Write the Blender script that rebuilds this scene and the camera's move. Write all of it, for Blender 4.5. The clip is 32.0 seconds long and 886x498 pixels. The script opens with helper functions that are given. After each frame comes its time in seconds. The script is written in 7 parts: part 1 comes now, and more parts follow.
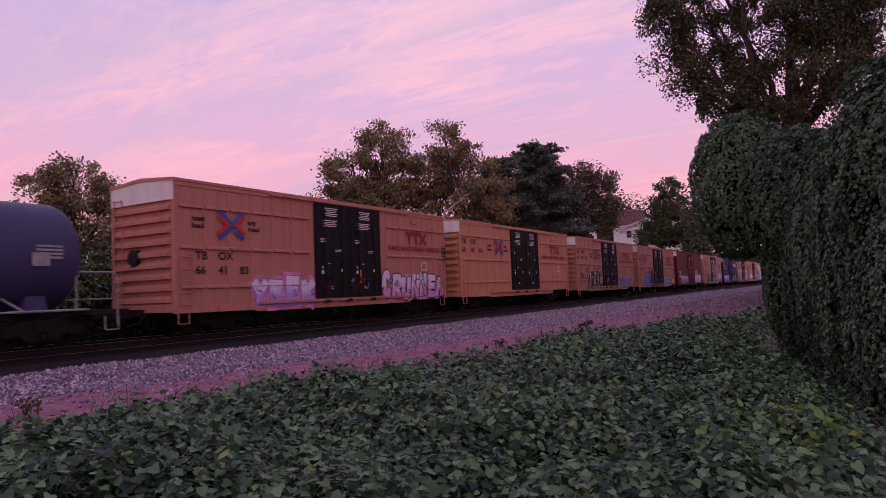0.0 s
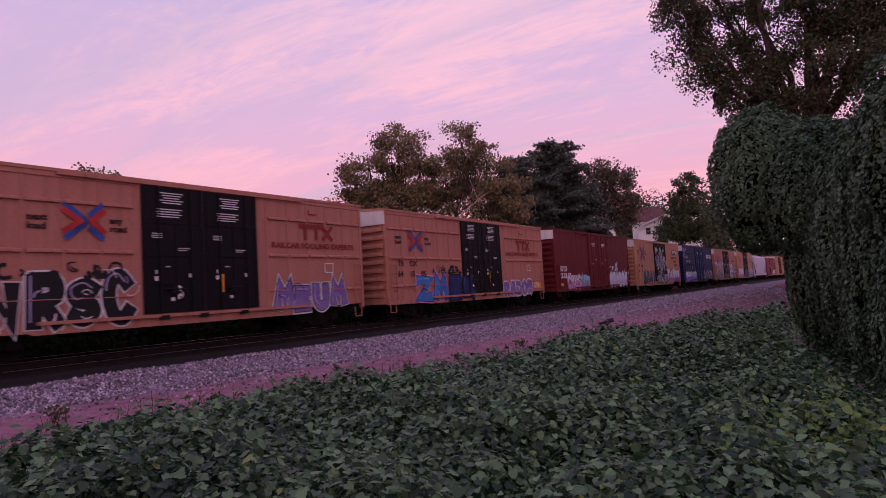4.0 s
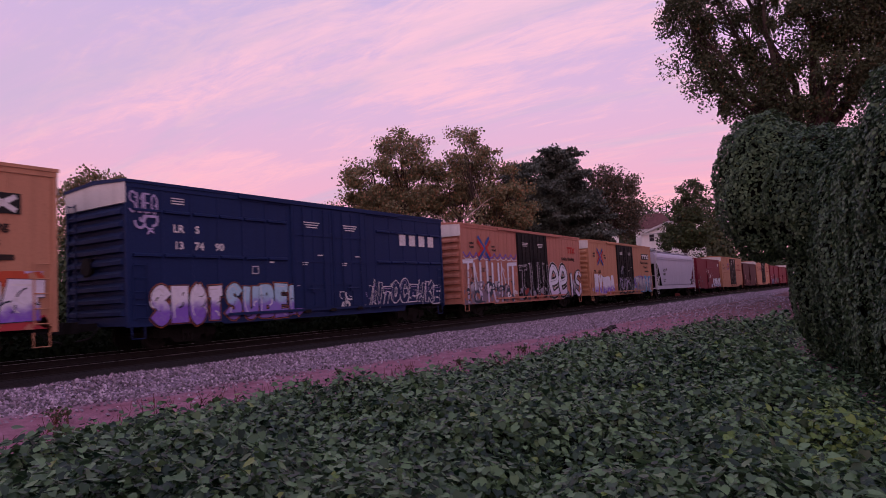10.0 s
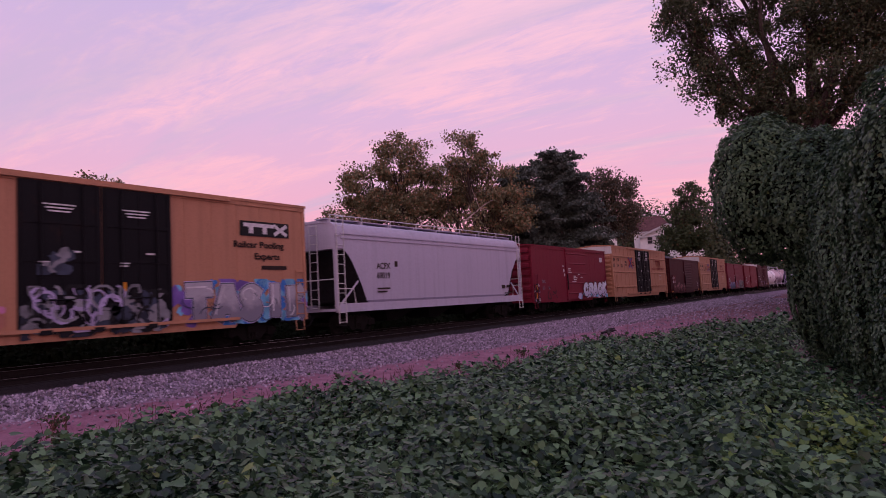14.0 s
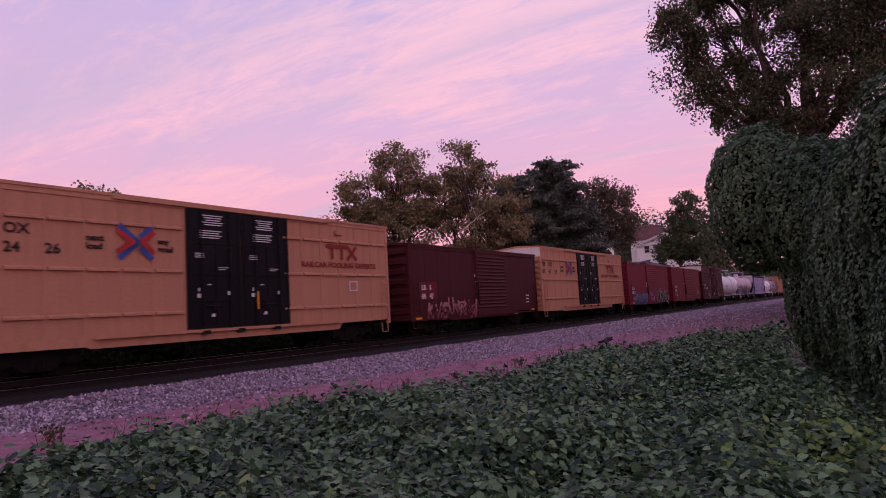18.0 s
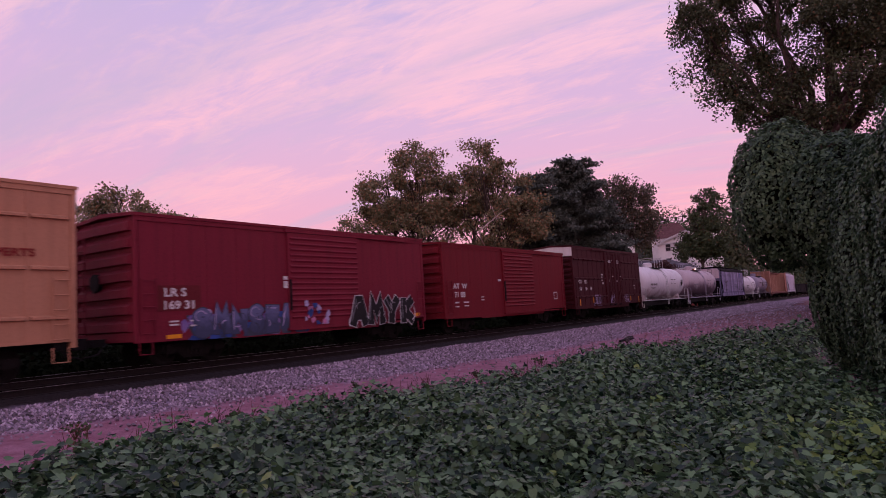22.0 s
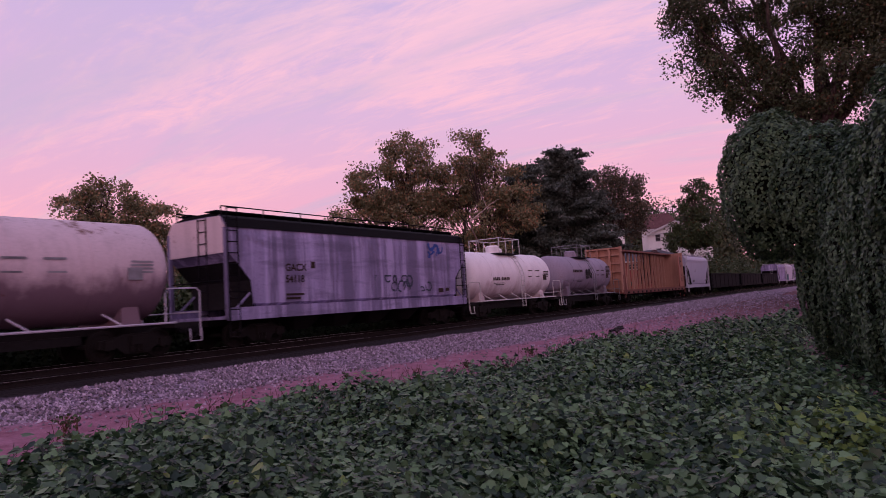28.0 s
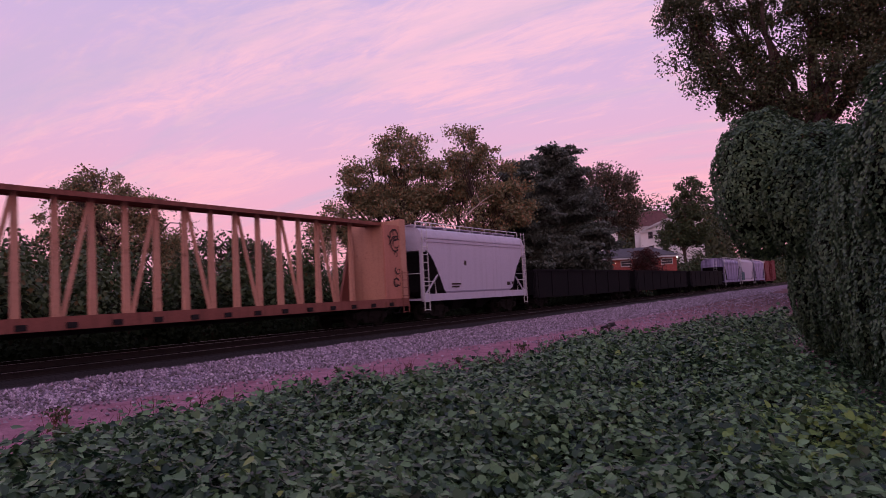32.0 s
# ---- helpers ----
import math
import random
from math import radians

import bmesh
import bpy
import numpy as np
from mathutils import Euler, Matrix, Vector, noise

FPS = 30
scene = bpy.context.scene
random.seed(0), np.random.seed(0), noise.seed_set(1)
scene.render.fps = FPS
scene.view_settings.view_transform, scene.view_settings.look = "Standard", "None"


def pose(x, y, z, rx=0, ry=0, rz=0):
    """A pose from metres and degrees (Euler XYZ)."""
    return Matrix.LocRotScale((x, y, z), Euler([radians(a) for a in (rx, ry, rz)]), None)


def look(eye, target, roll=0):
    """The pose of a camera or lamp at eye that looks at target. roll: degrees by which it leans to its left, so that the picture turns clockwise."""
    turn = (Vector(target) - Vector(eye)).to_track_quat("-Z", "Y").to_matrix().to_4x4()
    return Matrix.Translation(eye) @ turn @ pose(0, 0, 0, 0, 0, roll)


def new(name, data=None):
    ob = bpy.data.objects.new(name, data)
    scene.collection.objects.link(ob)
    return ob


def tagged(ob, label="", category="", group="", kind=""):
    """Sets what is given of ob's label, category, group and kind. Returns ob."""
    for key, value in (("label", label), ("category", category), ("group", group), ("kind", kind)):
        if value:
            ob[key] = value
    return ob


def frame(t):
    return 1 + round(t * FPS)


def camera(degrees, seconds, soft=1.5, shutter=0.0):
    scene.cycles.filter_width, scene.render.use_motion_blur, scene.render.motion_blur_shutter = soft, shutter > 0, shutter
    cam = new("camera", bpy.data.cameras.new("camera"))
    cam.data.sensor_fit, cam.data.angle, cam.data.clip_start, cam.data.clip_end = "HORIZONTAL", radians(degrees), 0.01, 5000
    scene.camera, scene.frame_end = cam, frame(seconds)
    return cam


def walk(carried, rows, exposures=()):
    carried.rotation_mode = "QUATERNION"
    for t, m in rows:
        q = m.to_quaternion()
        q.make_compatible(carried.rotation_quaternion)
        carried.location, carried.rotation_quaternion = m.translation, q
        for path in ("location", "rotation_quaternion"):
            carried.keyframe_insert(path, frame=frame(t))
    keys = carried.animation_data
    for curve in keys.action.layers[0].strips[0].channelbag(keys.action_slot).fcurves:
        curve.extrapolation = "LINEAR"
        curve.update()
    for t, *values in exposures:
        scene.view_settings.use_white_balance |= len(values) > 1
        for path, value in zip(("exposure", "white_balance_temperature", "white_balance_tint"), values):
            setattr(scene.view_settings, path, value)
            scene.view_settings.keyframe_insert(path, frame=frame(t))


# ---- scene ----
# The world: x runs along the track, y away from the camera, z up from the rail's top.
EYE = Vector((0.0, 0.0, 1.167))


def gaze(yaw, pitch, roll):
    a, b = radians(yaw), radians(pitch)
    return look(EYE, EYE + Vector((-math.sin(a) * math.cos(b), math.cos(a) * math.cos(b), math.sin(b))), roll)


cam = camera(67.2, 32.0, soft=0.9, shutter=0.25)
walk(cam, [
    (0.0, gaze(-59.11, 3.56, -2.16)), (0.5, gaze(-59.10, 3.64, -2.36)), (1.0, gaze(-59.10, 3.72, -2.55)), (1.5, gaze(-58.32, 3.71, -3.21)),
    (2.0, gaze(-57.62, 3.71, -3.26)), (2.5, gaze(-57.59, 3.65, -3.24)), (3.0, gaze(-57.59, 3.61, -3.30)), (3.5, gaze(-57.58, 3.66, -3.31)),
    (5.5, gaze(-57.48, 3.92, -3.48)), (6.0, gaze(-57.42, 3.94, -3.26)), (6.5, gaze(-57.38, 4.37, -2.93)), (7.0, gaze(-57.39, 4.54, -2.61)),
    (7.5, gaze(-57.41, 4.48, -2.63)), (8.0, gaze(-57.40, 4.41, -2.66)), (8.5, gaze(-57.37, 4.37, -2.72)), (9.0, gaze(-57.37, 4.28, -2.76)),
    (9.5, gaze(-57.33, 4.24, -2.82)), (10.0, gaze(-57.32, 4.18, -2.83)), (10.5, gaze(-57.30, 4.12, -2.85)), (11.0, gaze(-57.32, 4.09, -2.93)),
    (11.5, gaze(-57.31, 4.03, -2.97)), (12.0, gaze(-57.31, 3.95, -2.98)), (12.5, gaze(-57.52, 3.94, -3.04)), (13.0, gaze(-57.51, 4.31, -3.06)),
    (13.5, gaze(-57.51, 4.48, -3.08)), (14.0, gaze(-57.47, 4.49, -3.13)), (14.5, gaze(-57.49, 4.52, -3.15)), (16.5, gaze(-57.43, 4.52, -3.28)),
    (17.0, gaze(-57.44, 4.96, -3.23)), (17.5, gaze(-57.49, 5.13, -3.24)), (18.0, gaze(-57.76, 5.29, -3.30)), (18.5, gaze(-57.79, 5.45, -3.22)),
    (19.0, gaze(-57.73, 5.40, -3.20)), (19.5, gaze(-56.27, 5.45, -3.18)), (20.0, gaze(-55.71, 5.43, -3.21)), (20.5, gaze(-55.70, 5.49, -3.22)),
    (21.0, gaze(-55.70, 5.41, -3.26)), (21.5, gaze(-55.71, 5.39, -3.31)), (22.0, gaze(-56.10, 5.30, -3.37)), (22.5, gaze(-56.60, 5.20, -3.20)),
    (23.0, gaze(-56.89, 5.12, -3.24)), (23.5, gaze(-56.92, 5.05, -3.27)), (24.0, gaze(-56.91, 4.97, -3.29)), (24.5, gaze(-56.91, 4.90, -3.35)),
    (25.0, gaze(-56.88, 4.83, -3.35)), (25.5, gaze(-56.88, 4.77, -3.35)), (27.5, gaze(-56.84, 4.51, -3.50)), (28.0, gaze(-56.84, 4.45, -3.54)),
    (28.5, gaze(-56.84, 4.39, -3.50)), (29.0, gaze(-56.83, 4.33, -3.49)), (29.5, gaze(-56.84, 4.25, -3.55)), (30.0, gaze(-56.85, 4.17, -3.56)),
    (30.5, gaze(-56.81, 4.11, -3.58)), (31.0, gaze(-56.81, 4.00, -3.59)), (31.5, gaze(-57.11, 4.12, -3.23)), (32.0, gaze(-57.41, 4.02, -3.05)),
], exposures=[(0.0, 0.0), (32.0, 0.0)])

# ---- light ----
SUN_AZ, SUN_EL = radians(-118.0), radians(9.0)   # where the glow of the set sun stands: azimuth from +y, clockwise


def ramp(nt, fac, stops, mode="LINEAR"):
    n = nt.nodes.new("ShaderNodeValToRGB")
    n.color_ramp.interpolation = mode
    while len(n.color_ramp.elements) < len(stops):
        n.color_ramp.elements.new(0.5)
    for e, (p, c) in zip(n.color_ramp.elements, stops):
        e.position, e.color = p, (*c, 1) if len(c) == 3 else c
    nt.links.new(fac, n.inputs[0])
    return n.outputs[0]


def math_node(nt, op, a, b=0.0, c=0.0):
    n = nt.nodes.new("ShaderNodeMath")
    n.operation = op
    for i, v in enumerate((a, b, c)):
        if hasattr(v, "is_output"):
            nt.links.new(v, n.inputs[i])
        else:
            n.inputs[i].default_value = v
    return n.outputs[0]


def mix(nt, fac, a, b, kind="MIX"):
    n = nt.nodes.new("ShaderNodeMix")
    n.data_type, n.blend_type = "RGBA", kind
    for i, v in ((0, fac), (6, a), (7, b)):
        if hasattr(v, "is_output"):
            nt.links.new(v, n.inputs[i])
        else:
            n.inputs[i].default_value = v if i == 0 else (*v, 1)
    return n.outputs[2]


def mapped(nt, vec, scale, loc=(0, 0, 0), rot=(0, 0, 0)):
    n = nt.nodes.new("ShaderNodeMapping")
    nt.links.new(vec, n.inputs[0])
    n.inputs["Scale"].default_value, n.inputs["Location"].default_value = scale, loc
    n.inputs["Rotation"].default_value = rot
    return n.outputs[0]


def noise_node(nt, vec, scale, detail=4.0, rough=0.55, distort=0.0):
    n = nt.nodes.new("ShaderNodeTexNoise")
    nt.links.new(vec, n.inputs["Vector"])
    for k, v in (("Scale", scale), ("Detail", detail), ("Roughness", rough), ("Distortion", distort)):
        n.inputs[k].default_value = v
    return n.outputs[0]


def build_sky():
    world = bpy.data.worlds.new("dusk_sky")
    scene.world = world
    world.use_nodes = True
    nt = world.node_tree
    nt.nodes.clear()
    out, bg = nt.nodes.new("ShaderNodeOutputWorld"), nt.nodes.new("ShaderNodeBackground")
    nt.links.new(bg.outputs[0], out.inputs[0])
    sky = nt.nodes.new("ShaderNodeTexSky")
    sky.sky_type, sky.sun_disc = "NISHITA", False
    sky.sun_elevation, sky.sun_rotation = radians(1.0), SUN_AZ
    sky.air_density, sky.dust_density, sky.ozone_density = 1.5, 2.0, 3.0
    d = nt.nodes.new("ShaderNodeTexCoord").outputs["Generated"]
    sep = nt.nodes.new("ShaderNodeSeparateXYZ")
    nt.links.new(d, sep.inputs[0])
    # clouds lie on a flat layer: the direction divided by its height
    up = math_node(nt, "ADD", math_node(nt, "MAXIMUM", sep.outputs[2], 0.0), 0.16)
    comb = nt.nodes.new("ShaderNodeCombineXYZ")
    nt.links.new(math_node(nt, "DIVIDE", sep.outputs[0], up), comb.inputs[0])
    nt.links.new(math_node(nt, "DIVIDE", sep.outputs[1], up), comb.inputs[1])
    layer = comb.outputs[0]
    turned = mapped(nt, layer, (1, 1, 1), rot=(0, 0, radians(86)))
    soft = noise_node(nt, mapped(nt, turned, (0.42, 1.15, 1), (3.1, 0.7, 0)), 1.0, 5, 0.55, 0.9)
    fine = noise_node(nt, mapped(nt, turned, (1.5, 4.2, 1), (0.4, 2.2, 0)), 1.6, 7, 0.66, 1.4)
    wisp = noise_node(nt, mapped(nt, turned, (3.5, 9.0, 1), (5.0, 1.0, 0)), 2.0, 6, 0.7, 0.8)
    high = ramp(nt, sep.outputs[2], [(0.0, (0.90, 0.40, 0.50)), (0.12, (0.86, 0.405, 0.545)), (0.27, (0.69, 0.43, 0.645)), (0.55, (0.49, 0.42, 0.71)), (1.0, (0.42, 0.41, 0.74))])
    cloud = ramp(nt, sep.outputs[2], [(0.0, (0.94, 0.40, 0.48)), (0.25, (0.94, 0.49, 0.60)), (0.6, (0.84, 0.57, 0.71)), (1.0, (0.60, 0.50, 0.74))])
    dens = math_node(nt, "ADD", math_node(nt, "MULTIPLY", soft, 0.52), math_node(nt, "ADD", math_node(nt, "MULTIPLY", fine, 0.34), math_node(nt, "MULTIPLY", wisp, 0.16)))
    both = mix(nt, ramp(nt, dens, [(0.45, (0, 0, 0)), (0.61, (0.95, 0.95, 0.95))], "EASE"), high, cloud)
    veil = noise_node(nt, mapped(nt, turned, (0.35, 1.9, 1), (7.3, 4.0, 0)), 1.1, 5, 0.6, 0.8)
    grey = ramp(nt, math_node(nt, "ADD", math_node(nt, "MULTIPLY", veil, 0.8), math_node(nt, "MULTIPLY", fine, 0.2)), [(0.50, (0, 0, 0)), (0.64, (0.6, 0.6, 0.6))])
    both = mix(nt, grey, both, (0.56, 0.43, 0.62))
    final = mix(nt, 0.06, both, sky.outputs[0], "ADD")
    nt.links.new(final, bg.inputs[0])
    bg.inputs[1].default_value = 1.06


build_sky()
sun = new("sun", bpy.data.lights.new("sun", "SUN"))
sun.data.energy, sun.data.angle, sun.data.color = 0.42, radians(30), (1.0, 0.60, 0.62)
way = Vector((math.sin(SUN_AZ) * math.cos(SUN_EL), math.cos(SUN_AZ) * math.cos(SUN_EL), math.sin(SUN_EL)))
sun.matrix_world = look(way * 50, (0, 0, 0))


# ---- materials ----
def material(name):
    m = bpy.data.materials.new(name)
    m.use_nodes = True
    nt = m.node_tree
    return m, nt, nt.nodes["Principled BSDF"]


def coords(nt, which="Object"):
    return nt.nodes.new("ShaderNodeTexCoord").outputs[which]


def bump(nt, bsdf, height, strength, dist=0.02):
    n = nt.nodes.new("ShaderNodeBump")
    n.inputs["Strength"].default_value, n.inputs["Distance"].default_value = strength, dist
    nt.links.new(height, n.inputs["Height"])
    nt.links.new(n.outputs[0], bsdf.inputs["Normal"])


def paint(name, rgb, rough=0.55, dirt=0.35, rust=0.12, streak=0.4, fade=0.15, wide=False, grime=None):
    """Weathered paint on steel: soft blotches, rain streaks that run down, and specks of rust."""
    m, nt, b = material(name)
    c = coords(nt)
    blotch = noise_node(nt, mapped(nt, c, (0.5, 0.5, 0.9)), 1.0, 5, 0.6)
    run = noise_node(nt, mapped(nt, c, (1.15, 1.15, 0.10) if wide else (3.2, 3.2, 0.16)), 1.0, 7, 0.66)
    grain = noise_node(nt, c, 14.0, 4, 0.6)
    dark = tuple(v * (0.30 if wide else 0.42) + 0.003 for v in rgb)
    pale = tuple(min(1, v * 1.15 + 0.006) for v in rgb)
    col = mix(nt, math_node(nt, "MULTIPLY", ramp(nt, blotch, [(0.35, (0, 0, 0)), (0.7, (1, 1, 1))]), fade), rgb, pale)
    col = mix(nt, math_node(nt, "MULTIPLY", ramp(nt, run, [(0.46 if wide else 0.48, (0, 0, 0)), (0.54 if wide else 0.72, (1, 1, 1))]), streak), col, dark)
    col = mix(nt, math_node(nt, "MULTIPLY", ramp(nt, grain, [(0.45, (0, 0, 0)), (0.8, (1, 1, 1))]), dirt), col, dark)
    if wide:                  # chalky runs between the dark ones
        chalk = noise_node(nt, mapped(nt, c, (2.1, 2.1, 0.07), (4.0, 1.0, 2.0)), 1.0, 6, 0.7)
        col = mix(nt, math_node(nt, "MULTIPLY", ramp(nt, chalk, [(0.50, (0, 0, 0)), (0.60, (1, 1, 1))]), 0.75), col, tuple(min(0.8, v * 1.35 + 0.06) for v in rgb))
        belt = noise_node(nt, mapped(nt, c, (0.25, 0.25, 1.6), (1.0, 3.0, 5.0)), 1.0, 5, 0.65, 0.6)
        col = mix(nt, math_node(nt, "MULTIPLY", ramp(nt, belt, [(0.50, (0, 0, 0)), (0.62, (1, 1, 1))]), streak * 0.7), col, dark)
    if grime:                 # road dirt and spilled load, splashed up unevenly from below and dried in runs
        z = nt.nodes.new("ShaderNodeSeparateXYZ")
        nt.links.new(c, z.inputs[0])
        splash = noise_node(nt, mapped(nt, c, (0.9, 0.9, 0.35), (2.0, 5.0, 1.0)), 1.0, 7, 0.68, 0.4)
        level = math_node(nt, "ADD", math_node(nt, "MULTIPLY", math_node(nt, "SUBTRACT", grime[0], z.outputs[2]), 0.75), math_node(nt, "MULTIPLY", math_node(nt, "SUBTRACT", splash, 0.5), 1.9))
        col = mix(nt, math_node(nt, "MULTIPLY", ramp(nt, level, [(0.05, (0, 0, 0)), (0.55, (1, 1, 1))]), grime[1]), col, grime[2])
    spots = ramp(nt, math_node(nt, "MULTIPLY", noise_node(nt, mapped(nt, c, (1, 1, 0.6)), 3.0, 8, 0.7), blotch), [(0.33, (0, 0, 0)), (0.42, (1, 1, 1))])
    col = mix(nt, math_node(nt, "MULTIPLY", spots, rust), col, (0.11, 0.042, 0.022))
    nt.links.new(col, b.inputs["Base Color"])
    nt.links.new(math_node(nt, "ADD", math_node(nt, "MULTIPLY", grain, 0.3), rough - 0.1), b.inputs["Roughness"])
    b.inputs["Specular IOR Level"].default_value = 0.14
    bump(nt, b, math_node(nt, "ADD", math_node(nt, "MULTIPLY", grain, 0.3), blotch), 0.25, 0.03)
    return m


def plain(name, rgb, rough=0.6, metal=0.0, vary=0.25, scale=8.0):
    m, nt, b = material(name)
    n = noise_node(nt, coords(nt), scale, 5, 0.6)
    nt.links.new(mix(nt, ramp(nt, n, [(0.3, (0, 0, 0)), (0.75, (1, 1, 1))]), tuple(v * (1 - vary) for v in rgb), tuple(min(1, v * (1 + vary)) for v in rgb)), b.inputs["Base Color"])
    b.inputs["Roughness"].default_value, b.inputs["Metallic"].default_value = rough, metal
    b.inputs["Specular IOR Level"].default_value = 0.2
    bump(nt, b, n, 0.2, 0.01)
    return m


def leaf_mat(name, dark, light, odd, rough=0.55, odd_share=0.06, gloss=0.35, span=(0.15, 0.85), single=0.55, patch=0.5):
    """Leaves: each its own green, a few turning, with a dull sheen and a little light through them."""
    m, nt, b = material(name)
    r = nt.nodes.new("ShaderNodeNewGeometry").outputs["Random Per Island"]
    big = noise_node(nt, coords(nt), patch, 3, 0.5)
    col = mix(nt, ramp(nt, math_node(nt, "ADD", math_node(nt, "MULTIPLY", r, single), math_node(nt, "MULTIPLY", big, 1.05 - single)), [(span[0], (0, 0, 0)), (span[1], (1, 1, 1))]), dark, light)
    col = mix(nt, ramp(nt, r, [(0.0, (1, 1, 1)), (odd_share, (0, 0, 0))], "CONSTANT"), col, odd)
    nt.links.new(col, b.inputs["Base Color"])
    b.inputs["Roughness"].default_value = rough
    b.inputs["Specular IOR Level"].default_value = gloss
    tr = nt.nodes.new("ShaderNodeBsdfTranslucent")
    nt.links.new(col, tr.inputs[0])
    mx = nt.nodes.new("ShaderNodeMixShader")
    mx.inputs[0].default_value = 0.22
    nt.links.new(b.outputs[0], mx.inputs[1])
    nt.links.new(tr.outputs[0], mx.inputs[2])
    nt.links.new(mx.outputs[0], nt.nodes["Material Output"].inputs[0])
    return m


def ground_mat():
    """Packed reddish dirt with gravel drifting off the ballast, dead grass and a near-black track bed."""
    m, nt, b = material("dirt_and_gravel")
    c = coords(nt)
    stone = nt.nodes.new("ShaderNodeTexVoronoi")
    stone.inputs["Scale"].default_value = 16.0
    nt.links.new(c, stone.inputs["Vector"])
    big, mid, fine = noise_node(nt, c, 0.35, 4, 0.6), noise_node(nt, c, 2.2, 6, 0.65), noise_node(nt, c, 22.0, 5, 0.65)
    dirt = mix(nt, ramp(nt, mid, [(0.3, (0, 0, 0)), (0.7, (1, 1, 1))]), (0.18, 0.058, 0.088), (0.42, 0.200, 0.285))
    dirt = mix(nt, ramp(nt, fine, [(0.4, (0, 0, 0)), (0.75, (1, 1, 1))]), dirt, (0.25, 0.113, 0.160))
    grit = mix(nt, stone.outputs["Color"], (0.050, 0.035, 0.055), (0.38, 0.285, 0.40))
    y = nt.nodes.new("ShaderNodeSeparateXYZ")
    nt.links.new(c, y.inputs[0])
    edge = math_node(nt, "ADD", y.outputs[1], math_node(nt, "MULTIPLY", math_node(nt, "SUBTRACT", mid, 0.5), 2.6))
    edge = math_node(nt, "ADD", edge, math_node(nt, "MULTIPLY", math_node(nt, "SUBTRACT", big, 0.5), 2.0))
    # the gravel drifts further out along the line
    edge = math_node(nt, "ADD", edge, math_node(nt, "MULTIPLY", math_node(nt, "MINIMUM", y.outputs[0], 26.0), 0.10))
    gravel = ramp(nt, math_node(nt, "DIVIDE", edge, 30.0), [(0.462, (0, 0, 0)), (0.492, (1, 1, 1))])
    col = mix(nt, gravel, dirt, grit)
    # darker, mottled red earth further along, off the gravel
    dark_earth = math_node(nt, "ADD", math_node(nt, "MULTIPLY", y.outputs[0], 0.011), math_node(nt, "MULTIPLY", math_node(nt, "SUBTRACT", mid, 0.5), 0.8))
    dark_earth = math_node(nt, "MULTIPLY", ramp(nt, dark_earth, [(0.36, (0, 0, 0)), (0.62, (0.9, 0.9, 0.9))]), ramp(nt, math_node(nt, "DIVIDE", edge, 30.0), [(0.46, (1, 1, 1)), (0.56, (0.25, 0.25, 0.25))]))
    col = mix(nt, dark_earth, col, mix(nt, fine, (0.055, 0.020, 0.022), (0.16, 0.065, 0.075)))
    # near-black bed next to the rails, with the train's shade painted in
    dark_bed = math_node(nt, "ADD", y.outputs[1], math_node(nt, "MULTIPLY", math_node(nt, "SUBTRACT", mid, 0.5), 0.5))
    col = mix(nt, ramp(nt, math_node(nt, "DIVIDE", dark_bed, 30.0), [(0.524, (0, 0, 0)), (0.532, (1, 1, 1))]), col, mix(nt, stone.outputs["Color"], (0.005, 0.004, 0.005), (0.022, 0.015, 0.017)))
    grass = ramp(nt, math_node(nt, "DIVIDE", y.outputs[1], 60.0), [(0.37, (0, 0, 0)), (0.40, (1, 1, 1))])
    col = mix(nt, grass, col, mix(nt, mid, (0.012, 0.018, 0.009), (0.035, 0.042, 0.020)))
    nt.links.new(col, b.inputs["Base Color"])
    b.inputs["Roughness"].default_value = 0.95
    b.inputs["Specular IOR Level"].default_value = 0.2
    bump(nt, b, math_node(nt, "ADD", math_node(nt, "MULTIPLY", stone.outputs["Distance"], 0.6), fine), 0.7, 0.05)
    return m


def stone_mat():
    m, nt, b = material("ballast_stone")
    r = nt.nodes.new("ShaderNodeNewGeometry").outputs["Random Per Island"]
    col = ramp(nt, r, [(0.0, (0.035, 0.025, 0.038)), (0.4, (0.17, 0.120, 0.178)), (0.8, (0.38, 0.28, 0.40)), (1.0, (0.62, 0.50, 0.64))])
    col = mix(nt, 0.25, col, mix(nt, noise_node(nt, coords(nt), 9.0, 4), (0.08, 0.06, 0.05), (0.32, 0.28, 0.28)))
    nt.links.new(col, b.inputs["Base Color"])
    b.inputs["Roughness"].default_value = 0.85
    return m


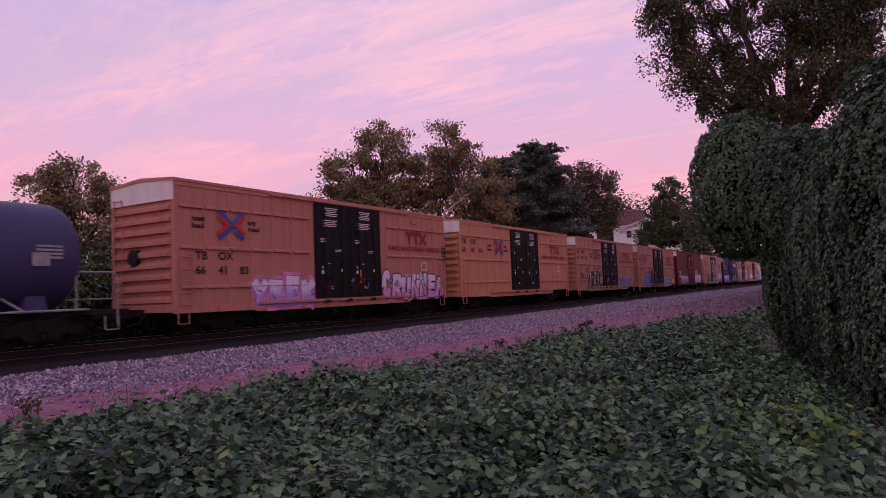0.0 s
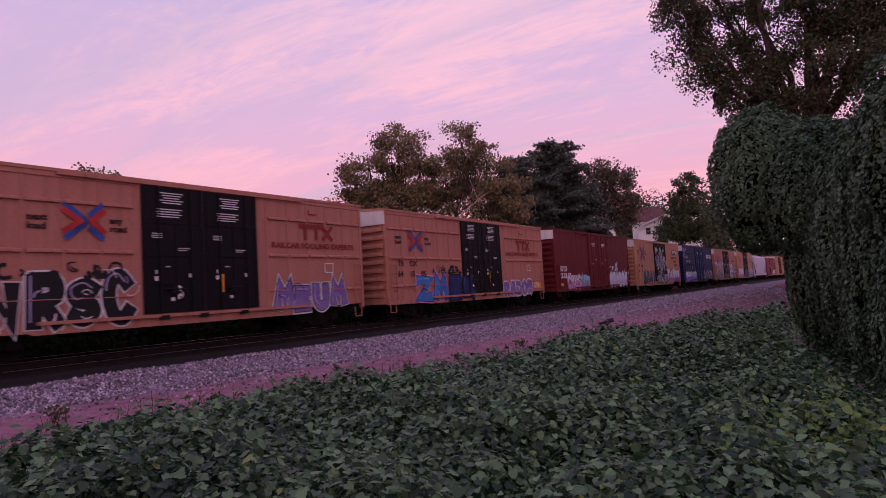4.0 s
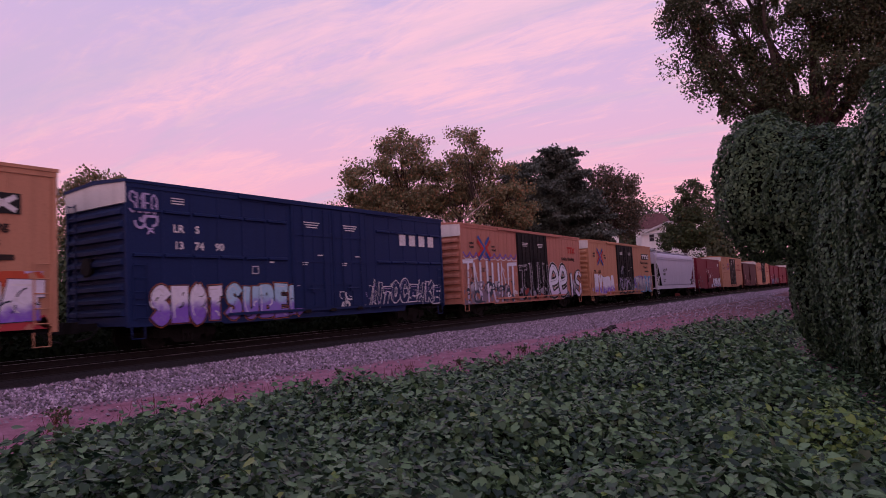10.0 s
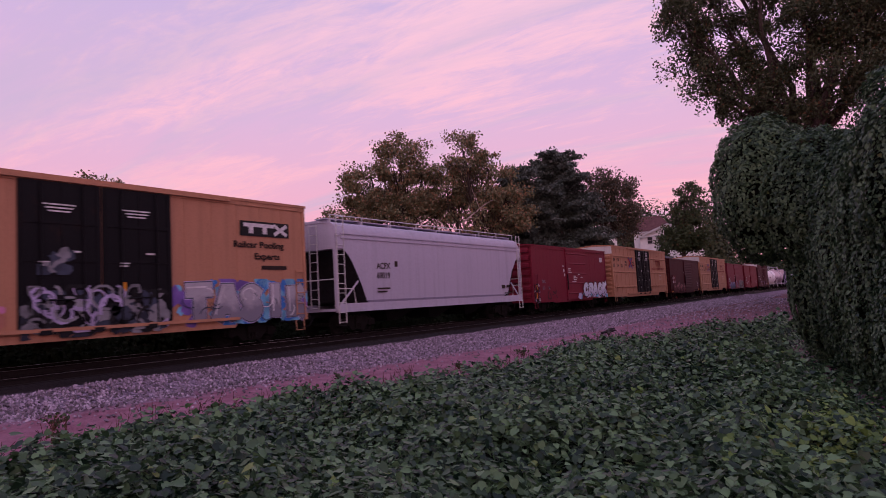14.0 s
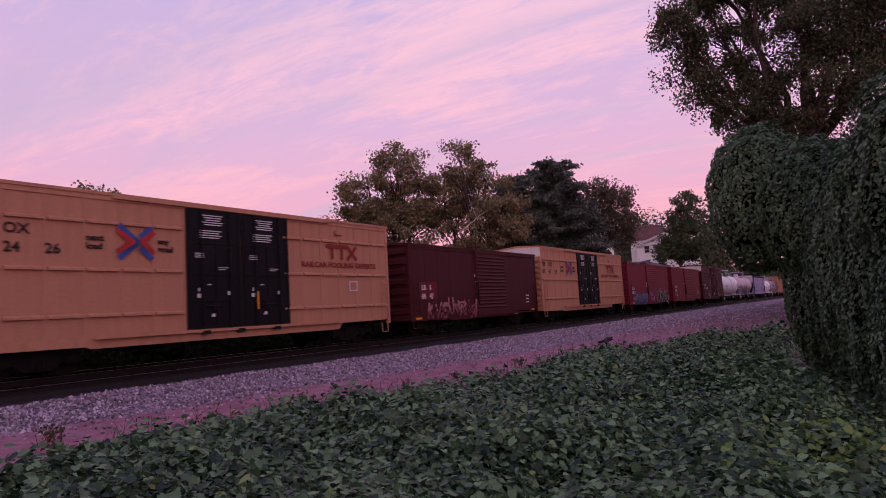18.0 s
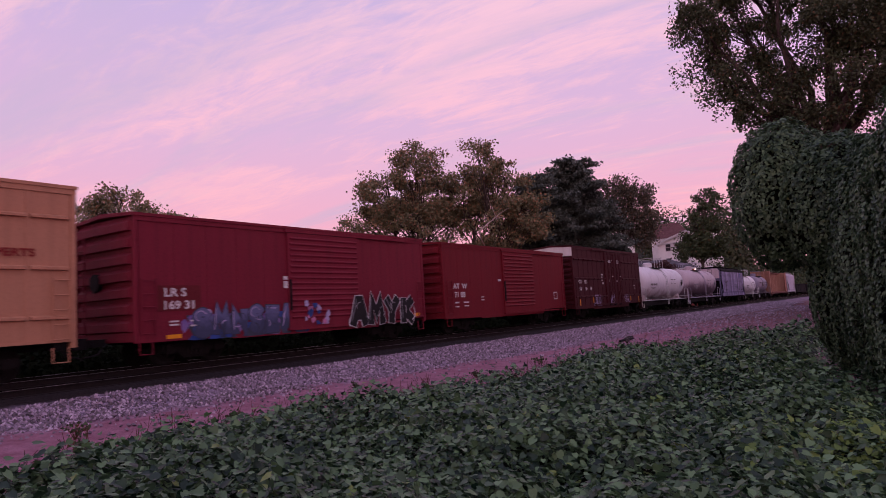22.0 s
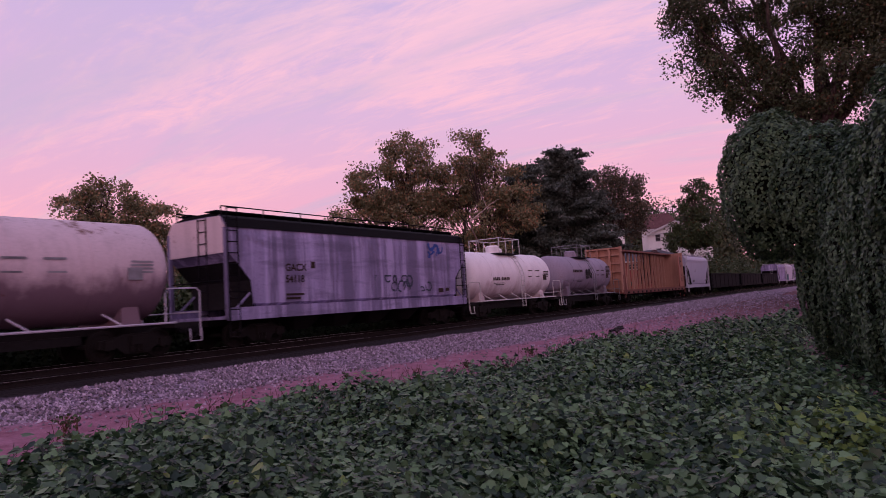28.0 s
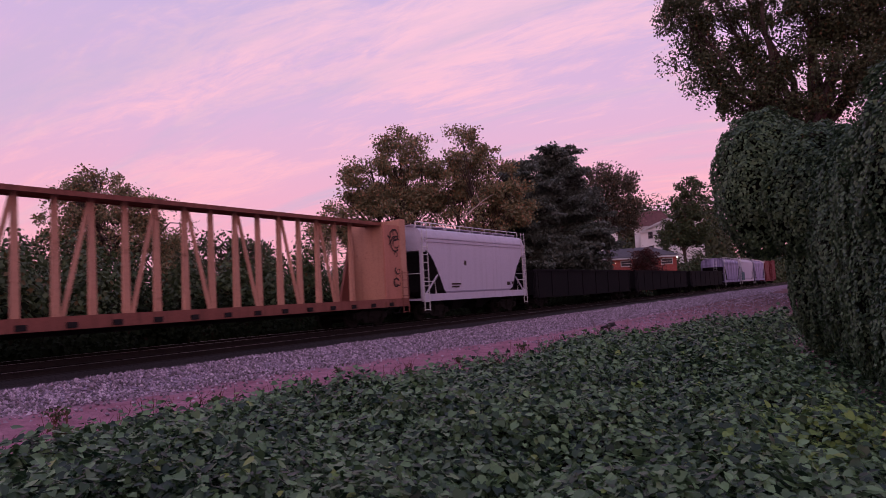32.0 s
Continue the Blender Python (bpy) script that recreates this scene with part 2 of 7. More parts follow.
M = {
    "orange": paint("faded_yellow_paint", (0.46, 0.208, 0.132), rust=0.35),
    "orange_pale": paint("chalky_buff_paint", (0.41, 0.178, 0.135), rust=0.45, dirt=0.4),
    "orange_clean": paint("golden_yellow_paint", (0.45, 0.222, 0.138), rust=0.2, dirt=0.25, streak=0.3),
    "red": paint("bright_red_paint", (0.180, 0.016, 0.034), rust=0.2, streak=0.35),
    "red2": paint("scarlet_red_paint", (0.155, 0.010, 0.019), rust=0.15, streak=0.3),
    "oxide": paint("oxide_red_paint", (0.125, 0.015, 0.021), rust=0.3),
    "maroon": paint("maroon_paint", (0.060, 0.010, 0.014), rust=0.2, streak=0.3),
    "maroon2": paint("deep_maroon_paint", (0.055, 0.008, 0.013), rust=0.2, streak=0.3),
    "navy": paint("navy_paint", (0.010, 0.022, 0.084), rust=0.05, streak=0.2, fade=0.08),
    "black": paint("black_door_paint", (0.006, 0.006, 0.008), rough=0.5, rust=0.1, fade=0.05, streak=0.2),
    "near_black": plain("near_black_steel", (0.011, 0.0095, 0.011), 0.8, 0.0, 0.4),
    "white": paint("white_end_paint", (0.62, 0.60, 0.60), rust=0.2, streak=0.25, dirt=0.25),
    "hopper": paint("pale_grey_paint", (0.46, 0.43, 0.54), rust=0.1, streak=0.25, dirt=0.2),
    "hopper_dark": paint("stained_grey_paint", (0.29, 0.25, 0.44), rust=0.25, streak=0.6, dirt=0.4, fade=0.4, wide=True),
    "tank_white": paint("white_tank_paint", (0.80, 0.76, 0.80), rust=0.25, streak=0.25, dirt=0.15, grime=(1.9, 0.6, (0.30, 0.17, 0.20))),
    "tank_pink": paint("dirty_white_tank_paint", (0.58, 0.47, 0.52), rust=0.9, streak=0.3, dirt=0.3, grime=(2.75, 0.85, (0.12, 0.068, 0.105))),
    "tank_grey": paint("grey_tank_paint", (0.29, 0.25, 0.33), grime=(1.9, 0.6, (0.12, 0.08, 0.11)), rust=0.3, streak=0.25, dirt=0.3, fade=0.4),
    "tank_navy": paint("dark_tank_paint", (0.048, 0.044, 0.105), rough=0.42, rust=0.15, streak=0.3),
    "post": paint("bleached_orange_paint", (0.42, 0.225, 0.165), rust=0.75, streak=0.5, dirt=0.4, fade=0.5),
    "beam": paint("worn_orange_paint", (0.20, 0.075, 0.062), rust=0.8, streak=0.6, dirt=0.5),
    "gondola": paint("black_gondola_paint", (0.0035, 0.003, 0.005), rough=0.8, rust=0.08, streak=0.3),
    "rail": plain("worn_rail_steel", (0.50, 0.44, 0.47), 0.28, 0.9, 0.3, 20),
    "old_rail": plain("dull_rail_steel", (0.012, 0.008, 0.008), 0.8, 0.0, 0.4, 20),
    "tie": plain("creosoted_timber", (0.012, 0.009, 0.009), 0.9, 0.0, 0.45, 6),
    "wheel": plain("brake_dusted_steel", (0.010, 0.008, 0.008), 0.8, 0.1, 0.4, 15),
    "ink": plain("dark_lettering_paint", (0.028, 0.016, 0.014), 0.6, 0, 0.3),
    "brown": plain("brown_lettering_paint", (0.22, 0.026, 0.024), 0.6, 0, 0.3),
    "pale": plain("white_lettering_paint", (0.62, 0.60, 0.62), 0.6, 0, 0.25),
    "rim": plain("bare_white_paint", (0.55, 0.54, 0.55), 0.5, 0, 0.2),
    "g_blue": plain("blue_spray_paint", (0.035, 0.075, 0.29), 0.6, 0, 0.5, 1.5),
    "g_azure": plain("azure_spray_paint", (0.045, 0.17, 0.50), 0.6, 0, 0.35, 1.2),
    "g_navy": plain("navy_spray_paint", (0.012, 0.022, 0.10), 0.6, 0, 0.4, 1.2),
    "g_red": plain("red_spray_paint", (0.42, 0.032, 0.030), 0.6, 0, 0.3, 2),
    "g_pink": plain("pink_spray_paint", (0.55, 0.20, 0.38), 0.6, 0, 0.5, 1.5),
    "g_lilac": plain("lilac_spray_paint", (0.42, 0.36, 0.58), 0.6, 0, 0.45, 1.2),
    "g_white": plain("white_spray_paint", (0.60, 0.58, 0.62), 0.6, 0, 0.35, 1.5),
    "g_grey": plain("grey_spray_paint", (0.22, 0.22, 0.25), 0.6, 0, 0.5, 1.5),
    "g_slate": plain("slate_spray_paint", (0.045, 0.055, 0.085), 0.6, 0, 0.5, 1.2),
    "g_cyan": plain("sky_blue_spray_paint", (0.14, 0.36, 0.55), 0.6, 0, 0.5, 1.2),
    "g_purple": plain("purple_spray_paint", (0.17, 0.10, 0.36), 0.6, 0, 0.5, 1.2),
    "g_black": plain("black_spray_paint", (0.012, 0.012, 0.014), 0.6, 0, 0.3, 2),
    "g_rust": plain("ochre_spray_paint", (0.42, 0.12, 0.05), 0.6, 0, 0.4, 2),
    "amber": plain("yellow_reflector", (0.75, 0.30, 0.02), 0.4, 0, 0.1),
    "ground": ground_mat(),
    "stone": stone_mat(),
    "vine": leaf_mat("kudzu_leaf", (0.008, 0.028, 0.015), (0.150, 0.262, 0.118), (0.16, 0.22, 0.06), rough=0.42, odd_share=0.006, gloss=0.30, span=(0.30, 0.90), single=0.62, patch=0.7),
    "vine_old": leaf_mat("ageing_kudzu_leaf", (0.09, 0.16, 0.045), (0.17, 0.26, 0.070), (0.22, 0.25, 0.06), rough=0.5, odd_share=0.05, gloss=0.2),
    "ivy": leaf_mat("climbing_vine_leaf", (0.018, 0.046, 0.026), (0.135, 0.215, 0.108), (0.12, 0.15, 0.05), rough=0.45, gloss=0.28, odd_share=0.01, span=(0.26, 0.86), single=0.60),
    "leaf_a": leaf_mat("sycamore_leaf", (0.085, 0.092, 0.050), (0.240, 0.215, 0.112), (0.34, 0.20, 0.11), odd_share=0.2, rough=0.5, gloss=0.4, single=0.75),
    "leaf_b": leaf_mat("elm_leaf", (0.024, 0.034, 0.017), (0.090, 0.108, 0.048), (0.16, 0.10, 0.05), odd_share=0.06, rough=0.5, gloss=0.3),
    "leaf_c": leaf_mat("dull_thin_leaf", (0.046, 0.046, 0.034), (0.125, 0.112, 0.075), (0.17, 0.11, 0.07), odd_share=0.2, rough=0.5),
    "needle": leaf_mat("pine_needle", (0.050, 0.064, 0.056), (0.135, 0.158, 0.128), (0.06, 0.07, 0.05)),
    # leaf green taken near black: the shade behind the train is in the colour
    "shade": leaf_mat("shade_painted_weed_leaf", (0.005, 0.008, 0.004), (0.018, 0.024, 0.012), (0.012, 0.009, 0.005), gloss=0.03, rough=0.8),
    "bush": leaf_mat("thicket_leaf", (0.022, 0.040, 0.018), (0.080, 0.110, 0.044), (0.09, 0.06, 0.02)),
    "maple": leaf_mat("red_maple_leaf", (0.030, 0.010, 0.010), (0.075, 0.022, 0.020), (0.09, 0.03, 0.02)),
    # near-black colour standing in for the shade in gaps between leaves
    "under": plain("leaf_gap_shade", (0.006, 0.009, 0.005), 0.95, 0, 0.5, 2),
    "bark": plain("grey_brown_bark", (0.075, 0.055, 0.048), 0.9, 0, 0.5, 3),
    "pale_bark": plain("pale_sycamore_bark", (0.42, 0.33, 0.30), 0.85, 0, 0.35, 3),
    "twig": plain("dry_stalk", (0.10, 0.05, 0.035), 0.9, 0, 0.4, 5),
    "siding": plain("white_house_siding", (0.82, 0.80, 0.80), 0.7, 0, 0.08, 1),
    "roof_red": plain("brown_roof_shingle", (0.13, 0.065, 0.070), 0.9, 0, 0.3, 2),
    "roof_grey": plain("grey_roof_shingle", (0.085, 0.080, 0.095), 0.9, 0, 0.3, 2),
    "brick": plain("red_brickwork", (0.34, 0.088, 0.080), 0.85, 0, 0.3, 4),
    "glass": plain("dark_window_glass", (0.03, 0.03, 0.04), 0.12, 0, 0.2),
    "teal": paint("teal_paint", (0.03, 0.10, 0.13)),
}


def spray(name, high, low, z0, z1):
    """Spray paint that fades from one colour to another up a letter, unevenly."""
    m, nt, b = material(name)
    c = coords(nt)
    z = nt.nodes.new("ShaderNodeSeparateXYZ")
    nt.links.new(c, z.inputs[0])
    n = noise_node(nt, c, 2.2, 5, 0.6)
    f = math_node(nt, "ADD", math_node(nt, "DIVIDE", math_node(nt, "SUBTRACT", z.outputs[2], z0), z1 - z0), math_node(nt, "MULTIPLY", math_node(nt, "SUBTRACT", n, 0.5), 0.9))
    col = mix(nt, ramp(nt, f, [(0.30, (0, 0, 0)), (0.70, (1, 1, 1))], "EASE"), low, high)
    col = mix(nt, ramp(nt, noise_node(nt, c, 9.0, 5, 0.65), [(0.5, (0, 0, 0)), (0.75, (0.5, 0.5, 0.5))]), col, tuple(v * 0.55 for v in high))
    nt.links.new(col, b.inputs["Base Color"])
    b.inputs["Roughness"].default_value = 0.6
    b.inputs["Specular IOR Level"].default_value = 0.2
    return m


M["s_pink"] = spray("pink_to_white_spray", (0.62, 0.52, 0.64), (0.55, 0.24, 0.46), 0.8, 2.0)
M["s_lilac"] = spray("lilac_to_violet_spray", (0.62, 0.56, 0.70), (0.36, 0.22, 0.55), 0.8, 1.9)
M["s_night"] = spray("white_to_violet_spray", (0.66, 0.64, 0.74), (0.20, 0.10, 0.48), 0.9, 1.8)
M["s_ice"] = spray("ice_to_violet_spray", (0.34, 0.52, 0.66), (0.22, 0.14, 0.50), 0.9, 1.8)
M["s_pale"] = spray("white_to_pale_blue_spray", (0.64, 0.66, 0.76), (0.50, 0.44, 0.62), 0.8, 2.0)
M["s_sky"] = spray("sky_to_grey_spray", (0.24, 0.50, 0.66), (0.24, 0.24, 0.34), 0.9, 2.0)
M["s_smoke"] = spray("grey_spray", (0.40, 0.38, 0.44), (0.20, 0.19, 0.25), 0.8, 2.1)
M["s_slate"] = spray("slate_to_black_spray", (0.05, 0.06, 0.10), (0.022, 0.024, 0.04), 0.8, 2.0)
M["s_violet"] = spray("worn_violet_spray", (0.17, 0.11, 0.34), (0.22, 0.15, 0.36), 0.7, 1.7)
M["s_deep"] = spray("worn_blue_spray", (0.12, 0.13, 0.26), (0.05, 0.06, 0.12), 0.7, 1.8)
M["s_rose"] = spray("faded_rose_spray", (0.40, 0.19, 0.20), (0.22, 0.07, 0.09), 0.7, 1.7)
M["s_ember"] = spray("ember_spray", (0.45, 0.075, 0.035), (0.36, 0.045, 0.055), 0.8, 2.2)


def glowing(name, rgb, strength):
    m, nt, b = material(name)
    b.inputs["Base Color"].default_value = (*rgb, 1)
    b.inputs["Emission Color"].default_value = (*rgb, 1)
    b.inputs["Emission Strength"].default_value = strength
    return m


M["lamp"] = glowing("lit_porch_lamp", (1.0, 0.85, 0.7), 4.0)


# ---- mesh tools ----
class Geo:
    """Collects corners and faces of one mesh, each face with its material's slot."""

    def __init__(self):
        self.v, self.f, self.m = [], [], []

    def add(self, v, f, m=0):
        n = len(self.v)
        self.v += [tuple(p) for p in v]
        self.f += [tuple(i + n for i in q) for q in f]
        self.m += [m] * len(f)
        return self

    def box(self, x0, x1, y0, y1, z0, z1, m=0):
        v = [(x, y, z) for z in (z0, z1) for x, y in ((x0, y0), (x1, y0), (x1, y1), (x0, y1))]
        return self.add(v, [(3, 2, 1, 0), (4, 5, 6, 7), (0, 1, 5, 4), (1, 2, 6, 5), (2, 3, 7, 6), (3, 0, 4, 7)], m)

    def bevel_box(self, x0, x1, y0, y1, z0, z1, b, m=0):
        """A box whose upright edges and rims are cut by b."""
        def ring(e, z):
            return [(x0 + e, y0, z), (x1 - e, y0, z), (x1, y0 + e, z), (x1, y1 - e, z), (x1 - e, y1, z), (x0 + e, y1, z), (x0, y1 - e, z), (x0, y0 + e, z)]
        return self.add(ring(b, z0) + ring(b, z1), [tuple(range(7, -1, -1)), tuple(range(8, 16))] + [(i, (i + 1) % 8, 8 + (i + 1) % 8, 8 + i) for i in range(8)], m)

    def prism(self, outline, y0, y1, m=0):
        """An outline of (x, z) pushed from y0 to y1."""
        n = len(outline)
        v = [(x, y0, z) for x, z in outline] + [(x, y1, z) for x, z in outline]
        return self.add(v, [tuple(range(n)), tuple(range(2 * n - 1, n - 1, -1))] + [(i, i + n, (i + 1) % n + n, (i + 1) % n) for i in range(n)], m)

    def loft(self, outline, x0, x1, m=0):
        """An outline of (y, z) pushed from x0 to x1."""
        n = len(outline)
        v = [(x0, y, z) for y, z in outline] + [(x1, y, z) for y, z in outline]
        return self.add(v, [tuple(range(n - 1, -1, -1)), tuple(range(n, 2 * n))] + [(i, (i + 1) % n, (i + 1) % n + n, i + n) for i in range(n)], m)

    def tube(self, path, radii, sides=6, m=0):
        """A round bar through points, with a radius at each."""
        path = [Vector(p) for p in path]
        if not hasattr(radii, "__len__"):
            radii = [radii] * len(path)
        v, f = [], []
        for i, p in enumerate(path):
            d = (path[min(i + 1, len(path) - 1)] - path[max(i - 1, 0)]).normalized()
            a = d.orthogonal().normalized() if abs(d.z) > 0.9 else d.cross(Vector((0, 0, 1))).normalized()
            b = d.cross(a)
            v += [p + radii[i] * (math.cos(t) * a + math.sin(t) * b) for t in (2 * math.pi * k / sides for k in range(sides))]
        for i in range(len(path) - 1):
            for k in range(sides):
                j = (k + 1) % sides
                f.append((i * sides + k, i * sides + j, (i + 1) * sides + j, (i + 1) * sides + k))
        f += [tuple(range(sides - 1, -1, -1)), tuple(range((len(path) - 1) * sides, len(path) * sides))]
        return self.add(v, f, m)

    def lathe_x(self, profile, y, z, sides=32, m=0):
        """A body turned round the line along x at y, z: rows of (x, radius)."""
        v, f = [], []
        for x, r in profile:
            v += [(x, y - r * math.sin(2 * math.pi * k / sides), z + r * math.cos(2 * math.pi * k / sides)) for k in range(sides)]
        for i in range(len(profile) - 1):
            f += [(i * sides + k, i * sides + (k + 1) % sides, (i + 1) * sides + (k + 1) % sides, (i + 1) * sides + k) for k in range(sides)]
        f += [tuple(range(sides - 1, -1, -1)), tuple(range((len(profile) - 1) * sides, len(profile) * sides))]
        return self.add(v, f, m)

    def lathe_y(self, profile, x, z, sides=20, m=0):
        v, f = [], []
        for y, r in profile:
            v += [(x + r * math.sin(2 * math.pi * k / sides), y, z + r * math.cos(2 * math.pi * k / sides)) for k in range(sides)]
        for i in range(len(profile) - 1):
            f += [(i * sides + k, (i + 1) * sides + k, (i + 1) * sides + (k + 1) % sides, i * sides + (k + 1) % sides) for k in range(sides)]
        f += [tuple(range(sides)), tuple(range(len(profile) * sides - 1, (len(profile) - 1) * sides - 1, -1))]
        return self.add(v, f, m)

    def stroke(self, pts, w, y, m=0, depth=0.006):
        """A painted stroke on a side: one flat mitred band through (x, z) points, facing the near side."""
        pts = [p for i, p in enumerate(pts) if i == 0 or math.hypot(p[0] - pts[i - 1][0], p[1] - pts[i - 1][1]) > 1e-4]
        if len(pts) < 2:
            return self
        way = []
        for (xa, za), (xb, zb) in zip(pts, pts[1:]):
            d = math.hypot(xb - xa, zb - za)
            way.append(((xb - xa) / d, (zb - za) / d))
        e = w * 0.3
        pts[0] = (pts[0][0] - way[0][0] * e, pts[0][1] - way[0][1] * e)
        pts[-1] = (pts[-1][0] + way[-1][0] * e, pts[-1][1] + way[-1][1] * e)
        v, n = [], len(pts)
        for i, (x, z) in enumerate(pts):
            a, b = way[max(i - 1, 0)], way[min(i, n - 2)]
            tx, tz = a[0] + b[0], a[1] + b[1]
            k = math.hypot(tx, tz)
            if k < 0.35:
                tx, tz, k = b[0], b[1], 1.0
            tx, tz = tx / k, tz / k
            r = w / 2 / max(0.55, tx * b[0] + tz * b[1])
            v += [(x - tz * r, y - depth - 0.0002 * i, z + tx * r), (x + tz * r, y - depth - 0.0002 * i, z - tx * r)]
        return self.add(v, [(2 * i, 2 * i + 1, 2 * i + 3, 2 * i + 2) for i in range(n - 1)], m)

    def mesh(self, name, mats, smooth=False):
        me = bpy.data.meshes.new(name)
        me.from_pydata(self.v, [], self.f)
        for m in mats:
            me.materials.append(m)
        if len(mats) > 1:
            me.polygons.foreach_set("material_index", self.m)
        if smooth:
            me.polygons.foreach_set("use_smooth", [True] * len(me.polygons))
            me.set_sharp_from_angle(angle=radians(40))
        me.update()
        return me


def part(name, geo, mats, parent=None, label="", smooth=False):
    ob = new(name, geo.mesh(name, mats if isinstance(mats, (list, tuple)) else [mats], smooth))
    if parent:
        ob.parent = parent
    if label:
        ob["label"] = label
    return ob


def thing(name, at, label, category, group="", kind=""):
    ob = new(name)
    ob.location = at
    ob.empty_display_size = 0.2
    return tagged(ob, label, category, group, kind)


def words(name, text, x, z, size, mat, parent, y, squeeze=1.0, bold=0.009):
    """Lettering on a near side, in the built-in font; x, z is its lower left."""
    cu = bpy.data.curves.new("lettering", "FONT")
    cu.body, cu.size, cu.extrude, cu.offset, cu.resolution_u = text, size * 1.38, 0.002, bold, 3
    tmp = bpy.data.objects.new("lettering", cu)
    me = bpy.data.meshes.new_from_object(tmp)
    bpy.data.objects.remove(tmp)
    me.materials.clear()
    me.materials.append(mat)
    me.transform(Matrix.Translation((x, y, z)) @ Matrix.Rotation(math.pi / 2, 4, "X") @ Matrix.Diagonal((squeeze, 1, 1, 1)))
    ob = new(name, me)
    ob.parent = parent
    return ob


def grow(name, P, N, size, mat, parent=None, droop=0.0, seed=1, shape="heart"):
    """One mesh of many leaves: places P, facings N, lengths size. Each is folded a little along its midrib."""
    rs = np.random.RandomState(seed)
    n = len(P)
    N = N / np.maximum(np.linalg.norm(N, axis=1, keepdims=True), 1e-6)
    a = rs.normal(size=(n, 3))
    a[:, 2] -= droop
    a -= N * (a * N).sum(1, keepdims=True)
    a /= np.maximum(np.linalg.norm(a, axis=1, keepdims=True), 1e-6)
    b = np.cross(N, a)
    if shape == "heart":      # base, two lobes, two shoulders, tip, and the midrib
        L = np.array([(0.08, 0, 0.0), (-0.05, 0.30, 0.05), (0.30, 0.46, 0.07), (0.68, 0.30, 0.03), (1.0, 0, -0.10), (0.68, -0.30, 0.03), (0.30, -0.46, 0.07), (-0.05, -0.30, 0.05), (0.45, 0, -0.03)])
        F = np.array([(0, 8, 1), (1, 8, 2), (2, 8, 3), (3, 8, 4), (4, 8, 5), (5, 8, 6), (6, 8, 7), (7, 8, 0)])
    elif shape == "needle":
        L = np.array([(0, 0.10, 0), (1, 0.02, 0), (0, -0.10, 0.05), (0.1, 0, -0.1), (0.9, 0, 0.12)])
        F = np.array([(0, 1, 2), (3, 1, 4)])
    else:                     # a plain pointed leaf
        L = np.array([(0, 0, 0), (0.42, 0.36, 0.08), (1.0, 0, -0.06), (0.42, -0.36, 0.08)])
        F = np.array([(0, 2, 1), (0, 3, 2)])
    L = L - (0.45, 0, 0)
    V = P[:, None] + size[:, None, None] * (L[None, :, :1] * a[:, None] + L[None, :, 1:2] * b[:, None] + L[None, :, 2:] * N[:, None])
    faces = (F[None] + (np.arange(n) * len(L))[:, None, None]).reshape(-1, 3)
    me = bpy.data.meshes.new(name)
    me.vertices.add(V.shape[0] * V.shape[1])
    me.vertices.foreach_set("co", V.reshape(-1).astype(np.float32))
    me.loops.add(faces.size)
    me.loops.foreach_set("vertex_index", faces.reshape(-1).astype(np.int32))
    me.polygons.add(len(faces))
    me.polygons.foreach_set("loop_start", np.arange(0, faces.size, 3, dtype=np.int32))
    me.materials.append(mat)
    me.update(calc_edges=True)
    ob = new(name, me)
    if parent:
        ob.parent = parent
    return ob


# ---- the ground ----
TRACK_Y = 19.48                       # the track's middle


def wave(x, y, s, k=0.0):
    return noise.noise(Vector((x * s + k, y * s - k, k * 0.7)))


def ground_z(x, y):
    """Height of the bare ground: a flat ballast bed under the track, its shoulder, a dirt strip, and the bank on which the vines lie."""
    pts = ((-60, -1.3), (-3, -1.3), (0.5, -1.2), (4, -1.05), (7.0, -1.0), (9.4, -0.74), (12.0, -0.66), (14.2, -0.58), (15.6, -0.36), (16.6, -0.26), (22.4, -0.26), (25.0, -0.85), (30.0, -1.0), (60.0, 0.4), (140.0, 4.5), (400.0, 9.0), (5000, 9.0))
    z = pts[-1][1]
    for (a, za), (b, zb) in zip(pts, pts[1:]):
        if y <= b:
            z = za + (zb - za) * max(0.0, (y - a) / (b - a))
            break
    if 9 < y < 16:
        z += 0.05 * wave(x, y, 0.6)
    return z


def build_ground():
    xs = [-3000, -1200, -500, -200, -90, -40, -20] + [-10 + 1.5 * i for i in range(48)] + [66, 72, 80, 90, 105, 125, 150, 190, 240, 320, 450, 700, 1200, 3000]
    ys = [-3000, -1000, -300, -100, -40, -20, -10, -6, -3, -1.5, 0, 1.5, 3, 4.5, 6, 7.5] + [8.5 + 0.5 * i for i in range(35)] + [27, 30, 34, 40, 48, 60, 75, 95, 120, 160, 220, 400, 1000, 3000]
    g = Geo()
    nx = len(xs)
    g.add([(x, y, ground_z(x, y)) for y in ys for x in xs], [(j * nx + i, j * nx + i + 1, (j + 1) * nx + i + 1, (j + 1) * nx + i) for j in range(len(ys) - 1) for i in range(nx - 1)])
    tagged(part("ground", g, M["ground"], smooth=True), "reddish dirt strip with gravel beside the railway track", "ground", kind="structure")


build_ground()


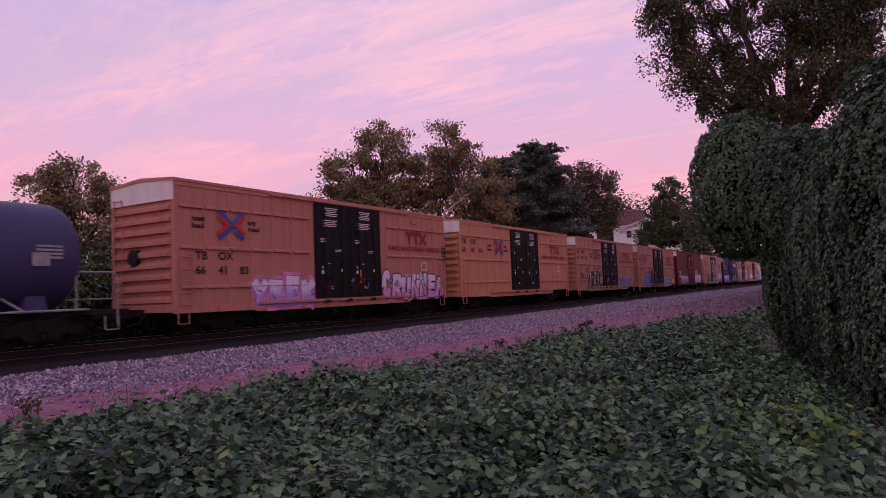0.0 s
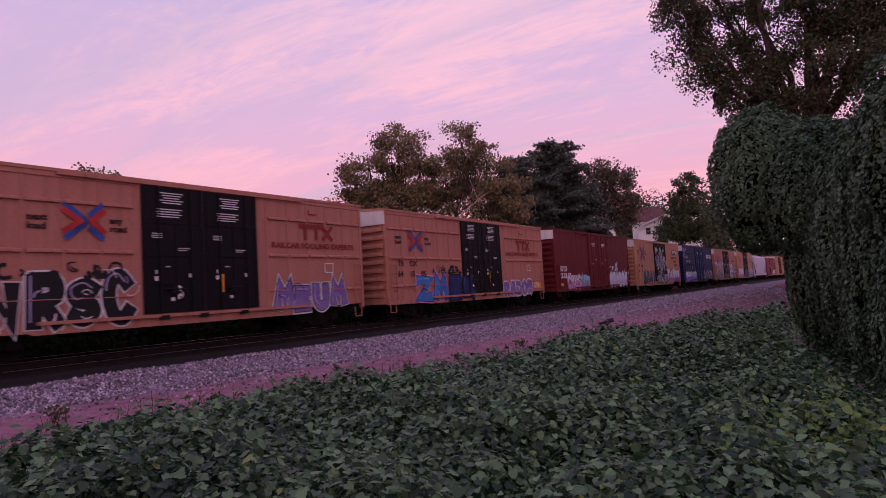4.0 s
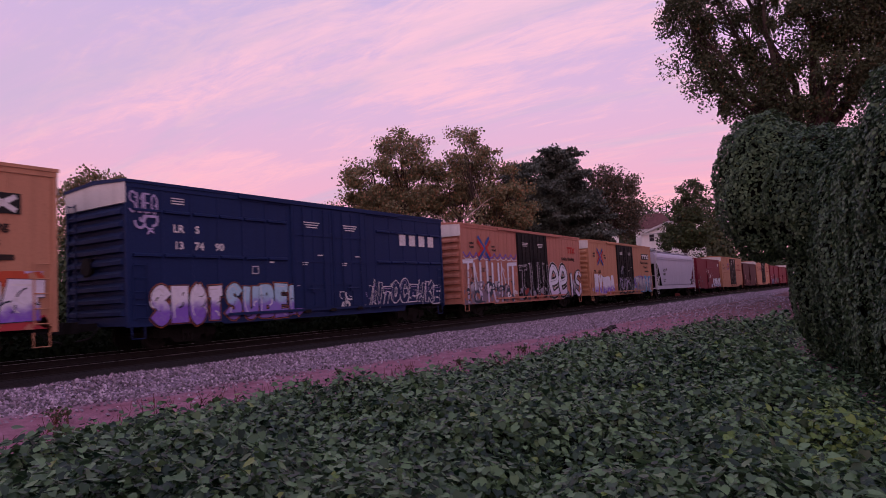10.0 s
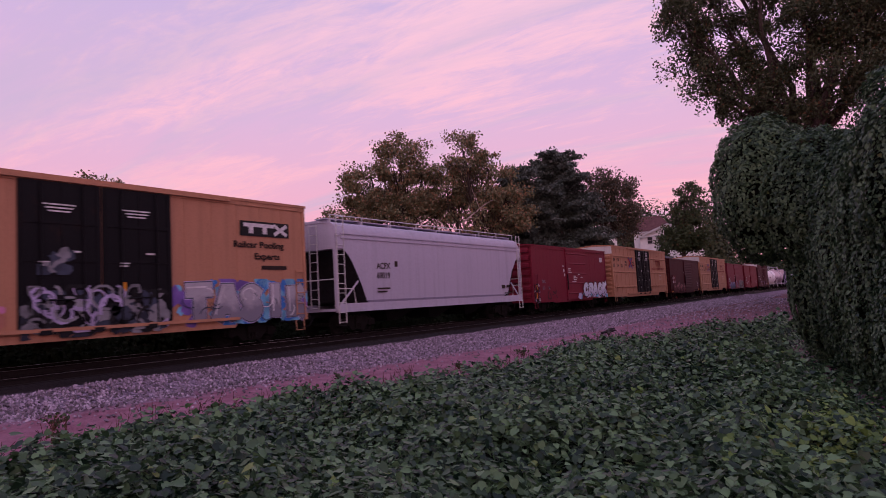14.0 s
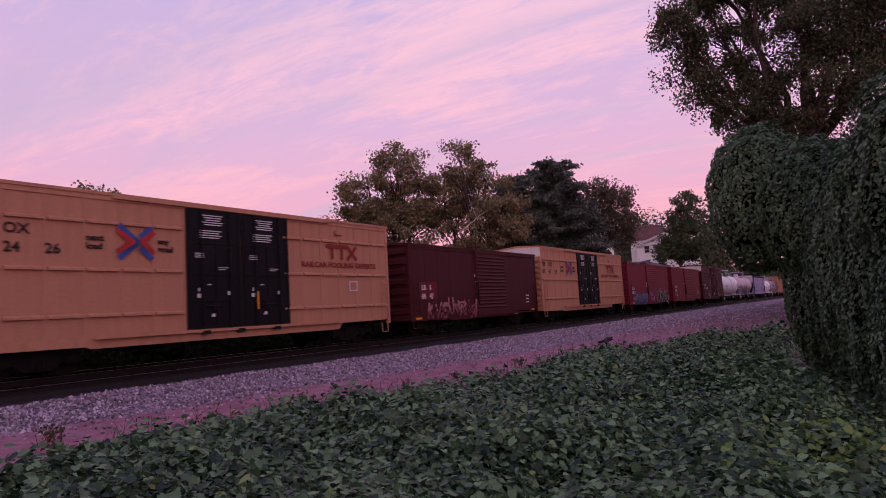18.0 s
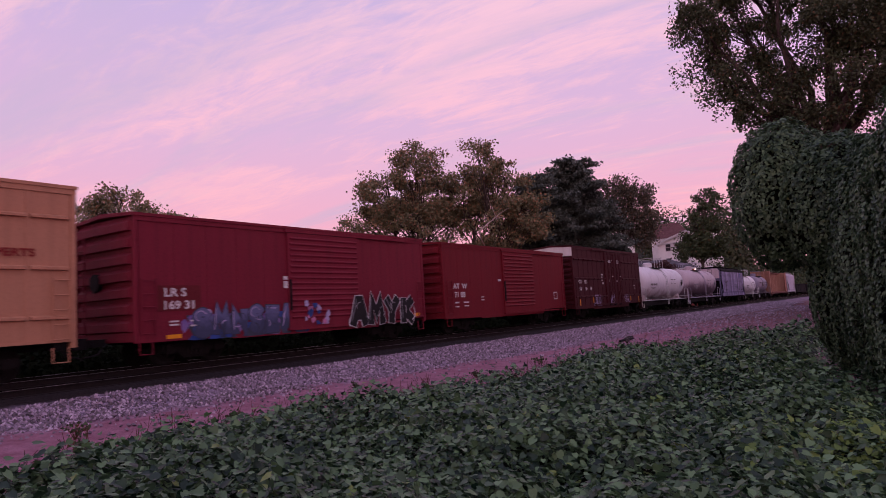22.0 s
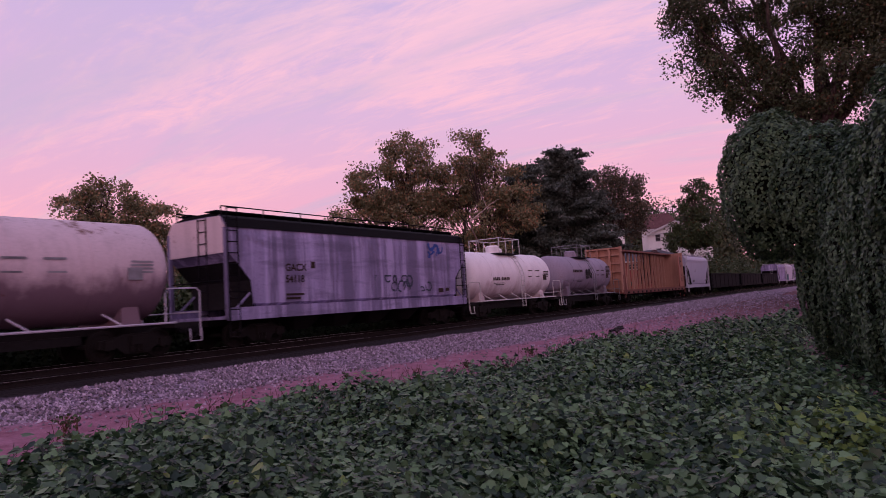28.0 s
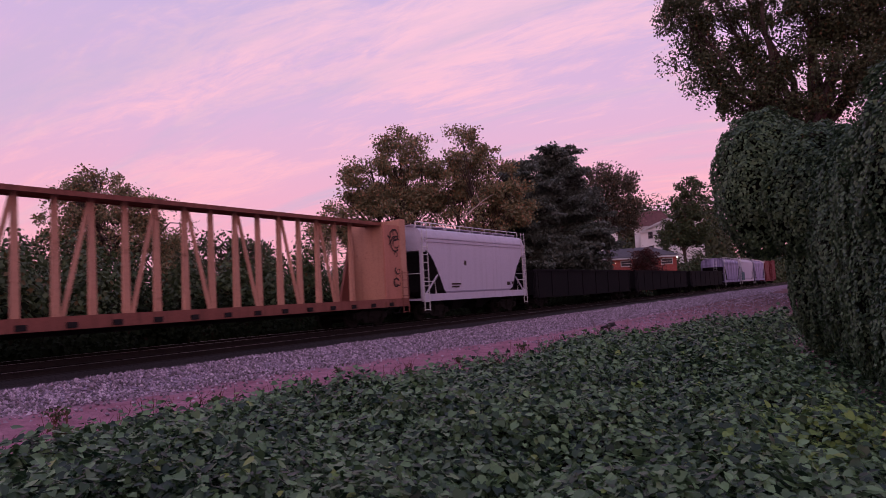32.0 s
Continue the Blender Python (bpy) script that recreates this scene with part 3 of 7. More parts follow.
def build_stones():
    """Ballast stones lying loose on the shoulder and under the track."""
    rs = np.random.RandomState(4)
    n = 40000
    x = 2 + 108 * rs.rand(n) ** 1.9
    y = 10.6 + 5.15 * np.sqrt(rs.rand(n))
    low = 14.1 - 0.10 * np.minimum(x, 26)
    keep = (y > low) | (rs.rand(n) < 0.3 * np.exp((y - low) * 1.1))
    x, y = np.append(x[keep], 22 + 70 * rs.rand(3000) ** 1.3), np.append(y[keep], 4.5 + 6.5 * np.sqrt(rs.rand(3000)))
    z = np.array([ground_z(a, b) for a, b in zip(x, y)])
    n = len(x)
    r = (0.022 + 0.030 * rs.rand(n)) * (1 + np.maximum(0, x - 30) * 0.016)
    base = np.array([(1, 0, 0), (0, 1, 0), (-1, 0, 0), (0, -1, 0), (0, 0, 1), (0, 0, -0.8)])
    V = base[None] * (0.6 + 0.7 * rs.rand(n, 6, 1)) * r[:, None, None]
    t = rs.rand(n) * 6.28
    c, s = np.cos(t)[:, None], np.sin(t)[:, None]
    V = np.stack([V[..., 0] * c - V[..., 1] * s, V[..., 0] * s + V[..., 1] * c, V[..., 2] + 0.3 * V[..., 0]], -1) + np.stack([x, y, z + r * 0.4], -1)[:, None]
    F = np.array([(0, 1, 4), (1, 2, 4), (2, 3, 4), (3, 0, 4), (1, 0, 5), (2, 1, 5), (3, 2, 5), (0, 3, 5)])
    me = bpy.data.meshes.new("ballast")
    me.from_pydata(V.reshape(-1, 3).tolist(), [], (F[None] + 6 * np.arange(n)[:, None, None]).reshape(-1, 3).tolist())
    me.materials.append(M["stone"])
    tagged(new("ballast", me), "grey crushed stone ballast spilling from the track", "ballast", kind="stuff")


build_stones()

RAIL = [(-0.075, -0.172), (0.075, -0.172), (0.075, -0.160), (0.018, -0.145), (0.010, -0.045), (0.036, -0.034), (0.036, -0.004), (0.028, 0.0), (-0.028, 0.0), (-0.036, -0.004), (-0.036, -0.034), (-0.010, -0.045), (-0.018, -0.145), (-0.075, -0.160)]


def build_track():
    track = thing("railway_track", (0, TRACK_Y, 0), "steel rails on dark creosoted sleepers in stone ballast", "railway track", kind="structure")
    for side in (-0.7535, 0.7535):
        rail = part("rail", Geo().loft([(side + a, b) for a, b in RAIL], -40, 520), M["old_rail"], track, "dark steel rail with a bright head")
        part("worn_head", Geo().box(-40, 520, side - 0.024, side + 0.024, 0.0, 0.003), M["rail"], rail, "bright worn strip on the rail's head")
    loose = part("spare_rail", Geo().loft([(a, b - 0.06) for a, b in RAIL], -30, 190), M["old_rail"], None)
    loose.location = (0, 17.15, -0.03)
    part("worn_head", Geo().box(-30, 190, -0.02, 0.02, -0.06, -0.056), M["rail"], loose, "bright worn strip on the rail's head")
    tagged(loose, "rusty spare rail lying beside the track", "rail")
    g = Geo().bevel_box(-0.115, 0.115, -1.295, 1.295, -0.36, -0.185, 0.02)
    me = g.mesh("sleeper", [M["tie"]])
    rs = random.Random(5)
    for i in range(230):
        ob = new("sleeper", me)
        ob.parent = track
        ob.location, ob.rotation_euler = (1.5 + 0.53 * i, rs.uniform(-0.06, 0.06), rs.uniform(-0.01, 0.006)), (0, 0, rs.uniform(-0.02, 0.02))
    return track


build_track()


# ---- vegetation ----
def dome(x, y, span, k):
    """Rounded tufts side by side, about span wide: 1 at their tops, 0 in the creases."""
    p = Vector((x / span + 0.35 * wave(x, y, 0.9 / span, k) + k, y / span + 0.35 * wave(x, y, 0.9 / span, k + 4) - k, 0.0))
    p.z = 0.5
    d = noise.voronoi(p)[0][0]
    return math.sqrt(max(0.0, 1 - (d / 0.85) ** 2))


def vine_top(x, y):
    """Height of the vines' leaf surface over the bank: rounded mounds with creases between them, a lip on the far side and one beside the smothered trees."""
    edge = float(np.interp(x, (2.0, 3.7, 5.0, 6.2, 8.0, 10.3, 12.2, 14.0, 16.5, 20.5, 23.0, 26.8, 29.2, 33.0, 40.0), (7.3, 8.4, 9.3, 9.5, 9.3, 8.8, 8.4, 7.5, 8.0, 8.4, 7.2, 6.2, 5.0, 3.2, 1.0)))
    edge += 0.18 * wave(x, 0.0, 0.9, 5.0) + 0.10 * wave(x, 0.0, 2.1, 5.0)
    d = edge - y
    if d <= -0.15:
        return None
    swell = 0.34 * wave(x, y, 0.30, 1.0) + 0.14 * wave(x, y, 0.75, 3.0) + 0.74 * dome(x, y, 1.25, 3.0) + 0.26 * dome(x, y, 0.46, 7.0) - 0.71
    z = -0.42 + swell - 0.05 * max(0.0, 4.5 - y)
    floor_z = ground_z(x, y)
    hem = float(np.interp(x, (3.0, 7.0, 9.8, 15.0, 20.0, 24.6, 30.0, 40.0), (-8.0, -1.6, 0.5, 1.5, 2.7, 3.1, 3.0, 2.2))) + 0.25 * wave(x, 3.0, 0.8, 2.0)
    fall = max(0.0, min(1.0, (hem - y) / 0.9))
    z += (floor_z + 0.12 - z) * fall * fall * (3 - 2 * fall)
    if y < 2.0:
        z = max(z, floor_z + 0.12)
    lip = max(0.0, min(1.0, (d + 0.15) / 1.3))
    low = -0.78
    return low + (z - low) * math.sqrt(lip)


def build_vines():
    xs, ys = [-9.0 + 0.24 * i for i in range(214)], [-9.0 + 0.22 * j for j in range(90)]
    g, at = Geo(), {}
    for j, y in enumerate(ys):
        for i, x in enumerate(xs):
            z = vine_top(x, y)
            at[i, j] = len(g.v)
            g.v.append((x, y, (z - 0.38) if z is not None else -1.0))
    for j in range(len(ys) - 1):
        for i in range(len(xs) - 1):
            g.f.append((at[i, j], at[i + 1, j], at[i + 1, j + 1], at[i, j + 1]))
            g.m.append(0)
    bed = thing("kudzu_bed", (0, 0, 0), "dense carpet of dark green kudzu vines covering the bank", "vines", kind="stuff")
    # near-black sheet below the leaves, painting in the shade between them
    part("shade_backing", g, M["under"], bed, smooth=True)
    rs = np.random.RandomState(11)
    P, N, R, Y = [], [], [], []
    done = 0
    while done < 125000:
        # shoots in rounded clumps, more of them where the camera is near
        r, t = 2.6 + 37 * rs.rand() ** 1.65, radians(rs.uniform(16, 99))
        x, y = r * math.sin(t), r * math.cos(t)
        if x < 1.0 or y < -3.0:
            continue
        z = vine_top(x, y)
        if z is None:
            continue
        if rs.rand() > 0.45 + 0.55 * (r - 3.0) / 6.0:
            continue
        zx, zy = vine_top(x + 0.05, y), vine_top(x, y - 0.05)
        tilt = np.array((-(zx - z) / 0.05 if zx is not None else 0.0, (zy - z) / 0.05 if zy is not None else 0.0, 1.0))
        tilt /= np.linalg.norm(tilt)
        n = 4
        P.append(np.array((x, y, z)) + rs.normal(0, 1, (n, 3)) * (0.045 + 0.002 * r) + tilt * rs.choice((-0.26, -0.16, -0.09, -0.03, 0.03, 0.06)))
        N.append(tilt * 0.55 + (-0.06, -0.08, 0.5) + rs.normal(0, 0.36, (n, 3)))      # turned to the light
        R += [r] * n
        old = math.exp(-((x - 9.0) ** 2 / 2.6 + (y - 0.55) ** 2 / 0.35)) + 0.7 * math.exp(-((x - 22.0) ** 2 + (y - 3.4) ** 2) / 0.25) + 0.6 * math.exp(-((x - 18.0) ** 2 + (y - 2.5) ** 2) / 0.25)
        Y += [rs.rand() < old * 0.8 or rs.rand() < 0.003] * n
        done += n
    # the rest of the bed, behind and beside the camera
    m = 0
    while m < 26000:
        x, y = rs.uniform(-9, 14), rs.uniform(-9, 9)
        r, t = math.hypot(x, y), math.degrees(math.atan2(x, y))
        z = vine_top(x, y)
        if z is None or (r > 2.6 and 16 < t < 99 and x > 1.0 and y > -3.0):
            continue
        P.append(np.array(((x, y, z + rs.uniform(-0.2, 0.06)),)))
        N.append(rs.normal(0, 0.4, (1, 3)) + (0, 0, 0.9))
        R.append(26.0)
        Y.append(False)
        m += 1
    P, N, R, Y = np.concatenate(P), np.concatenate(N), np.array(R), np.array(Y)
    Y = Y & (rs.rand(len(Y)) < 0.7)
    size = (0.044 + 0.052 * rs.rand(len(P)) ** 1.3) * (1 + 0.030 * R)
    grow("leaves", P[~Y], N[~Y], size[~Y], M["vine"], bed, droop=1.0, seed=12)
    grow("yellowing_leaves", P[Y], N[Y], size[Y], M["vine_old"], bed, droop=0.3, seed=13)["label"] = "yellow-green ageing leaves"
    # stray shoots and dry stalks on the bank's far lip
    g = Geo()
    for i in range(420):
        x = 3.5 + 34 * rs.rand() ** 1.1
        for y in np.arange(10.6, 1.0, -0.1):
            if vine_top(x, y) is not None:
                break
        z = ground_z(x, y)
        h = 0.16 + 0.42 * rs.rand()
        y += rs.uniform(-0.4, 0.5) + (rs.rand() * 5.0 * rs.rand() if x > 24 else 0)
        z = ground_z(x, y)
        lean = rs.normal(0, 0.12, 2)
        g.tube([(x, y, z), (x + lean[0] * .5, y + lean[1] * .5, z + h * .6), (x + lean[0], y + lean[1], z + h)], [0.006, 0.005, 0.003], 4)
        for k in range(rs.randint(0, 6)):
            q = rs.normal(0, 0.06, 3)
            g.tube([(x + lean[0] * .6, y + lean[1] * .6, z + h * (.5 + .4 * rs.rand())), (x + lean[0] + q[0], y + lean[1] + q[1], z + h + q[2])], 0.004, 3)
    tagged(part("dry_weeds", g, M["twig"]), "thin brown dry weeds along the vines' edge", "weeds", kind="stuff")


build_vines()


def weed(x, y, h, n, seed):
    rs = np.random.RandomState(seed)
    plant = thing("weed", (x, y, ground_z(x, y)), "dark little weed growing on the red dirt", "weed", "weeds on the dirt strip")
    g, P = Geo(), []
    for k in range(7):
        d = rs.normal(0, 0.45, 2) * h
        g.tube([(0, 0, 0), (d[0] * .5, d[1] * .5, h * .6), (d[0], d[1], h * rs.uniform(.7, 1.1))], [.008, .006, .003], 4)
        for j in range(n // 7):
            f = rs.uniform(.35, 1.05)
            P.append((d[0] * f + rs.normal(0, .04), d[1] * f + rs.normal(0, .04), h * f + rs.normal(0, .04)))
    part("stalk", g, M["twig"], plant)
    P = np.array(P)
    grow("leaves", P, rs.normal(size=P.shape) + (0, -.2, .5), 0.05 + 0.05 * rs.rand(len(P)), M["bush"], plant, 0.4, seed, "leaf")


for k_, (wx, wy, wh) in enumerate(((6.05, 11.9, .22), (12.7, 11.4, .20), (5.6, 10.9, .15), (8.4, 10.7, .14), (10.6, 10.2, .16), (16.0, 9.9, .16), (19.6, 9.7, .2), (25.0, 8.9, .22), (29.0, 7.8, .3), (31.5, 6.6, .34), (34.0, 7.4, .3), (33.0, 4.6, .45), (37.0, 5.6, .4), (41.0, 7.0, .4))):
    weed(wx, wy, wh, 70, 80 + k_)


def lumps(name, label, blobs, per_m2, size, seed):
    """A vine-smothered thicket: rounded masses with leaves hanging all over them."""
    rs = np.random.RandomState(seed)
    top = thing(name, (0, 0, 0), label, "vines", kind="stuff")
    g, P, N = Geo(), [], []
    C = np.array([b[:3] for b in blobs])
    R = np.array([b[3:] for b in blobs])
    for c, r in zip(C, R):
        # the dark inside: a near-black core, painted shade behind the leaves
        rows, cols = 12, 18
        v = []
        for i in range(rows + 1):
            for j in range(cols):
                d = Vector((math.sin(math.pi * i / rows) * math.cos(2 * math.pi * j / cols), math.sin(math.pi * i / rows) * math.sin(2 * math.pi * j / cols), math.cos(math.pi * i / rows)))
                k = (0.86 + 0.10 * noise.noise(d * 2.0 + Vector(c))) * (abs(d.x) ** 2.1 + abs(d.y) ** 2.1 + abs(d.z) ** 2.1) ** (-1 / 2.1)
                v.append((c[0] + r[0] * d.x * k, c[1] + r[1] * d.y * k, max(-1.9, c[2] + r[2] * d.z * k)))
        g.add(v, [(i * cols + j, (i + 1) * cols + j, (i + 1) * cols + (j + 1) % cols, i * cols + (j + 1) % cols) for i in range(rows) for j in range(cols)])
        n = int(per_m2 * 4 * math.pi * ((r[0] * r[1]) ** 1.6 / 3 + (r[0] * r[2]) ** 1.6 / 3 + (r[1] * r[2]) ** 1.6 / 3) ** (1 / 1.6))
        d = rs.normal(size=(n, 3))
        d /= np.linalg.norm(d, axis=1, keepdims=True)
        p4 = 2.1                 # a little boxier than a ball
        box_k = (np.abs(d) ** p4).sum(1) ** (-1 / p4)
        bump_k = box_k * np.array([1.0 + 0.09 * noise.noise(Vector(q) * 2.3 + Vector(c)) + 0.10 * noise.noise(Vector((q[0] * 6, q[1] * 6, q[2] * 3.0)) + Vector(c)) + 0.05 * noise.noise(Vector(q) * 14.0) for q in d])
        p = c + r * d * (bump_k + rs.uniform(-0.03, 0.03, n))[:, None]
        nn = np.sign(d) * np.abs(d * box_k[:, None]) ** (p4 - 1) / r
        nn /= np.linalg.norm(nn, axis=1, keepdims=True)
        inside = (np.abs((p[:, None] - C[None]) / (R[None] * 0.93)) ** p4).sum(2) < 1
        ok = (inside.sum(1) == 0) & (p[:, 2] > -1.6) & ((nn @ np.array([0.75, -0.35, -0.2])) < 0.75)
        P.append(p[ok])
        N.append(nn[ok])
    P, N = np.concatenate(P), np.concatenate(N)
    part("shade_backing", g, M["under"], top, smooth=True)
    N = N + rs.normal(0, 0.38, N.shape) + (0, 0, 0.35)
    grow("leaves", P, N, size * (0.75 + 0.6 * rs.rand(len(P))), M["ivy"], top, droop=1.3, seed=seed)
    return top


lumps("vine_covered_trees", "trees smothered under a hanging curtain of climbing vines", [
    (21.9, 2.45, 3.97, 1.5, 1.45, 2.12), (21.4, 1.1, 3.45, 1.8, 1.5, 1.9), (21.8, 1.15, 1.2, 1.4, 0.9, 2.3), (19.7, 0.05, 1.6, 2.0, 1.25, 3.2),
    (17.4, -0.55, 1.1, 2.0, 1.15, 3.3), (16.4, -2.0, 2.9, 2.2, 2.2, 3.0), (14.8, -2.5, 3.6, 1.8, 1.5, 3.0), (18.4, -0.5, 2.7, 1.8, 1.2, 1.9), (15.3, -0.85, -0.2, 1.8, 0.9, 2.2), (14.0, -1.25, 0.0, 1.6, 1.1, 2.6),
], 640, 0.076, 21)


def limb(g, a, b, r0, r1, rs, bend=0.12, n=5, sides=6):
    a, b = Vector(a), Vector(b)
    L = (b - a).length
    side = Vector((rs.normal(), rs.normal(), rs.normal() * 0.5)) * bend * L
    pts = [a.lerp(b, i / n) + side * math.sin(math.pi * i / n) * 0.6 + Vector(rs.normal(0, 0.012 * L, 3)) * (0 < i < n) for i in range(n + 1)]
    g.tube(pts, [r0 + (r1 - r0) * i / n for i in range(n + 1)], sides)
    return pts


def tree(name, label, base, lobes, leaves, size, leaf, bark, seed, trunk=0.35, shape="leaf", fill=0.62, gap=0.28, group="trees behind the track", fork_z=None):
    """A broadleaf tree: trunk, limbs to each lobe of the crown, twigs, and leaves in clumps with gaps between them. Lobes: (dx, dy, z, rx, ry, rz)."""
    rs = np.random.RandomState(seed)
    top = thing(name, base, label, "tree", group)
    g = Geo()
    zs = min(l[2] - l[5] for l in lobes)
    fork = Vector((rs.uniform(-.3, .3), rs.uniform(-.3, .3), fork_z or max(1.2, zs + 0.3)))
    limb(g, (0, 0, -0.3), fork, trunk, trunk * 0.72, rs, 0.04, 6, 9)
    tips, share = [], np.array([l[3] * l[4] * l[5] for l in lobes]) ** 0.75
    share = share / share.sum()
    for (dx, dy, z, rx, ry, rz), s in zip(lobes, share):
        c = Vector((dx, dy, z))
        spine = limb(g, fork, c + Vector((0, 0, rz * 0.45)), trunk * 0.5, 0.05, rs, 0.10, 7)
        m = max(10, int(105 * s * len(lobes) ** 0.5))
        for k in range(m):
            d = rs.normal(size=3)
            d /= np.linalg.norm(d)
            d[2] = d[2] * 0.9 + 0.1
            rad = (fill + (1 - fill) * rs.rand()) * (1 + 0.16 * noise.noise(Vector(d) * 1.7 + c))
            tip = c + Vector((d[0] * rx, d[1] * ry, d[2] * rz)) * rad
            if fork_z and noise.noise(tip * 0.55 + Vector((seed, 0, 0))) < -0.5 + gap:
                continue          # no bare twigs in the crown's gaps
            start = spine[rs.randint(4 if fork_z else 2, len(spine))]
            limb(g, start, tip, 0.034 if fork_z else 0.045, 0.010, rs, 0.2, 3, 4)
            tips.append((tip, s * len(lobes) ** 0.5 / m))
    part("trunk", g, bark, top)
    P = []
    for tip, w in tips:
        n = max(4, int(leaves / len(tips) * rs.uniform(0.5, 1.5)))
        spread = rs.uniform(0.24, 0.50) * (1 + size)
        q = np.clip(rs.normal(size=(n, 3)), -1.7, 1.7) * (spread, spread, spread * 0.7)
        P.append(np.array(tip) + q)
    P = np.concatenate(P)
    keep = np.array([noise.noise(Vector(p) * 0.55 + Vector((seed, 0, 0))) > -0.5 + gap for p in P])
    P = P[keep]
    N = rs.normal(size=P.shape) * (1, 1, 0.8) + (0, 0, 0.45)
    crown = grow("crown", P, N, size * (0.7 + 0.7 * rs.rand(len(P))), leaf, top, droop=0.6, seed=seed + 1, shape=shape)
    return top


def pine(name, label, base, height, radius, seed, leaf, count=15000):
    rs = np.random.RandomState(seed)
    top = thing(name, base, label, "tree", "trees behind the track")
    g = Geo()
    limb(g, (0, 0, -0.3), (0.2, 0, height), 0.32, 0.03, rs, 0.01, 8, 8)
    P, N = [], []
    tiers = 24
    for i in range(tiers):
        h = 0.06 + 0.94 * i / tiers
        reach = radius * min(1.0, (1.04 - h) / 0.55) ** 0.62 * rs.uniform(0.86, 1.12)
        for k in range(9):
            t = rs.rand() * 6.28
            L = reach * rs.uniform(0.65, 1.15)
            z = height * h + rs.uniform(-.4, .4)
            end = Vector((math.cos(t) * L, math.sin(t) * L, z + 0.28 * L * (h - 0.35)))
            limb(g, (0.1, 0, z), end, 0.05, 0.012, rs, 0.05, 3, 4)
            m = int(count / tiers / 9 * (0.4 + 1.4 * L / radius))
            f = rs.rand(m) ** 0.6
            q = np.array([0.1, 0, z]) + f[:, None] * (np.array(end) - (0.1, 0, z)) + rs.normal(size=(m, 3)) * (0.30, 0.30, 0.14)
            P.append(q)
            out = np.array([math.cos(t), math.sin(t), 0.4])
            N.append(rs.normal(size=(m, 3)) * 0.8 + out * 0.2 + (0, 0, 0.5))
    part("trunk", g, M["bark"], top)
    grow("crown", np.concatenate(P), np.concatenate(N), 0.26 * (0.7 + 0.8 * rs.rand(sum(len(p) for p in P))), leaf, top, droop=0.2, seed=seed, shape="leaf")
    return top


tree("sycamore_tree", "tall sycamore with thinning green and brown leaves", (47.6, 34.5, -0.8), [(-0.3, -0.4, 14.2, 2.6, 2.6, 2.6), (-2.0, 1.6, 12.0, 2.8, 2.8, 2.6), (1.2, -1.6, 11.6, 2.8, 2.8, 3.0), (-2.8, 3.6, 9.4, 2.5, 2.6, 2.6), (-0.2, 0.6, 8.4, 3.6, 3.6, 3.2), (-3.2, 5.4, 7.4, 2.2, 2.4, 2.2)], 44000, 0.21, M["leaf_a"], M["bark"], 31, 0.42)
tree("sycamore_tree", "tall sycamore with a bare pale limb and browning leaves", (50.6, 29.4, -0.8), [(-0.2, 0.1, 14.2, 2.2, 2.2, 2.5), (1.2, -1.6, 12.4, 2.3, 2.3, 2.4), (-0.8, 1.8, 11.8, 2.4, 2.4, 2.6), (0.5, -0.4, 9.0, 3.4, 3.4, 3.4), (1.8, -2.8, 9.4, 2.6, 2.6, 2.6), (0, 0, 5.4, 3.2, 3.4, 2.6)], 44000, 0.21, M["leaf_a"], M["bark"], 32, 0.42)
pine("pine_tree", "broad dark green pine tree", (63.4, 26.3, -0.8), 16.6, 5.6, 41, M["needle"], 60000)
pine("pine_tree", "dark green pine tree beside a larger one", (58.6, 28.0, -0.8), 14.8, 4.2, 42, M["needle"], 36000)
pine("pine_tree", "dark green pine tree behind the others", (67.0, 26.8, -0.8), 14.4, 3.6, 43, M["needle"], 30000)
tree("elm_tree", "thinly leaved tree beside the pines", (75.0, 25.4, -0.6), [(0.6, -1.6, 9.0, 1.8, 1.8, 1.6), (0, 0.6, 14.4, 2.4, 2.6, 2.0), (0.4, -1.2, 13.0, 2.2, 2.4, 2.2), (0, 0.8, 11.6, 2.8, 2.8, 2.2), (0.5, -2.2, 10.6, 2.0, 2.2, 1.8)], 16000, 0.22, M["leaf_c"], M["bark"], 33, 0.3, gap=0.2)
tree("broadleaf_tree", "slender dark green tree near the houses", (113.5, 25.4, -0.9), [(0, -0.4, 10.4, 3.6, 3.6, 3.2), (0, -0.8, 14.2, 2.8, 2.8, 3.0), (0, -1.3, 17.2, 1.7, 1.8, 2.4), (0, 2.2, 9.4, 2.4, 2.2, 2.6), (0, -2.4, 10.0, 2.2, 2.0, 2.8)], 17000, 0.34, M["bush"], M["bark"], 34, 0.3)
tree("sycamore_tree", "round-topped sycamore with browning leaves", (29.8, 51.0, 0.1), [(0, 0, 10.6, 2.6, 2.6, 2.0), (-1.6, 1.4, 9.4, 2.4, 2.4, 2.2), (2.4, -1.2, 9.2, 2.4, 2.4, 2.0), (0.4, 0, 7.4, 3.6, 3.4, 2.6), (4.4, -2.4, 7.6, 1.6, 1.6, 1.6), (-2.2, 1.4, 5.8, 2.6, 2.6, 2.6), (3.0, -1.4, 5.4, 2.8, 2.8, 2.6)], 30000, 0.21, M["leaf_a"], M["bark"], 35, 0.36)
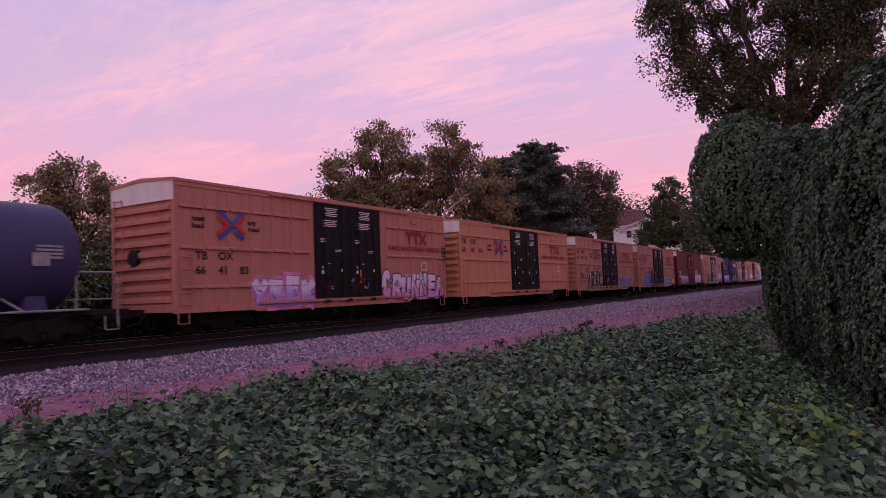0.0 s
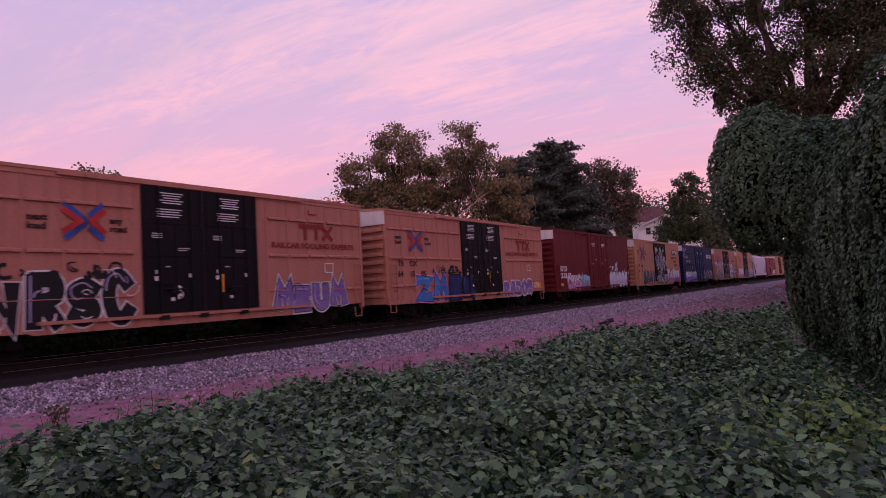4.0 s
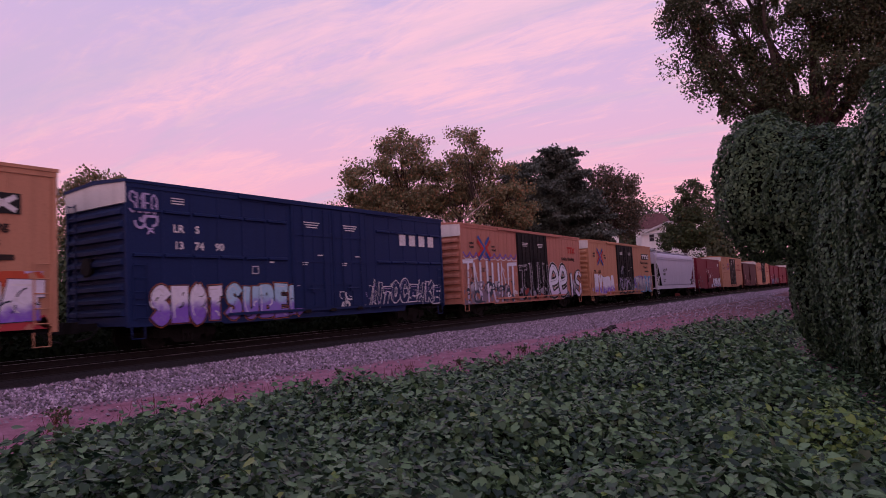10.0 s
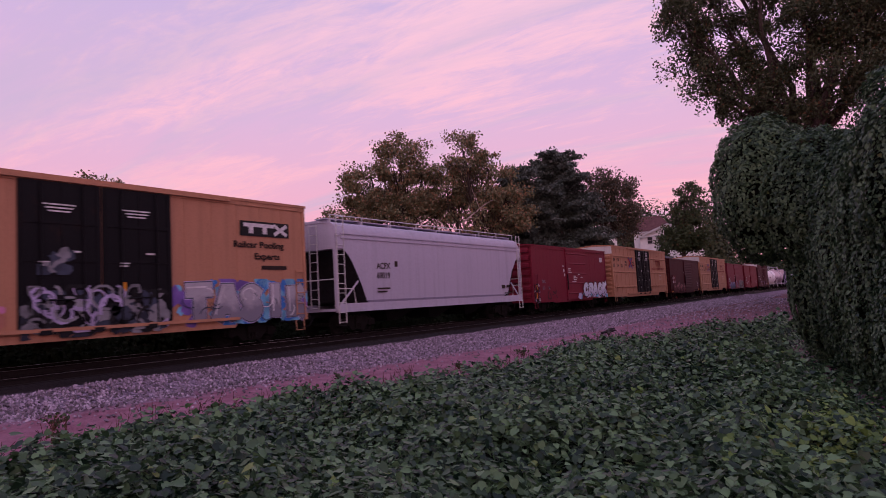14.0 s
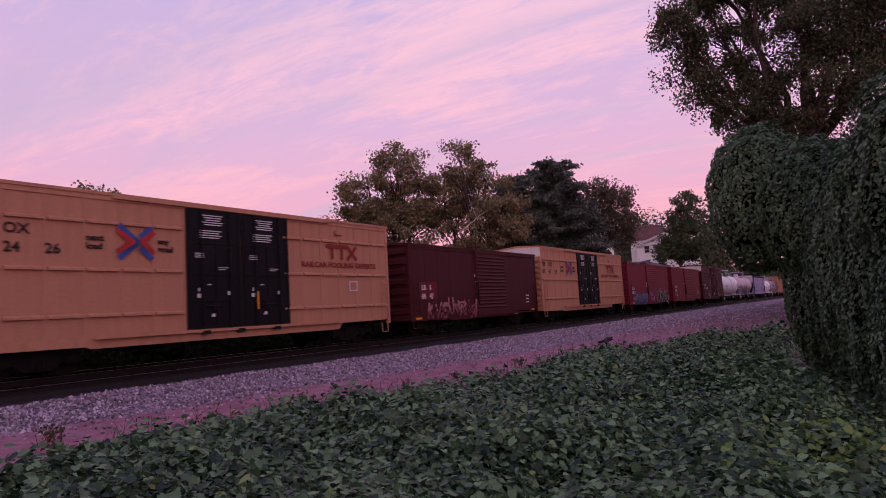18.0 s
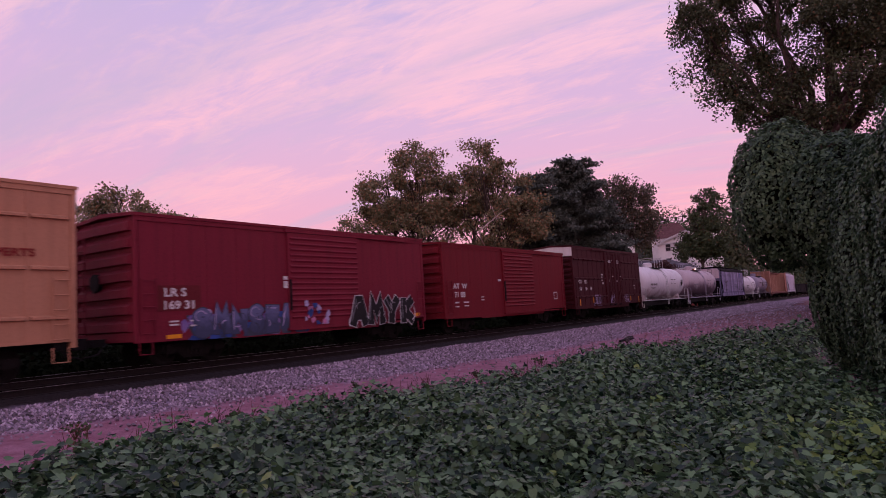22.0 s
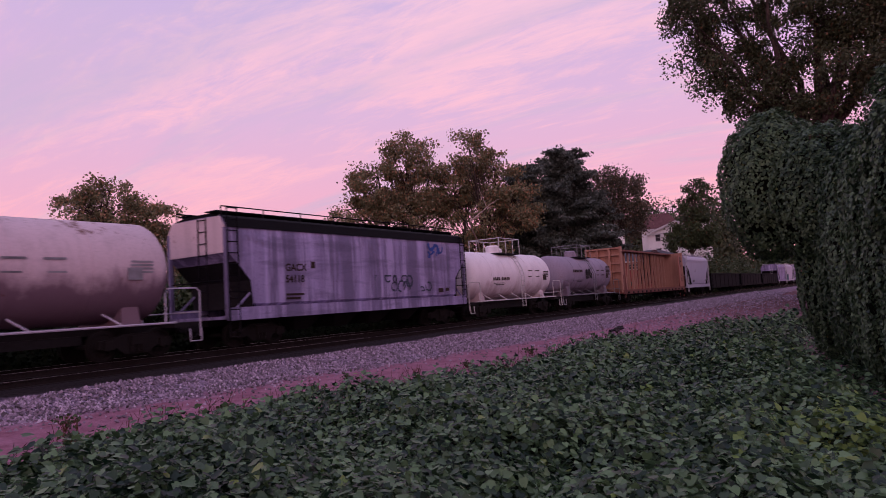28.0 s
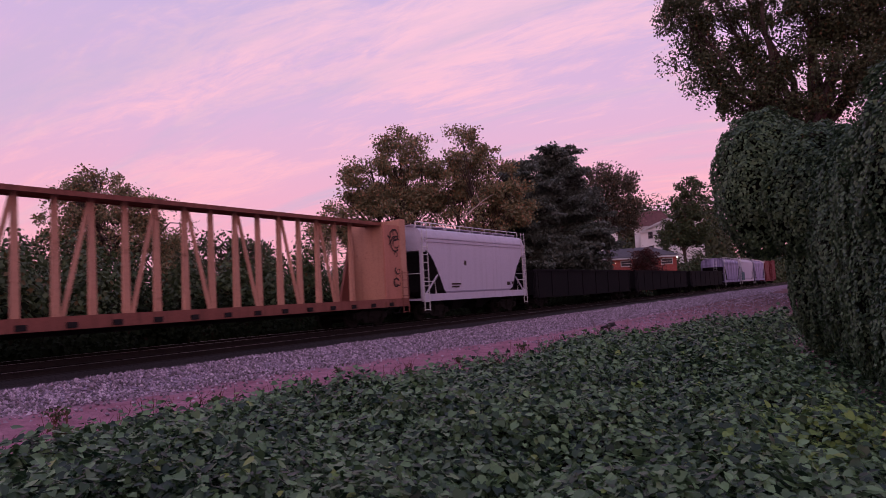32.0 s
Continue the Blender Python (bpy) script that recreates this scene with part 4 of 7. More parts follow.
tree("broadleaf_tree", "low rounded tree at the field's edge", (37.5, 46.5, 0.0), [(0, 0, 5.6, 2.4, 2.4, 1.8), (2.6, -1.8, 5.2, 2.2, 2.2, 1.7), (0.8, -0.6, 3.2, 3.0, 3.0, 2.2)], 6000, 0.26, M["leaf_b"], M["bark"], 36, 0.25)
tree("broadleaf_tree", "leafy tree at the field's edge", (19.8, 56.0, 0.2), [(0, 0, 8.2, 2.4, 2.4, 2.2), (1.2, -0.6, 5.4, 3.0, 3.0, 2.6)], 5000, 0.27, M["leaf_b"], M["bark"], 37, 0.28)
tree("big_elm_tree", "tall spreading tree with dark branches rising behind the vines", (35.5, 1.9, -1.0), [
    (-1.4, 4.9, 15.4, 1.3, 1.4, 1.3), (0.7, 5.1, 13.9, 1.2, 1.0, 1.4), (0.5, 3.9, 16.3, 1.6, 1.9, 1.5), (-1.0, 4.1, 12.3, 0.9, 1.0, 0.8), (-0.3, 3.6, 11.1, 0.8, 0.9, 0.7), (-0.5, 2.4, 11.7, 1.2, 1.4, 1.2), (0.2, 2.8, 14.5, 1.6, 1.9, 1.6),
    (0.6, 1.4, 13.3, 1.7, 1.8, 1.7), (-1.5, 1.3, 15.2, 1.7, 2.0, 1.6), (-1.7, -0.4, 13.4, 1.6, 2.0, 1.5), (0.7, -0.5, 17.1, 2.0, 2.4, 1.9), (-0.5, 1.7, 17.8, 2.1, 2.4, 1.9), (0.5, 3.6, 18.7, 1.9, 2.3, 1.8), (-1.8, -1.5, 11.4, 1.5, 1.6, 1.5),
    (-0.5, -2.3, 13.7, 1.9, 2.2, 1.8), (0.4, -2.8, 11.2, 1.5, 1.7, 1.5), (-1.1, -3.1, 15.5, 2.1, 2.4, 2.0), (1.0, -0.6, 10.6, 1.0, 1.2, 1.0), (0.9, -4.2, 12.8, 2.0, 2.2, 2.0), (-1.0, 0.9, 10.8, 1.2, 1.5, 1.2), (-1.2, -1.2, 9.8, 1.1, 1.4, 1.2), (0.6, 2.0, 10.0, 1.0, 1.2, 0.9), (0, 0.6, 20.4, 3.4, 4.0, 2.6)],
     125000, 0.13, M["leaf_b"], M["bark"], 38, 0.40, gap=0.22, group="", fork_z=8.3)


def thicket(name, label, x0, x1, y0, y1, height, n, seed, leaf, size=0.28):
    """A hedge of undergrowth: leaves in overlapping mounds."""
    rs = np.random.RandomState(seed)
    P, N = [], []
    for k in range(int((x1 - x0) / 1.3) + 2):
        cx, cy = rs.uniform(x0, x1), rs.uniform(y0, y1)
        r, h = rs.uniform(1.2, 2.4) * max(1.0, height / 6), height * rs.uniform(0.55, 1.15)
        m = n
        d = rs.normal(size=(m, 3))
        d /= np.linalg.norm(d, axis=1, keepdims=True)
        d[:, 2] = abs(d[:, 2])
        q = np.array([cx, cy, ground_z(cx, cy)]) + d * (r, r, h) * rs.uniform(0.6, 1.08, (m, 1)) + rs.normal(0, 0.12, (m, 3))
        P.append(q)
        N.append(d + rs.normal(0, 0.5, (m, 3)))
    ob = grow(name, np.concatenate(P), np.concatenate(N), size * (0.7 + 0.6 * rs.rand(sum(len(p) for p in P))), leaf, seed=seed, droop=0.4, shape="leaf")
    return tagged(ob, label, "bushes", kind="stuff")


thicket("undergrowth", "undergrowth behind the track with shade painted into its dark green", 6, 80, 25.0, 30, 2.6, 1100, 51, M["shade"])
thicket("far_undergrowth", "bushes and low trees across the field", 8, 62, 36, 58, 6.8, 1900, 52, M["bush"], 0.34)
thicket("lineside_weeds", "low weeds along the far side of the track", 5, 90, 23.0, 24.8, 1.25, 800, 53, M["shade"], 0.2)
thicket("hillside_woods", "wooded hillside in the distance", 185, 222, 34, 78, 25.0, 3500, 54, M["leaf_b"], 0.9)
thicket("distant_bushes", "dark bushes where the line runs out of sight", 200, 300, 22, 34, 9.5, 1200, 57, M["bush"], 0.7)
thicket("lane_bushes", "bushes where the line bends away", 300, 345, -10, 24, 9.5, 1500, 58, M["bush"], 0.8)
# two tree rows hidden behind the vines, added to shade the far cars
thicket("unseen_shade_trees", "unseen row of leafy trees added to shade the far track", 60, 120, -3, 2.0, 10.5, 1100, 72, M["bush"], 0.6)
thicket("unseen_shade_trees", "unseen row of leafy trees added to shade the far track", 44, 60, -3, 0.0, 8.5, 1000, 71, M["bush"], 0.5)
thicket("rusty_brush", "low rust-coloured brush at the end of the vines", 29, 37, 3.6, 6.0, 0.42, 260, 81, M["maple"], 0.07)
thicket("wayside_bushes", "bushes near the houses", 66, 84, 23.2, 26, 1.5, 300, 55, M["bush"], 0.3)
thicket("roadside_shrubs", "tall green shrubs beside the houses", 104, 165, 23.6, 27.0, 6.6, 700, 56, M["bush"], 0.4)


# ---- houses beyond the track ----
def window(parent, x, y, z, w, h, axis):
    """A window on a wall: a white frame, a sill and two dark panes. axis 'x': the wall faces -x."""
    g = Geo()
    if axis == "x":
        g.box(x - 0.06, x + 0.05, y - w / 2 - 0.1, y + w / 2 + 0.1, z - 0.1, z + h + 0.1)
    else:
        g.box(x - w / 2 - 0.1, x + w / 2 + 0.1, y - 0.06, y + 0.05, z - 0.1, z + h + 0.1)
    frame_ob = part("window", g, M["rim"], parent)
    for k in (0, 1):
        a, b = z + k * h / 2 + 0.03, z + (k + 1) * h / 2 - 0.03
        g = Geo().box(x - 0.075, x - 0.064, y - w / 2, y + w / 2, a, b) if axis == "x" else Geo().box(x - w / 2, x + w / 2, y - 0.075, y - 0.064, a, b)
        part("pane", g, M["glass"], frame_ob)


def house(name, label, at, turn, lx, ly, h, rise, wall, roof, wins, hip=False, lamps=()):
    top = thing(name, at, label, "house", "houses beyond the track")
    top.rotation_euler = (0, 0, radians(turn))
    g = Geo()
    t = 0.2
    g.box(0, lx, 0, t, -2, h).box(0, lx, ly - t, ly, -2, h).box(0, t, t, ly - t, -2, h).box(lx - t, lx, t, ly - t, -2, h)
    if not hip:
        for x in (0, lx - t):
            g.add([(x, 0, h), (x, ly, h), (x, ly / 2, h + rise), (x + t, 0, h), (x + t, ly, h), (x + t, ly / 2, h + rise)], [(0, 2, 1), (3, 4, 5), (0, 1, 4, 3), (1, 2, 5, 4), (2, 0, 3, 5)])
    part("wall", g, wall, top)
    e, k = 0.45, (ly / 2 if hip else -0.0)
    r0, r1 = (k, lx - k) if hip else (-e, lx + e)
    g = Geo()
    for d in (0.0, 0.14):
        g.v += [(-e, -e, h - 0.1 + d), (lx + e, -e, h - 0.1 + d), (lx + e, ly + e, h - 0.1 + d), (-e, ly + e, h - 0.1 + d), (r0, ly / 2, h + rise + d), (r1, ly / 2, h + rise + d)]
    if hip:
        g.f += [(6, 7, 11, 10), (8, 9, 10, 11), (7, 8, 11), (9, 6, 10), (0, 1, 7, 6), (1, 2, 8, 7), (2, 3, 9, 8), (3, 0, 6, 9)]
    else:                         # two slabs, open under the gables
        g.f += [(6, 7, 11, 10), (8, 9, 10, 11), (0, 4, 5, 1), (2, 5, 4, 3), (0, 1, 7, 6), (2, 3, 9, 8), (0, 6, 10, 4), (3, 4, 10, 9), (1, 5, 11, 7), (2, 8, 11, 5)]
    g.m += [0] * (8 if hip else 10)
    part("roof", g, roof, top)
    if not hip:                   # white boards along the gable's slopes
        for y0, y1 in ((-e, ly / 2), (ly + e, ly / 2)):
            x = -e - 0.02
            part("gable_board", Geo().add([(x + q, yy, z + d) for q in (-0.05, 0.0) for yy, z in ((y0, h - 0.1), (y1, h + rise)) for d in (-0.28, 0.10)], [(0, 2, 3, 1), (4, 5, 7, 6), (0, 1, 5, 4), (2, 6, 7, 3), (1, 3, 7, 5), (0, 4, 6, 2)]), M["rim"], top)
    part("eaves_board", Geo().box(-e, lx + e, -e - 0.04, -e, h - 0.28, h - 0.04).box(-e - 0.04, -e, -e, ly + e, h - 0.28, h - 0.04), M["rim"], top)
    for axis, u, z, w, hh in wins:
        window(top, 0 if axis == "x" else u, u if axis == "x" else 0, z, w, hh, axis)
    for x, y, z in lamps:
        part("porch_lamp", Geo().lathe_x([(x - .1, .06), (x - .02, .11), (x + .08, .05)], y, z, 8), M["lamp"], top, "lit white porch lamp")
    return top


house("white_house", "white sided house with a brown shingle roof", (128.98, 38.14, 1.2), -74.6, 7.05, 3.8, 11.3, 2.9, M["siding"], M["roof_red"], [], hip=True)
house("house_wing", "white gabled wing of the house", (126.7, 25.7, 1.2), 5.0, 2.6, 10.5, 10.1, 1.9, M["siding"], M["roof_red"], [("x", 5.6, 8.6, 0.8, 1.3), ("x", 6.7, 8.6, 0.8, 1.3), ("x", 8.6, 8.6, 0.8, 1.3), ("x", 8.6, 5.9, 0.8, 1.3), ("x", 6.2, 5.9, 0.8, 1.3)])
house("white_house", "pale house partly hidden by trees", (123.3, 39.7, 1.0), 18, 5, 4.8, 11.4, 1.6, M["siding"], M["roof_red"], [("x", 1.1, 7.3, 0.7, 0.9), ("x", 2.2, 7.3, 0.7, 0.9)])
house("white_house", "white house glimpsed between trees", (132.0, 26.0, 1.2), 12, 5, 3.3, 12.0, 1.8, M["siding"], M["roof_red"], [("x", 1.2, 9.0, 0.7, 1.2)])
house("brick_house", "low red brick house with a grey hipped roof", (93.3, 35.6, 1.0), -72.8, 13.1, 6.4, 4.26, 1.35, M["brick"], M["roof_grey"], [("y", 3.5, 3.05, 1.3, 0.7), ("y", 6.2, 3.05, 1.3, 0.7), ("y", 8.6, 3.05, 1.0, 0.7), ("y", 11.8, 3.05, 1.4, 0.7)], hip=True, lamps=[(4.7, -0.2, 3.5), (9.3, -0.2, 2.3), (13.2, -0.2, 3.9)])
tree("red_maple_tree", "small dark red maple in front of the brick house", (88.5, 25.0, -0.9), [(0, 0, 5.3, 1.8, 1.9, 1.5), (0.3, 0.3, 4.0, 1.7, 2.0, 1.4)], 6000, 0.22, M["maple"], M["bark"], 61, 0.14, group="")
for mx, my, mh in ((210, 52.0, 27.0), (214, 50.2, 25.0), (212, 49.0, 26.0), (216, 46.5, 24.5)):
    pole = thing("utility_mast", (mx, my, 4.0), "thin dark mast on the distant hill", "mast", "masts on the hill")
    part("pole", Geo().tube([(0, 0, 0), (0, 0, mh - 4)], [0.25, 0.12], 6), M["near_black"], pole)
    part("crossbar", Geo().box(-0.1, 0.1, -1.1, 1.1, mh - 5.4, mh - 5.2), M["near_black"], pole)

g = Geo()
limb(g, (43.6, 25.85, 7.1), (44.05, 24.6, 8.05), 0.06, 0.04, np.random.RandomState(3), 0.03)
limb(g, (44.05, 24.6, 8.05), (44.55, 23.69, 8.62), 0.035, 0.014, np.random.RandomState(5), 0.10)
limb(g, (44.05, 24.6, 8.05), (43.9, 25.1, 9.7), 0.022, 0.010, np.random.RandomState(9), 0.05)
limb(g, (44.05, 24.6, 8.05), (44.43, 24.05, 7.93), 0.035, 0.012, np.random.RandomState(6), 0.10)
limb(g, (50.6, 29.4, 4.5), (43.6, 25.85, 7.1), 0.06, 0.055, np.random.RandomState(7), 0.03)
dead = part("pale_limb", g, M["pale_bark"], None)
tagged(dead, "bare pale dead limb sticking out of the sycamore", "branch")
for i, (lx, ly) in enumerate(((30.6, 10.6), (31.8, 10.9), (29.6, 10.2))):
    log = part("charred_timber", Geo().tube([(-0.9, 0, 0.05), (0, 0.05, 0.06), (0.9, -0.03, 0.05)], [0.05, 0.07, 0.05], 6), M["near_black"], None)
    log.location, log.rotation_euler = (lx, ly, ground_z(lx, ly)), (0, 0, 0.15 * i)
    tagged(log, "dark rotten timber lying on the dirt strip", "timber", "timbers on the dirt strip")

# ---- the train ----
S_KNOTS = (0.0, -22.44, -44.92, -67.47, -90.08, -112.91, -135.96, -159.22, -182.66, -206.31, -230.19, -254.33, -278.66, -303.13, -327.83, -352.72, -377.62)   # how far it has gone, every two seconds
CARS = []
HALF = 1.55
SIDE = -1.60                          # the near face


def wheel_mesh():
    g = Geo()
    for s in (-1, 1):
        prof = [(s * 0.66, 0.05), (s * 0.68, 0.47), (s * 0.705, 0.472), (s * 0.715, 0.445), (s * 0.80, 0.440), (s * 0.80, 0.36), (s * 0.77, 0.33), (s * 0.775, 0.16), (s * 0.83, 0.13), (s * 0.83, 0.05)]
        g.lathe_y(prof if s < 0 else prof[::-1], 0, 0, 24)
    g.tube([(0, -0.98, 0), (0, 0.98, 0)], 0.075, 10)
    for s in (-1, 1):
        g.box(-0.13, 0.13, s * 0.98 - 0.09, s * 0.98 + 0.09, -0.13, 0.13)
    return g.mesh("wheelset", [M["wheel"]])


def truck_frame():
    g = Geo()
    out = [(-1.15, 0.40), (-1.12, 0.62), (-0.75, 0.66), (-0.42, 0.78), (0.42, 0.78), (0.75, 0.66), (1.12, 0.62), (1.15, 0.40), (0.98, 0.38), (0.62, 0.40), (0.38, 0.20), (-0.38, 0.20), (-0.62, 0.40), (-0.98, 0.38)]
    for y0, y1 in ((-1.10, -0.93), (0.93, 1.10)):
        g.prism(out, y0, y1)
    g.box(-0.22, 0.22, -1.2, 1.2, 0.46, 0.72)
    for s in (-1, 1):
        for x in (-0.15, 0, 0.15):
            g.tube([(x, s * 1.12, 0.26), (x, s * 1.12, 0.50)], 0.06, 6)
        for x in (-0.86, 0.86):
            g.box(x - 0.16, x + 0.16, s * 1.08 - 0.08, s * 1.08 + 0.08, 0.36, 0.60)
    g.box(-0.30, 0.30, -0.3, 0.3, 0.70, 0.80)
    return g.mesh("truck", [M["wheel"]])


WHEEL, FRAME = wheel_mesh(), truck_frame()
WHEELSETS = []


def trucks(car, L, inset):
    for x in (inset, L - inset):
        t = new("truck", FRAME)
        t.parent, t.location = car, (x, 0, 0)
        for k, dx in enumerate((-0.86, 0.86)):
            w = new("wheelset", WHEEL)
            w.parent, w.location = t, (dx, 0, 0.457)
            WHEELSETS.append((w, k))


def couplers(car, L):
    for x, s in ((0, -1), (L, 1)):
        g = Geo().box(min(x, x + s * 0.8), max(x, x + s * 0.8), -0.12, 0.12, 0.70, 0.92)
        g.bevel_box(x + s * 0.72 - 0.16, x + s * 0.72 + 0.16, -0.2, 0.2, 0.66, 0.98, 0.05)
        part("coupler", g, M["near_black"], car)
        part("air_hose", Geo().tube([(x + s * .1, -.35, .8), (x + s * .4, -.4, .5), (x + s * .75, -.3, .42)], 0.03, 6), M["near_black"], car)


def ladder(car, x, y, z0, z1, mat, w=0.42, along="x", name="ladder"):
    g = Geo()
    for s in (0, w):
        a = (x + s, y, z0) if along == "x" else (x, y + s, z0)
        b = (x + s, y, z1) if along == "x" else (x, y + s, z1)
        g.tube([a, b], 0.022, 4)
    n = max(2, int((z1 - z0) / 0.38))
    for i in range(n + 1):
        z = z0 + 0.06 + (z1 - z0 - 0.12) * i / n
        g.tube([(x, y, z), (x + w, y, z)] if along == "x" else [(x, y, z), (x, y + w, z)], 0.016, 4)
    return part(name, g, mat, car)


def stirrup(car, x, mat):
    part("step", Geo().tube([(x, SIDE + .02, .8), (x, SIDE, .42), (x + .4, SIDE, .42), (x + .4, SIDE + .02, .8)], 0.022, 4), mat, car)


# strokes of sprayed letters on a unit square; those that begin with None are angular
STROKES = {
    "A": ((None, (0.02, 0), (0.42, 1), (0.62, 1), (0.98, 0)), (None, (0.24, 0.36), (0.80, 0.36))),
    "B": ((None, (0.12, 0), (0.12, 1)), ((0.12, 0.97), (0.75, 0.95), (0.80, 0.62), (0.25, 0.52)), ((0.25, 0.52), (0.88, 0.45), (0.88, 0.06), (0.12, 0.03))),
    "C": (((0.92, 0.80), (0.60, 1), (0.20, 0.88), (0.06, 0.50), (0.22, 0.10), (0.62, 0), (0.95, 0.20)),),
    "D": ((None, (0.12, 0), (0.12, 1)), ((0.12, 0.97), (0.70, 0.90), (0.92, 0.50), (0.70, 0.10), (0.12, 0.03))),
    "E": ((None, (0.92, 0.96), (0.12, 0.98), (0.12, 0.02), (0.95, 0.04)), (None, (0.14, 0.52), (0.78, 0.50))),
    "G": (((0.92, 0.80), (0.60, 1), (0.18, 0.88), (0.06, 0.45), (0.25, 0.05), (0.75, 0), (0.92, 0.25), (0.88, 0.45)), (None, (0.92, 0.45), (0.55, 0.45))),
    "H": ((None, (0.12, 1), (0.12, 0)), (None, (0.88, 1), (0.88, 0)), (None, (0.12, 0.52), (0.88, 0.50))),
    "I": ((None, (0.50, 1), (0.50, 0)),),
    "K": ((None, (0.12, 1), (0.12, 0)), (None, (0.90, 1), (0.22, 0.50), (0.98, 0.0))),
    "M": ((None, (0.04, 0), (0.18, 1), (0.50, 0.35), (0.82, 1), (0.96, 0)),),
    "N": ((None, (0.08, 0), (0.12, 1), (0.86, 0.05), (0.92, 1)),),
    "O": (((0.50, 1), (0.14, 0.82), (0.08, 0.30), (0.45, 0), (0.88, 0.22), (0.90, 0.75), (0.50, 1)),),
    "R": ((None, (0.10, 0), (0.12, 1)), ((0.12, 0.97), (0.80, 0.95), (0.84, 0.60), (0.22, 0.48)), (None, (0.40, 0.48), (0.95, 0.0))),
    "S": (((0.92, 0.85), (0.55, 1), (0.12, 0.85), (0.20, 0.58), (0.75, 0.45), (0.90, 0.20), (0.50, 0), (0.05, 0.15)),),
    "T": ((None, (0.02, 0.95), (0.98, 0.97)), (None, (0.50, 0.95), (0.46, 0.0))),
    "U": (((0.10, 1), (0.10, 0.30), (0.45, 0), (0.85, 0.20), (0.90, 1)),),
    "V": ((None, (0.04, 1), (0.48, 0), (0.96, 1)),),
    "Y": ((None, (0.04, 1), (0.48, 0.48), (0.96, 1)), (None, (0.48, 0.48), (0.44, 0))),
    "Z": ((None, (0.04, 0.95), (0.94, 0.95), (0.10, 0.05), (0.98, 0.05)),),
    "e": (((0.18, 0.45), (0.85, 0.55), (0.80, 0.88), (0.40, 1), (0.08, 0.55), (0.30, 0.05), (0.90, 0.15)),),
}


def curve(pts, n=4):
    """A smooth line through points."""
    if pts[0] is None:
        return list(pts[1:])
    out = []
    for i in range(len(pts) - 1):
        a, b, c, d = pts[max(i - 1, 0)], pts[i], pts[i + 1], pts[min(i + 2, len(pts) - 1)]
        for k in range(n):
            t = k / n
            out.append(tuple(0.5 * (2 * b[j] + (c[j] - a[j]) * t + (2 * a[j] - 5 * b[j] + 4 * c[j] - d[j]) * t * t + (3 * b[j] - a[j] - 3 * c[j] + d[j]) * t ** 3) for j in (0, 1)))
    return out + [pts[-1]]


def piece(car, x0, x1, z0, z1, text, fill, edge, label, y=SIDE, halo=None, shine="g_white", fat=0.24, rim=0.035, aura=0.10, seed=1, jump=0.10, lean=0.0, wild=3):
    """A sprayed piece of fat overlapping letters: a halo behind them, a dark or pale rim, a fill and thin highlights."""
    rs = random.Random(seed)
    w, h = (x1 - x0) / len(text), z1 - z0
    fw = fat * min(w, h)
    for i, ch in enumerate(text):
        hh, zz, tilt = h * rs.uniform(1 - jump, 1.0), z0 + h * rs.uniform(0, jump * 0.5), lean + rs.uniform(-0.08, 0.08)
        wide = w * rs.uniform(1.0, 1.16)
        lines = []
        for st in STROKES[ch]:
            path = curve(st)
            path = [(x0 + w * i + fw * 0.5 + (wide - fw) * (a + tilt * (b - 0.5)), zz + fw * 0.5 + (hh - fw) * b) for a, b in path]
            lines.append(path)
        g, e = Geo(), 0.0006 * (i % 2)
        mats = [M[edge], M[fill], M[shine or fill]] + ([M[halo]] if halo else [])
        for k, path in enumerate(lines):
            d = e + 0.0009 * k
            if halo:
                g.stroke(path, fw + 2 * (rim + aura), y - d, 3, 0.001)
            g.stroke(path, fw + 2 * rim, y - 0.007 - d, 0, 0.001)
            g.stroke(path, fw, y - 0.014 - d, 1, 0.001)
            if shine and k == 0:
                up = [(a - fw * 0.22, b + fw * 0.18) for a, b in path[:max(2, len(path) // 2)]]
                g.stroke(up, max(0.018, fw * 0.10), y - 0.022 - d, 2, 0.001)
        for k in range(wild):     # loose flicks and cuts over the letter
            ax, az = x0 + w * (i + rs.uniform(0.1, 0.9)), zz + hh * rs.uniform(0.15, 0.85)
            turn, r, a = rs.choice((-1, 1)) * rs.uniform(0.8, 2.2), min(w, h) * rs.uniform(0.12, 0.30), rs.uniform(0, 6.28)
            arc = [(ax + r * math.cos(a + turn * q / 5), min(z1, max(z0, az + r * math.sin(a + turn * q / 5)))) for q in range(6)]
            g.stroke(arc, rs.uniform(0.02, 0.05), y - 0.026 - e - 0.0015 * k, 2 if shine and k % 3 == 2 else 0, 0.001)
        part("graffiti_letter", g, mats, car, label)


